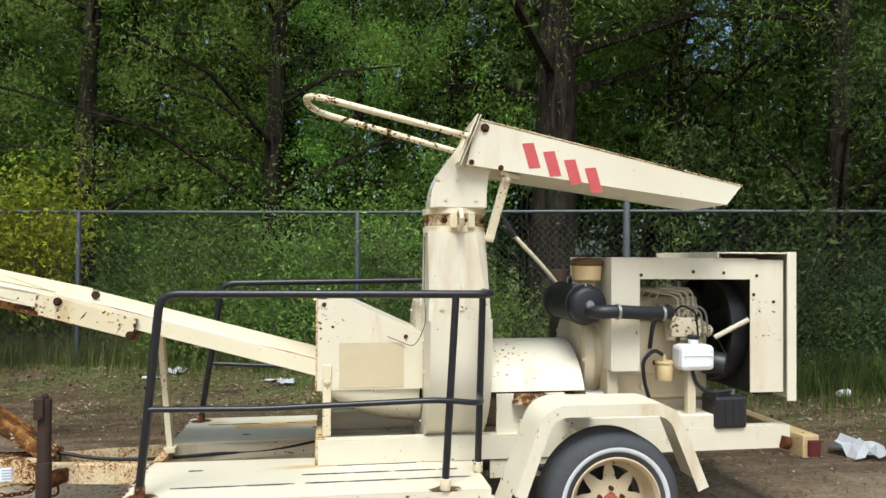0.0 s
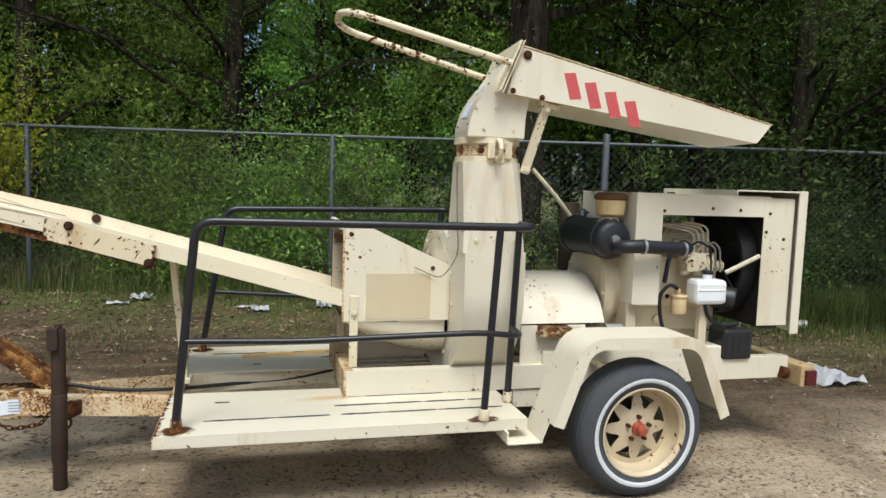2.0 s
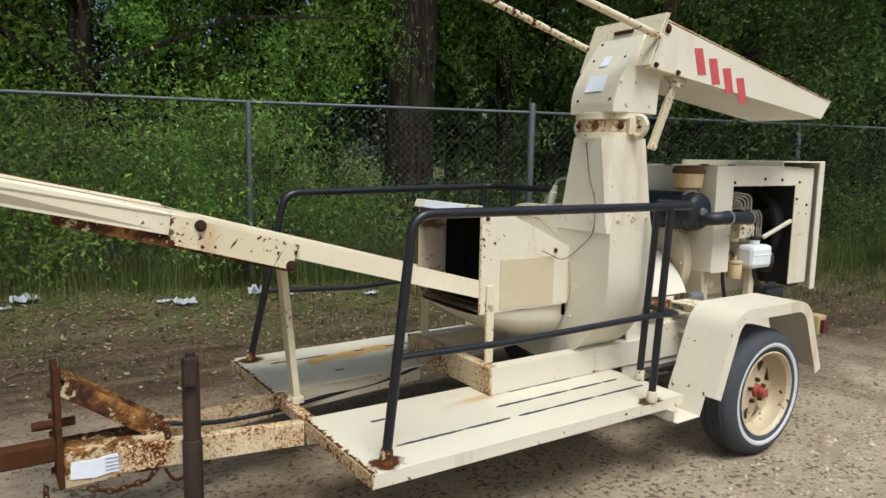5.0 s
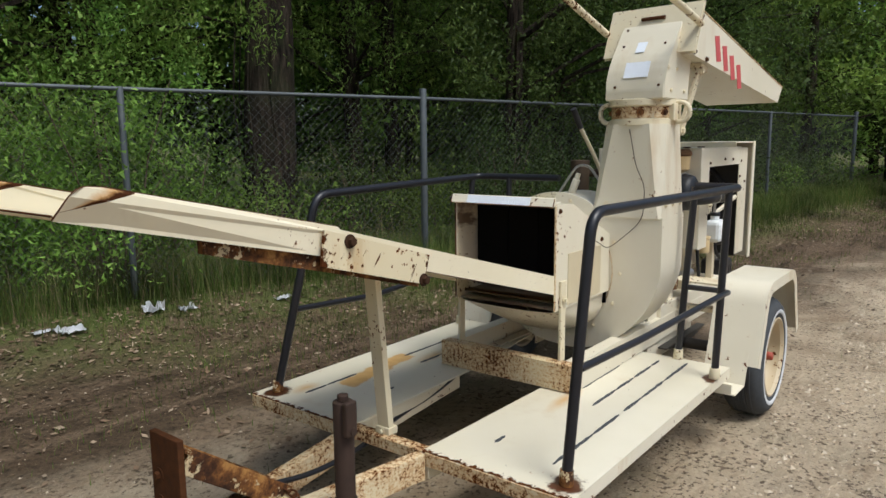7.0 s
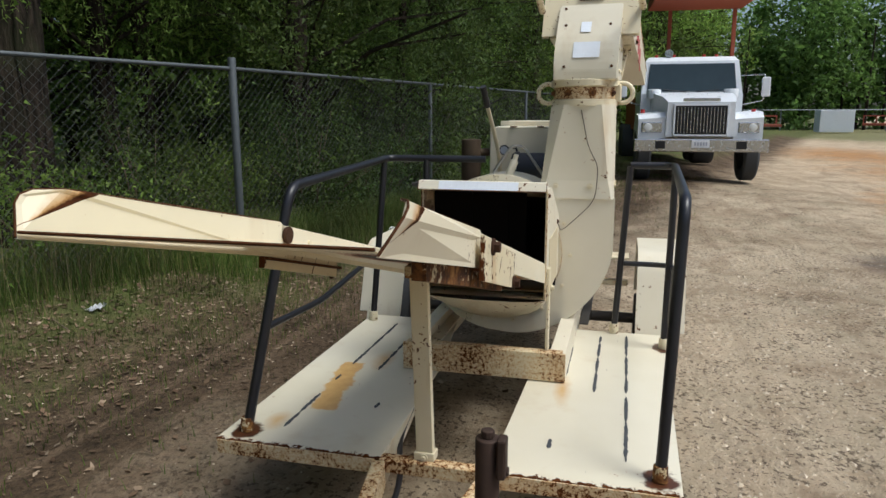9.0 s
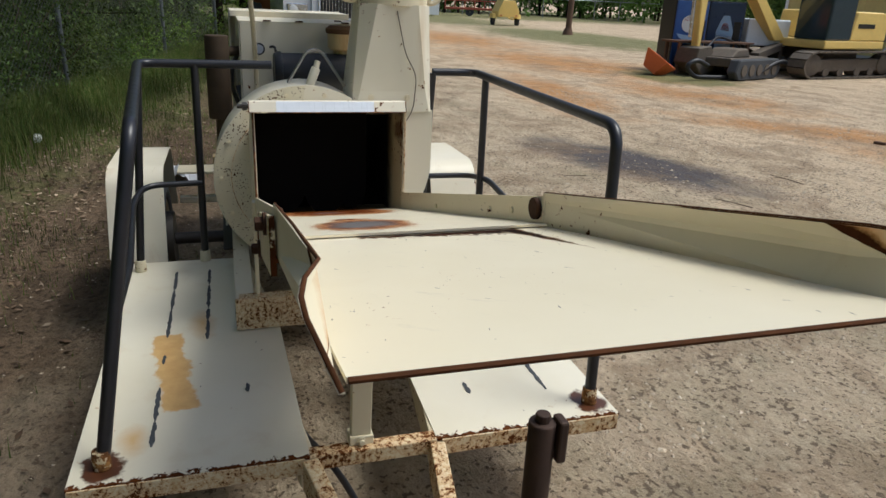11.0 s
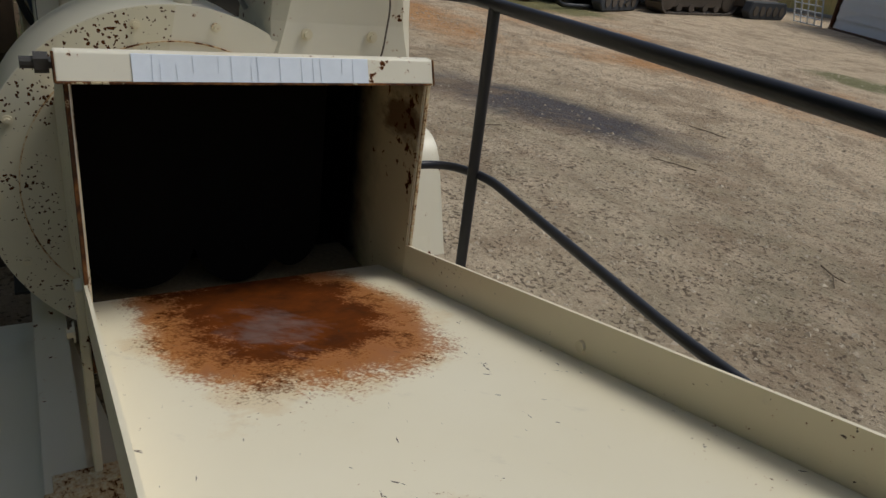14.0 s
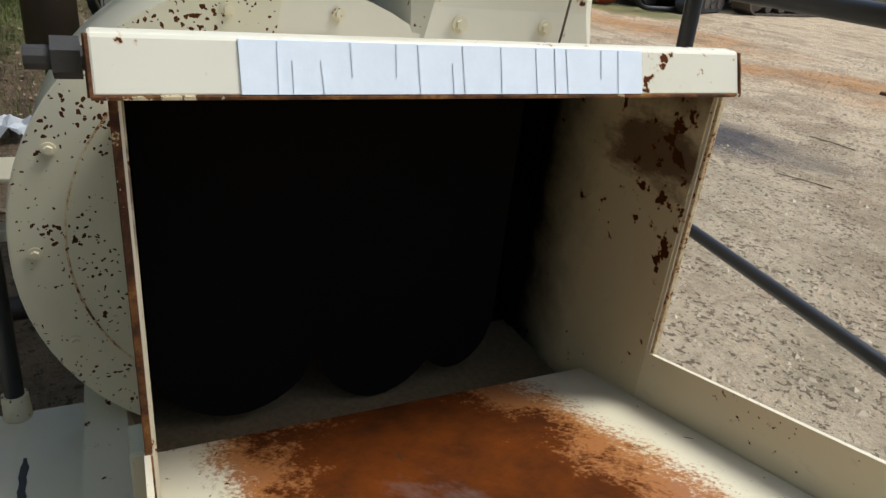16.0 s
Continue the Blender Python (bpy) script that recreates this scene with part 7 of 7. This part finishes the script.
def build_light_tower():
    t = thing("light_tower", "yellow towable light tower with a raised grey mast", "trailer")
    b = B()
    prism(b, [(-0.75, 0.55), (0.75, 0.55), (0.75, 0.95), (0.42, 1.65), (-0.42, 1.65), (-0.75, 0.95)], "x", -0.8, 0.8, 0.02)
    part("body", b, yellow_paint, t)
    for s in (-1, 1):
        b = B()
        prism(b, [(-0.45, 0.45), (-0.35, 0.75), (0.35, 0.75), (0.45, 0.45)], "y", *sorted((s * 0.76, s * 1.02)))
        part("fender", b, yellow_paint, t)
        b = B()
        lathe(b, [(0.12, -0.09), (0.30, -0.10), (0.30, 0.10), (0.12, 0.09)], (0, s * 0.88, 0.30), "y", 24, True)
        part("wheel", b, rubber, t, "", 40)
        b = B()
        box(b, -0.84, -0.80, s * 0.55 - 0.05, s * 0.55 + 0.05, 0.62, 0.70, 0.005)
        part("tail_lamp", b, red_shape, t)
    b = B()
    cyl(b, (0, 0, 1.6), (0, 0, 2.0), 0.14, seg=14)
    part("mast_base", b, yellow_paint, t, "", 40)
    b = B()
    beam(b, (0, 0, 1.9), (0.1, -0.35, 6.5), 0.2, 0.2, 0.01)
    part("mast", b, galv, t, "grey mast")
    b = B()
    beam(b, (-0.8, 0, 0.5), (-1.9, 0, 0.45), 0.1, 0.1, 0.005)
    part("tongue", b, yellow_paint, t)
    return t


put(build_light_tower(), pose(44.0, -18.6, 0, 0, 0, -4))

b = B()
tube(b, [(0, 0, -0.3), (0.05, -0.12, 4.0), (0.1, -0.25, 9.0)], 0.17, 14, True, 0.11)
pole = thing("utility_pole", "dark weathered wooden utility pole with a slight lean", "pole", at=(32.5, -17.8, 0))
part("shaft", b, pole_wood, pole, "", 60)
b = B()
cyl(b, (0, 0, -0.05), (0, 0, 0.35), 0.32, 0.2, 14)
part("footing", b, pole_wood, pole, "", 40)


def build_vending(front, shapes):
    t = thing("vending_machine", "dark blue drinks vending machine standing outdoors", "vending machine", "vending machines")
    b = B()
    box(b, -0.42, 0.40, -0.47, 0.47, 0.04, 1.86, 0.015)
    part("cabinet", b, black_plastic, t, "black cabinet")
    b = B()
    box(b, -0.46, -0.42, -0.45, 0.45, 0.10, 1.83, 0.01)
    fr = part("front_panel", b, front, t, "lit-style printed front, now dull")
    for mat, pts in shapes:
        b = B()
        prism(b, pts, "x", -0.470, -0.462)
        part("printed_shape", b, mat, fr)
    b = B()
    box(b, -0.475, -0.45, -0.40, -0.22, 0.85, 1.35, 0.004)
    part("coin_panel", b, grille_black, fr)
    b = B()
    box(b, -0.475, -0.45, -0.2, 0.35, 0.22, 0.42, 0.004)
    part("dispensing_slot", b, grille_black, fr)
    return t


disc = [(0.05 + 0.22 * math.cos(a), 1.25 + 0.22 * math.sin(a)) for a in [k * math.tau / 20 for k in range(20)]]
vm = build_vending(blue_panel, [(white_shape, [(p[0], p[1]) for p in disc]), (red_shape, [(-0.1, 1.30), (0.22, 1.34), (0.18, 1.42), (0.05, 1.46), (-0.08, 1.42)]), (pale_blue, [(-0.38, 0.5), (0.3, 0.9), (0.38, 1.0), (0.0, 0.95), (-0.4, 0.75)])])
put(vm, pose(13.4, -11.7, 0, 0, 0, -8))
vm2 = build_vending(navy_panel, [(pale_blue, [(-0.2, 0.5), (0.2, 0.5), (0.22, 1.1), (0.08, 1.5), (-0.08, 1.5), (-0.22, 1.1)]), (white_shape, [(-0.2, 0.85), (0.2, 0.9), (0.2, 1.02), (-0.2, 0.97)]), (red_shape, [(-0.12, 1.1), (0.12, 1.12), (0.06, 1.3), (-0.06, 1.3)])])
put(vm2, pose(13.4, -13.0, 0, 0, 0, -30))


def build_excavator():
    t = thing("excavator", "yellow tracked excavator with its arm folded down, dusty", "excavator", at=(0, 0, 0))
    for s in (-0.85, 0.85):
        b = B()
        n = 36
        rail = []
        for k in range(n):
            u = k / n * (2 * 2.6 + math.tau * 0.36)
            if u < 2.6:
                rail.append((-1.3 + u, 0.0))
            elif u < 2.6 + math.pi * 0.36:
                a = (u - 2.6) / 0.36 - math.pi / 2
                rail.append((1.3 + 0.36 * math.cos(a), 0.36 + 0.36 * math.sin(a)))
            elif u < 5.2 + math.pi * 0.36:
                rail.append((1.3 - (u - 2.6 - math.pi * 0.36), 0.72))
            else:
                a = (u - 5.2 - math.pi * 0.36) / 0.36 + math.pi / 2
                rail.append((-1.3 + 0.36 * math.cos(a), 0.36 + 0.36 * math.sin(a)))
        tr = thing("track", "", "")
        tr.parent = t
        for (x0, z0), (x1, z1) in zip(rail, rail[1:] + rail[:1]):
            b = B()
            beam(b, (x0 + (x1 - x0) * 0.06, s, z0 + 0.03 + (z1 - z0) * 0.06), (x0 + (x1 - x0) * 0.94, s, z0 + 0.03 + (z1 - z0) * 0.94), 0.42, 0.05, 0.0)
            part("track_shoe", b, track_steel, tr)
        b = B()
        box(b, -1.3, 1.3, s - 0.1, s + 0.1, 0.2, 0.55, 0.03)
        part("track_frame", b, track_steel, tr)
        for x in (-1.3, 1.3):
            b = B()
            cyl(b, (x, s - 0.13, 0.39), (x, s + 0.13, 0.39), 0.30, seg=24, bev=0.03)
            part("idler", b, track_steel, tr, "", 40)
        for x in (-0.8, -0.3, 0.3, 0.8):
            b = B()
            cyl(b, (x, s - 0.12, 0.18), (x, s + 0.12, 0.18), 0.11, seg=16)
            part("roller", b, track_steel, tr, "", 40)
    b = B()
    box(b, -0.6, 0.6, -0.7, 0.7, 0.45, 0.8, 0.04)
    part("car_body", b, track_steel, t)
    return t


def yellow_upper(t):
    b = B()
    box(b, -1.1, 1.0, -0.95, 0.95, 0.82, 1.05, 0.03)
    prism(b, [(-1.1, 1.05), (-1.1, 1.75), (-0.85, 1.85), (0.1, 1.85), (0.2, 1.05)], "y", -0.95, 0.95, 0.03)
    part("upper_body", b, yellow_paint, t, "yellow engine house")
    b = B()
    cyl(b, (-1.15, -0.9, 1.3), (-1.15, 0.9, 1.3), 0.28, seg=20, bev=0.04)
    part("counterweight", b, track_steel, t, "grey rounded counterweight", 40)
    b = B()
    box(b, 0.15, 1.0, 0.15, 0.95, 1.05, 2.35, 0.05)
    part("cab", b, dark_glass, t, "dark glazed cab")
    b = B()
    for y in (-0.956, 0.951):
        box(b, -0.6, 0.0, y, y + 0.005, 1.4, 1.52, 0)
    part("name_bar", b, grille_black, t, "plain dark name bar")
    b = B()
    outer = [(0.9, 0.95), (1.15, 1.25), (2.0, 2.35), (3.5, 2.55), (3.52, 2.42), (2.12, 2.14), (1.28, 0.95)]
    prism(b, outer, "y", -0.35, -0.08, 0.02)
    part("boom", b, yellow_paint, t, "yellow bent boom")
    b = B()
    prism(b, [(3.42, 2.70), (3.57, 2.64), (3.63, 2.2), (3.53, 0.75), (3.44, 0.75), (3.43, 2.2)], "y", -0.31, -0.12, 0.02)
    part("dipper_arm", b, yellow_paint, t, "yellow dipper arm")
    b = B()
    tube(b, [(2.2, -0.21, 2.62), (3.42, -0.21, 2.68)], 0.05, 10)
    tube(b, [(3.72, -0.21, 2.0), (3.68, -0.21, 1.0)], 0.04, 10)
    part("ram", b, chrome, t, "", 60)
    b = B()
    box(b, 2.3, 2.9, -0.075, -0.07, 2.36, 2.46, 0)
    part("boom_name_bar", b, grille_black, t, "plain dark name bar")
    b = B()
    prism(b, [(3.35, 0.80), (3.70, 0.75), (3.75, 0.35), (3.55, 0.05), (3.25, 0.10), (3.15, 0.40)], "y", -0.5, 0.1, 0.02)
    part("bucket", b, track_steel, t, "dark steel bucket")


ex = build_excavator()
yellow_upper(ex)
put(ex, pose(13.0, -15.9, 0, 0, 0, 104) @ Matrix.Diagonal((1.35, 1.2, 0.95, 1)))


def build_crawler():
    t = thing("trencher", "low dusty tracked machine with rubber hoses, parked beside the excavator", "machine")
    b = B()
    box(b, -1.0, 1.0, -0.4, 0.4, 0.30, 0.52, 0.04)
    prism(b, [(-0.9, 0.52), (-0.6, 0.72), (-0.1, 0.74), (0.1, 0.52)], "y", -0.35, 0.35, 0.03)
    part("body", b, track_steel, t)
    for s in (-0.55, 0.55):
        b = B()
        prism(b, [(-1.2, 0.2), (-1.0, 0.0), (1.0, 0.0), (1.2, 0.2), (1.05, 0.5), (-1.05, 0.5)], "y", s - 0.13, s + 0.13, 0.03)
        part("track", b, rubber, t, "dark rubber track")
        for k in range(5):
            b = B()
            cyl(b, (-0.8 + k * 0.4, s - 0.15, 0.24), (-0.8 + k * 0.4, s + 0.15, 0.24), 0.14, seg=16)
            part("roller", b, track_steel, t, "", 40)
    b = B()
    tube(b, rounded([(-1.0, 0.3, 0.7), (-0.2, 0.5, 1.0), (0.8, 0.4, 0.8), (1.3, 0.2, 0.2)], 0.3), 0.03, 8)
    part("hose", b, hose_rubber, t, "", 60)
    b = B()
    beam(b, (1.0, 0, 0.5), (2.3, 0, 0.75), 0.25, 0.2, 0.02)
    part("digging_boom", b, track_steel, t)
    return t


put(build_crawler(), pose(11.9, -12.4, 0, 0, 0, -66))
copy_thing(bpy.data.objects["trencher"], pose(12.6, -19.2, 0, 0, 0, -80))

t = thing("orange_tub", "faded orange plastic tub lying tilted on the dirt", "tub", at=(12.2, -10.1, 0))
b = B()
loft(b, [[(x * 0.7, y * 0.75, z) for x, y, z in ((-0.4, -0.3, 0.05), (0.4, -0.3, 0.05), (0.4, 0.3, 0.05), (-0.4, 0.3, 0.05))], [(-0.5, -0.4, 0.62), (0.5, -0.4, 0.62), (0.5, 0.4, 0.62), (-0.5, 0.4, 0.62)], [(-0.46, -0.36, 0.60), (0.46, -0.36, 0.60), (0.46, 0.36, 0.60), (-0.46, 0.36, 0.60)], [(-0.26, -0.2, 0.1), (0.26, -0.2, 0.1), (0.26, 0.2, 0.1), (-0.26, 0.2, 0.1)]])
o = part("shell", b, orange_plastic, t)
o.matrix_local = pose(0, 0, 0.05, 20, -28, 20) @ Matrix.Scale(0.72, 4)


def build_garage():
    """A low garage with lapped white boards and a dark jamb."""
    t = thing("white_garage", "white lap-boarded garage with a rusty corner post", "building")
    b = B()
    box(b, 0.0, 12.0, 0.03, 7.0, 0.05, 3.0, 0)
    w = part("wall", b, siding_white, t)
    n = 11
    for k in range(n):
        b = B()
        z = 0.06 + k * 0.27
        prism(b, [(0.028, z + 0.27), (-0.004, z + 0.002), (0.028, z + 0.002)], "x", 0.08, 12.0)
        part("lap_board", b, siding_white, w)
    b = B()
    box(b, -0.06, 0.07, -0.06, 0.06, 0.0, 3.0, 0.008)
    part("corner_post", b, rust_metal, t, "rust-brown corner post")
    b = B()
    prism(b, [(-0.35, 2.95), (3.5, 4.2), (7.3, 2.95)], "x", -0.3, 12.2)
    part("roof", b, siding_white, t)
    b = B()
    box(b, -0.05, 12.0, -0.08, 0.1, -0.1, 0.06, 0.01)
    part("footing", b, pole_wood, t)
    return t


def build_shed(name, label, mat, L, D, H, rib):
    t = thing(name, label, "building")
    b = B()
    n = int(L / rib)
    prof = []
    for k in range(n):
        x = k * rib
        prof += [(x, 0.0), (x + rib * 0.70, 0.0), (x + rib * 0.76, -0.025), (x + rib * 0.94, -0.025)]
    prof += [(L, 0.0), (L, D), (0, D)]
    prism(b, prof, "z", 0.12, H)
    part("wall", b, mat, t)
    b = B()
    box(b, -0.02, L, -0.06, 0.2, -0.1, 0.12, 0.01)
    part("footing", b, plain("concrete", (0.4, 0.38, 0.35), 0.9), t)
    b = B()
    prism(b, [(-0.3, H), (D / 2, H + 1.2), (D + 0.3, H)], "x", -0.2, L + 0.2)
    part("roof", b, mat, t)
    b = B()
    box(b, -0.06, 0.06, -0.06, 0.06, 0.0, H, 0.01)
    part("corner_trim", b, siding_white, t)
    return t


put(build_garage(), pose(10.8, -20.9, 0, 0, 0, 151))
put(build_shed("yellow_shed", "pale yellow ribbed metal building behind the machines", siding_yellow, 12, 8, 4.0, 0.25), pose(24, -24.5, 0, 0, 0, 190))

# white rack leaning by the shed
t = thing("white_rack", "white welded grid rack leaning by the garage", "rack", at=(11.45, -20.65, 0))
for k in range(5):
    b = B()
    tube(b, [(0.3 * k - 0.6, 0, 0.02), (0.3 * k - 0.5, -0.5, 1.35)], 0.022, 8)
    part("upright", b, truck_white, t, "", 60)
for k in range(8):
    b = B()
    f = k / 7
    tube(b, [(-0.62 + 0.1 * f, -0.5 * f, 0.04 + 1.3 * f), (0.62 + 0.1 * f, -0.5 * f, 0.04 + 1.3 * f)], 0.018, 8)
    part("crossbar", b, truck_white, t, "", 60)
t.rotation_euler = (0, 0, radians(165))
t = thing("ribbed_hose", "black ribbed drain hose lying in a loop on the dirt", "hose")
b = B()
tube(b, rounded([(11.0, -10.9, 0.35), (10.9, -10.5, 0.5), (10.9, -10.2, 0.35), (10.95, -10.5, 0.08), (11.1, -11.4, 0.06), (11.3, -12.6, 0.08), (11.6, -13.4, 0.4), (11.75, -13.9, 0.45), (11.8, -14.2, 0.1)], 0.4), 0.055, 10)
part("hose_body", b, hose_rubber, t, "", 60)
t = thing("pump_unit", "pale grey engine-driven pump unit on a skid", "machine", at=(13.3, -14.1, 0))
b = B()
box(b, -0.45, 0.45, -0.7, 0.7, 0.75, 1.45, 0.04)
part("housing", b, truck_white, t, "pale grey sheet housing")
b = B()
box(b, -0.5, 0.5, -0.8, 0.8, 0.30, 0.42, 0.01)
for y in (-0.6, 0.6):
    box(b, -0.4, 0.4, y - 0.06, y + 0.06, 0.0, 0.76, 0.01)
part("skid", b, track_steel, t)
b = B()
cyl(b, (-0.2, -1.3, 0.62), (-0.2, -2.2, 0.62), 0.13, seg=18, bev=0.01)
box(b, -0.3, 0.0, -2.2, -0.7, 0.3, 0.5, 0.01)
part("tank", b, chrome, t, "bright metal tank", 40)
t = thing("plank_table", "dark wooden plank table before the vending machines", "table", at=(12.6, -12.0, 0))
b = B()
box(b, -0.35, 0.35, -1.2, 1.2, 0.80, 0.85, 0.006)
part("tabletop", b, pole_wood, t)
for dx in (-0.28, 0.28):
    for dy in (-1.05, 1.05):
        b = B()
        box(b, dx - 0.04, dx + 0.04, dy - 0.04, dy + 0.04, 0, 0.80, 0.004)
        part("leg", b, pole_wood, t)
t = thing("stool_frame", "dark steel frame stand on the gravel", "stand", at=(3.15, -12.9, 0))
for dx, dy in ((-0.25, -0.2), (0.25, -0.2), (0.25, 0.2), (-0.25, 0.2)):
    b = B()
    tube(b, [(dx * 1.3, dy * 1.3, 0), (dx, dy, 0.85)], 0.02, 6)
    part("leg", b, dark_iron, t, "", 60)
b = B()
box(b, -0.3, 0.3, -0.25, 0.25, 0.83, 0.87, 0.004)
part("top", b, dark_iron, t)

# far things along the back fence
t = thing("white_container", "white box container far across the yard", "container", at=(62, -17.5, 0))
b = B()
box(b, -1, 1, -1.3, 1.3, 0.1, 1.9, 0.03)
part("body", b, truck_white, t)
for x, y, r in ((58, -9.5, 10), (66, -24, -10)):
    t = thing("farm_trailer", "rusty red flat trailer with rails far across the yard", "trailer", at=(x, y, 0))
    b = B()
    box(b, -3, 3, -1, 1, 0.6, 0.8, 0.01)
    part("bed", b, red_oxide, t)
    for k in range(7):
        b = B()
        box(b, -3 + k, -2.9 + k, -1.0, -0.94, 0.8, 1.5, 0.005)
        part("stake", b, red_oxide, t)
    b = B()
    box(b, -3, 3, -1.0, -0.95, 1.4, 1.5, 0.005)
    part("side_rail", b, red_oxide, t)
    for s in (-0.8, 0.8):
        b = B()
        lathe(b, [(0.1, -0.1), (0.4, -0.1), (0.4, 0.1), (0.1, 0.1)], (0.5, s, 0.4), "y", 20, True)
        part("wheel", b, rubber, t, "", 40)
    t.rotation_euler = (0, 0, radians(80 + r))

back = thing("back_fence", "grey chain-link fence across the far side of the yard", "fence")
for k in range(26):
    b = B()
    cyl(b, (72 - 0.2 * k, 6 - 3.0 * k, 0), (72 - 0.2 * k, 6 - 3.0 * k, 2.0), 0.05, seg=8)
    part("post", b, galv, back, "", 50)
b = B()
cyl(b, (72, 6, 2.0), (66.8, -72, 2.0), 0.05, seg=8)
part("top_rail", b, galv, back, "", 50)

# woods beyond the yard, in one mass
rw = np.random.default_rng(31)
def far_row(n, x0, x1, y0, y1, h):
    cx = rw.uniform(x0, x1, n)
    cy = rw.uniform(y0, y1, n)
    hh = h * rw.uniform(0.6, 1.2, n)
    pts = []
    for x, y, q in zip(cx, cy, hh):
        m = 26
        z = rw.uniform(0.03, 1, m) ** 0.8
        r = (1.05 - z ** 1.5) * q * 0.24 + 0.4
        a = rw.uniform(0, math.tau, m)
        pts.append(np.stack([x + r * np.cos(a), y + r * np.sin(a), z * q], 1))
    return np.concatenate(pts)


cent = np.concatenate([far_row(95, 76, 92, -90, 22, 15), far_row(60, 14, 76, 12, 34, 13), far_row(40, 30, 70, -75, -45, 13)])
scatter("far_woods", leaf_far, leaf_cloud(rw, cent, 0.95, 210000, 0.6, 0.7, 0.2), "dense green woods beyond the yard", "woods")
b = B()
for k in range(70):
    x, y = rw.uniform(75, 90), rw.uniform(-90, 20)
    tube(b, [(x, y, 0), (x + rw.normal(0, 0.3), y + rw.normal(0, 0.3), rw.uniform(7, 13))], 0.18, 6, True, 0.08)
tagged(part("far_trunks", b, bark, None, "", 60), "dark trunks of the far woods", "woods", kind="stuff")
cent2 = np.concatenate([far_row(70, -75, -45, -70, 60, 13), far_row(70, -60, 80, -85, -60, 13), far_row(26, -40, -16, 8, 30, 12)])
scatter("far_woods", leaf_far, leaf_cloud(rw, cent2, 0.9, 40000, 0.9, 0.6, 0.2), "dense green woods behind the yard", "woods")

# ---- litter on the verge ----
def crumple(name, label, at, size, seed, flat=0.35, mat=None):
    r = random.Random(seed)
    t = thing(name, label, "litter", "litter on the ground", at=at)
    b = B()
    n = 7
    vs = [[b.verts.new(((i / (n - 1) - 0.5) * size[0] + r.uniform(-1, 1) * size[0] * 0.07, (j / (n - 1) - 0.5) * size[1] + r.uniform(-1, 1) * size[1] * 0.07, 0.006 + abs(r.gauss(0, 1)) * flat * min(size) * 0.35)) for i in range(n)] for j in range(n)]
    for j in range(n - 1):
        for i in range(n - 1):
            b.faces.new((vs[j][i], vs[j][i + 1], vs[j + 1][i + 1], vs[j + 1][i]))
    ext = bmesh.ops.solidify(b, geom=b.faces[:], thickness=0.002)
    part("sheet", b, mat or paper, t)
    return t


for label, x, y, size, seed, flat in (
        ("crumpled white paper bag on the verge", -2.96, 4.10, (0.20, 0.16), 1, 0.7),
        ("torn white paper scrap on the verge", -3.17, 3.98, (0.22, 0.08), 2, 0.4),
        ("white wrapper lying in dead leaves", -1.75, 3.56, (0.17, 0.12), 3, 0.6),
        ("small white wrapper on the verge", -1.90, 3.66, (0.15, 0.07), 4, 0.4),
        ("crumpled white paper by the fence", -1.10, 3.55, (0.15, 0.12), 5, 0.9),
        ("small white scrap by the fence", -0.87, 3.42, (0.12, 0.09), 6, 0.8),
        ("thin torn white scrap in the weeds", -0.10, 3.14, (0.14, 0.08), 16, 0.6)):
    crumple("paper_litter", label, (x, y, gz(x, y) + 0.01), size, seed, flat)
crumple("plastic_bag", "large crumpled white plastic bag behind the trailer", (2.68, 0.75, gz(2.68, 0.75)), (0.42, 0.30), 7, 0.6)
t = thing("paper_cup", "white paper cup lying on its side", "cup", at=(3.6, 2.1, gz(3.6, 2.1) + 0.04))
b = B()
cyl(b, (-0.06, 0, 0), (0.06, 0.02, 0), 0.03, 0.042, 20)
part("cup_body", b, white_plastic, t, "", 40)
t = thing("wood_block", "dark wooden block lying on the dirt", "wood", at=(3.45, -8.15, gz(3.45, -8.15)))
b = B()
box(b, -0.075, 0.075, -0.03, 0.03, 0.0, 0.04, 0.01)
part("block", b, pole_wood, t)
t.rotation_euler = (0, 0, 0.4)
for k, (x, y, a, l) in enumerate(((1.1, -3.9, 0.5, 0.35), (2.2, -2.9, 1.6, 0.25), (-0.6, -3.3, 2.4, 0.3), (1.9, -5.2, 0.2, 0.4), (-3.1, 2.4, 0.7, 0.4), (-0.4, 3.2, 1.0, 0.5))):
    t = thing("twig", "thin dry brown twig on the ground", "twig", "twigs on the ground", at=(x, y, gz(x, y) + 0.006))
    b = B()
    tube(b, [(-l / 2, 0, 0), (0, 0.02, 0.012), (l / 2, -0.01, 0.004)], 0.005, 5, True, 0.003)
    tube(b, [(0, 0.02, 0.012), (l * 0.2, 0.07, 0.01)], 0.003, 5)
    part("stick", b, twig_mat, t)
    t.rotation_euler = (0, 0, a)
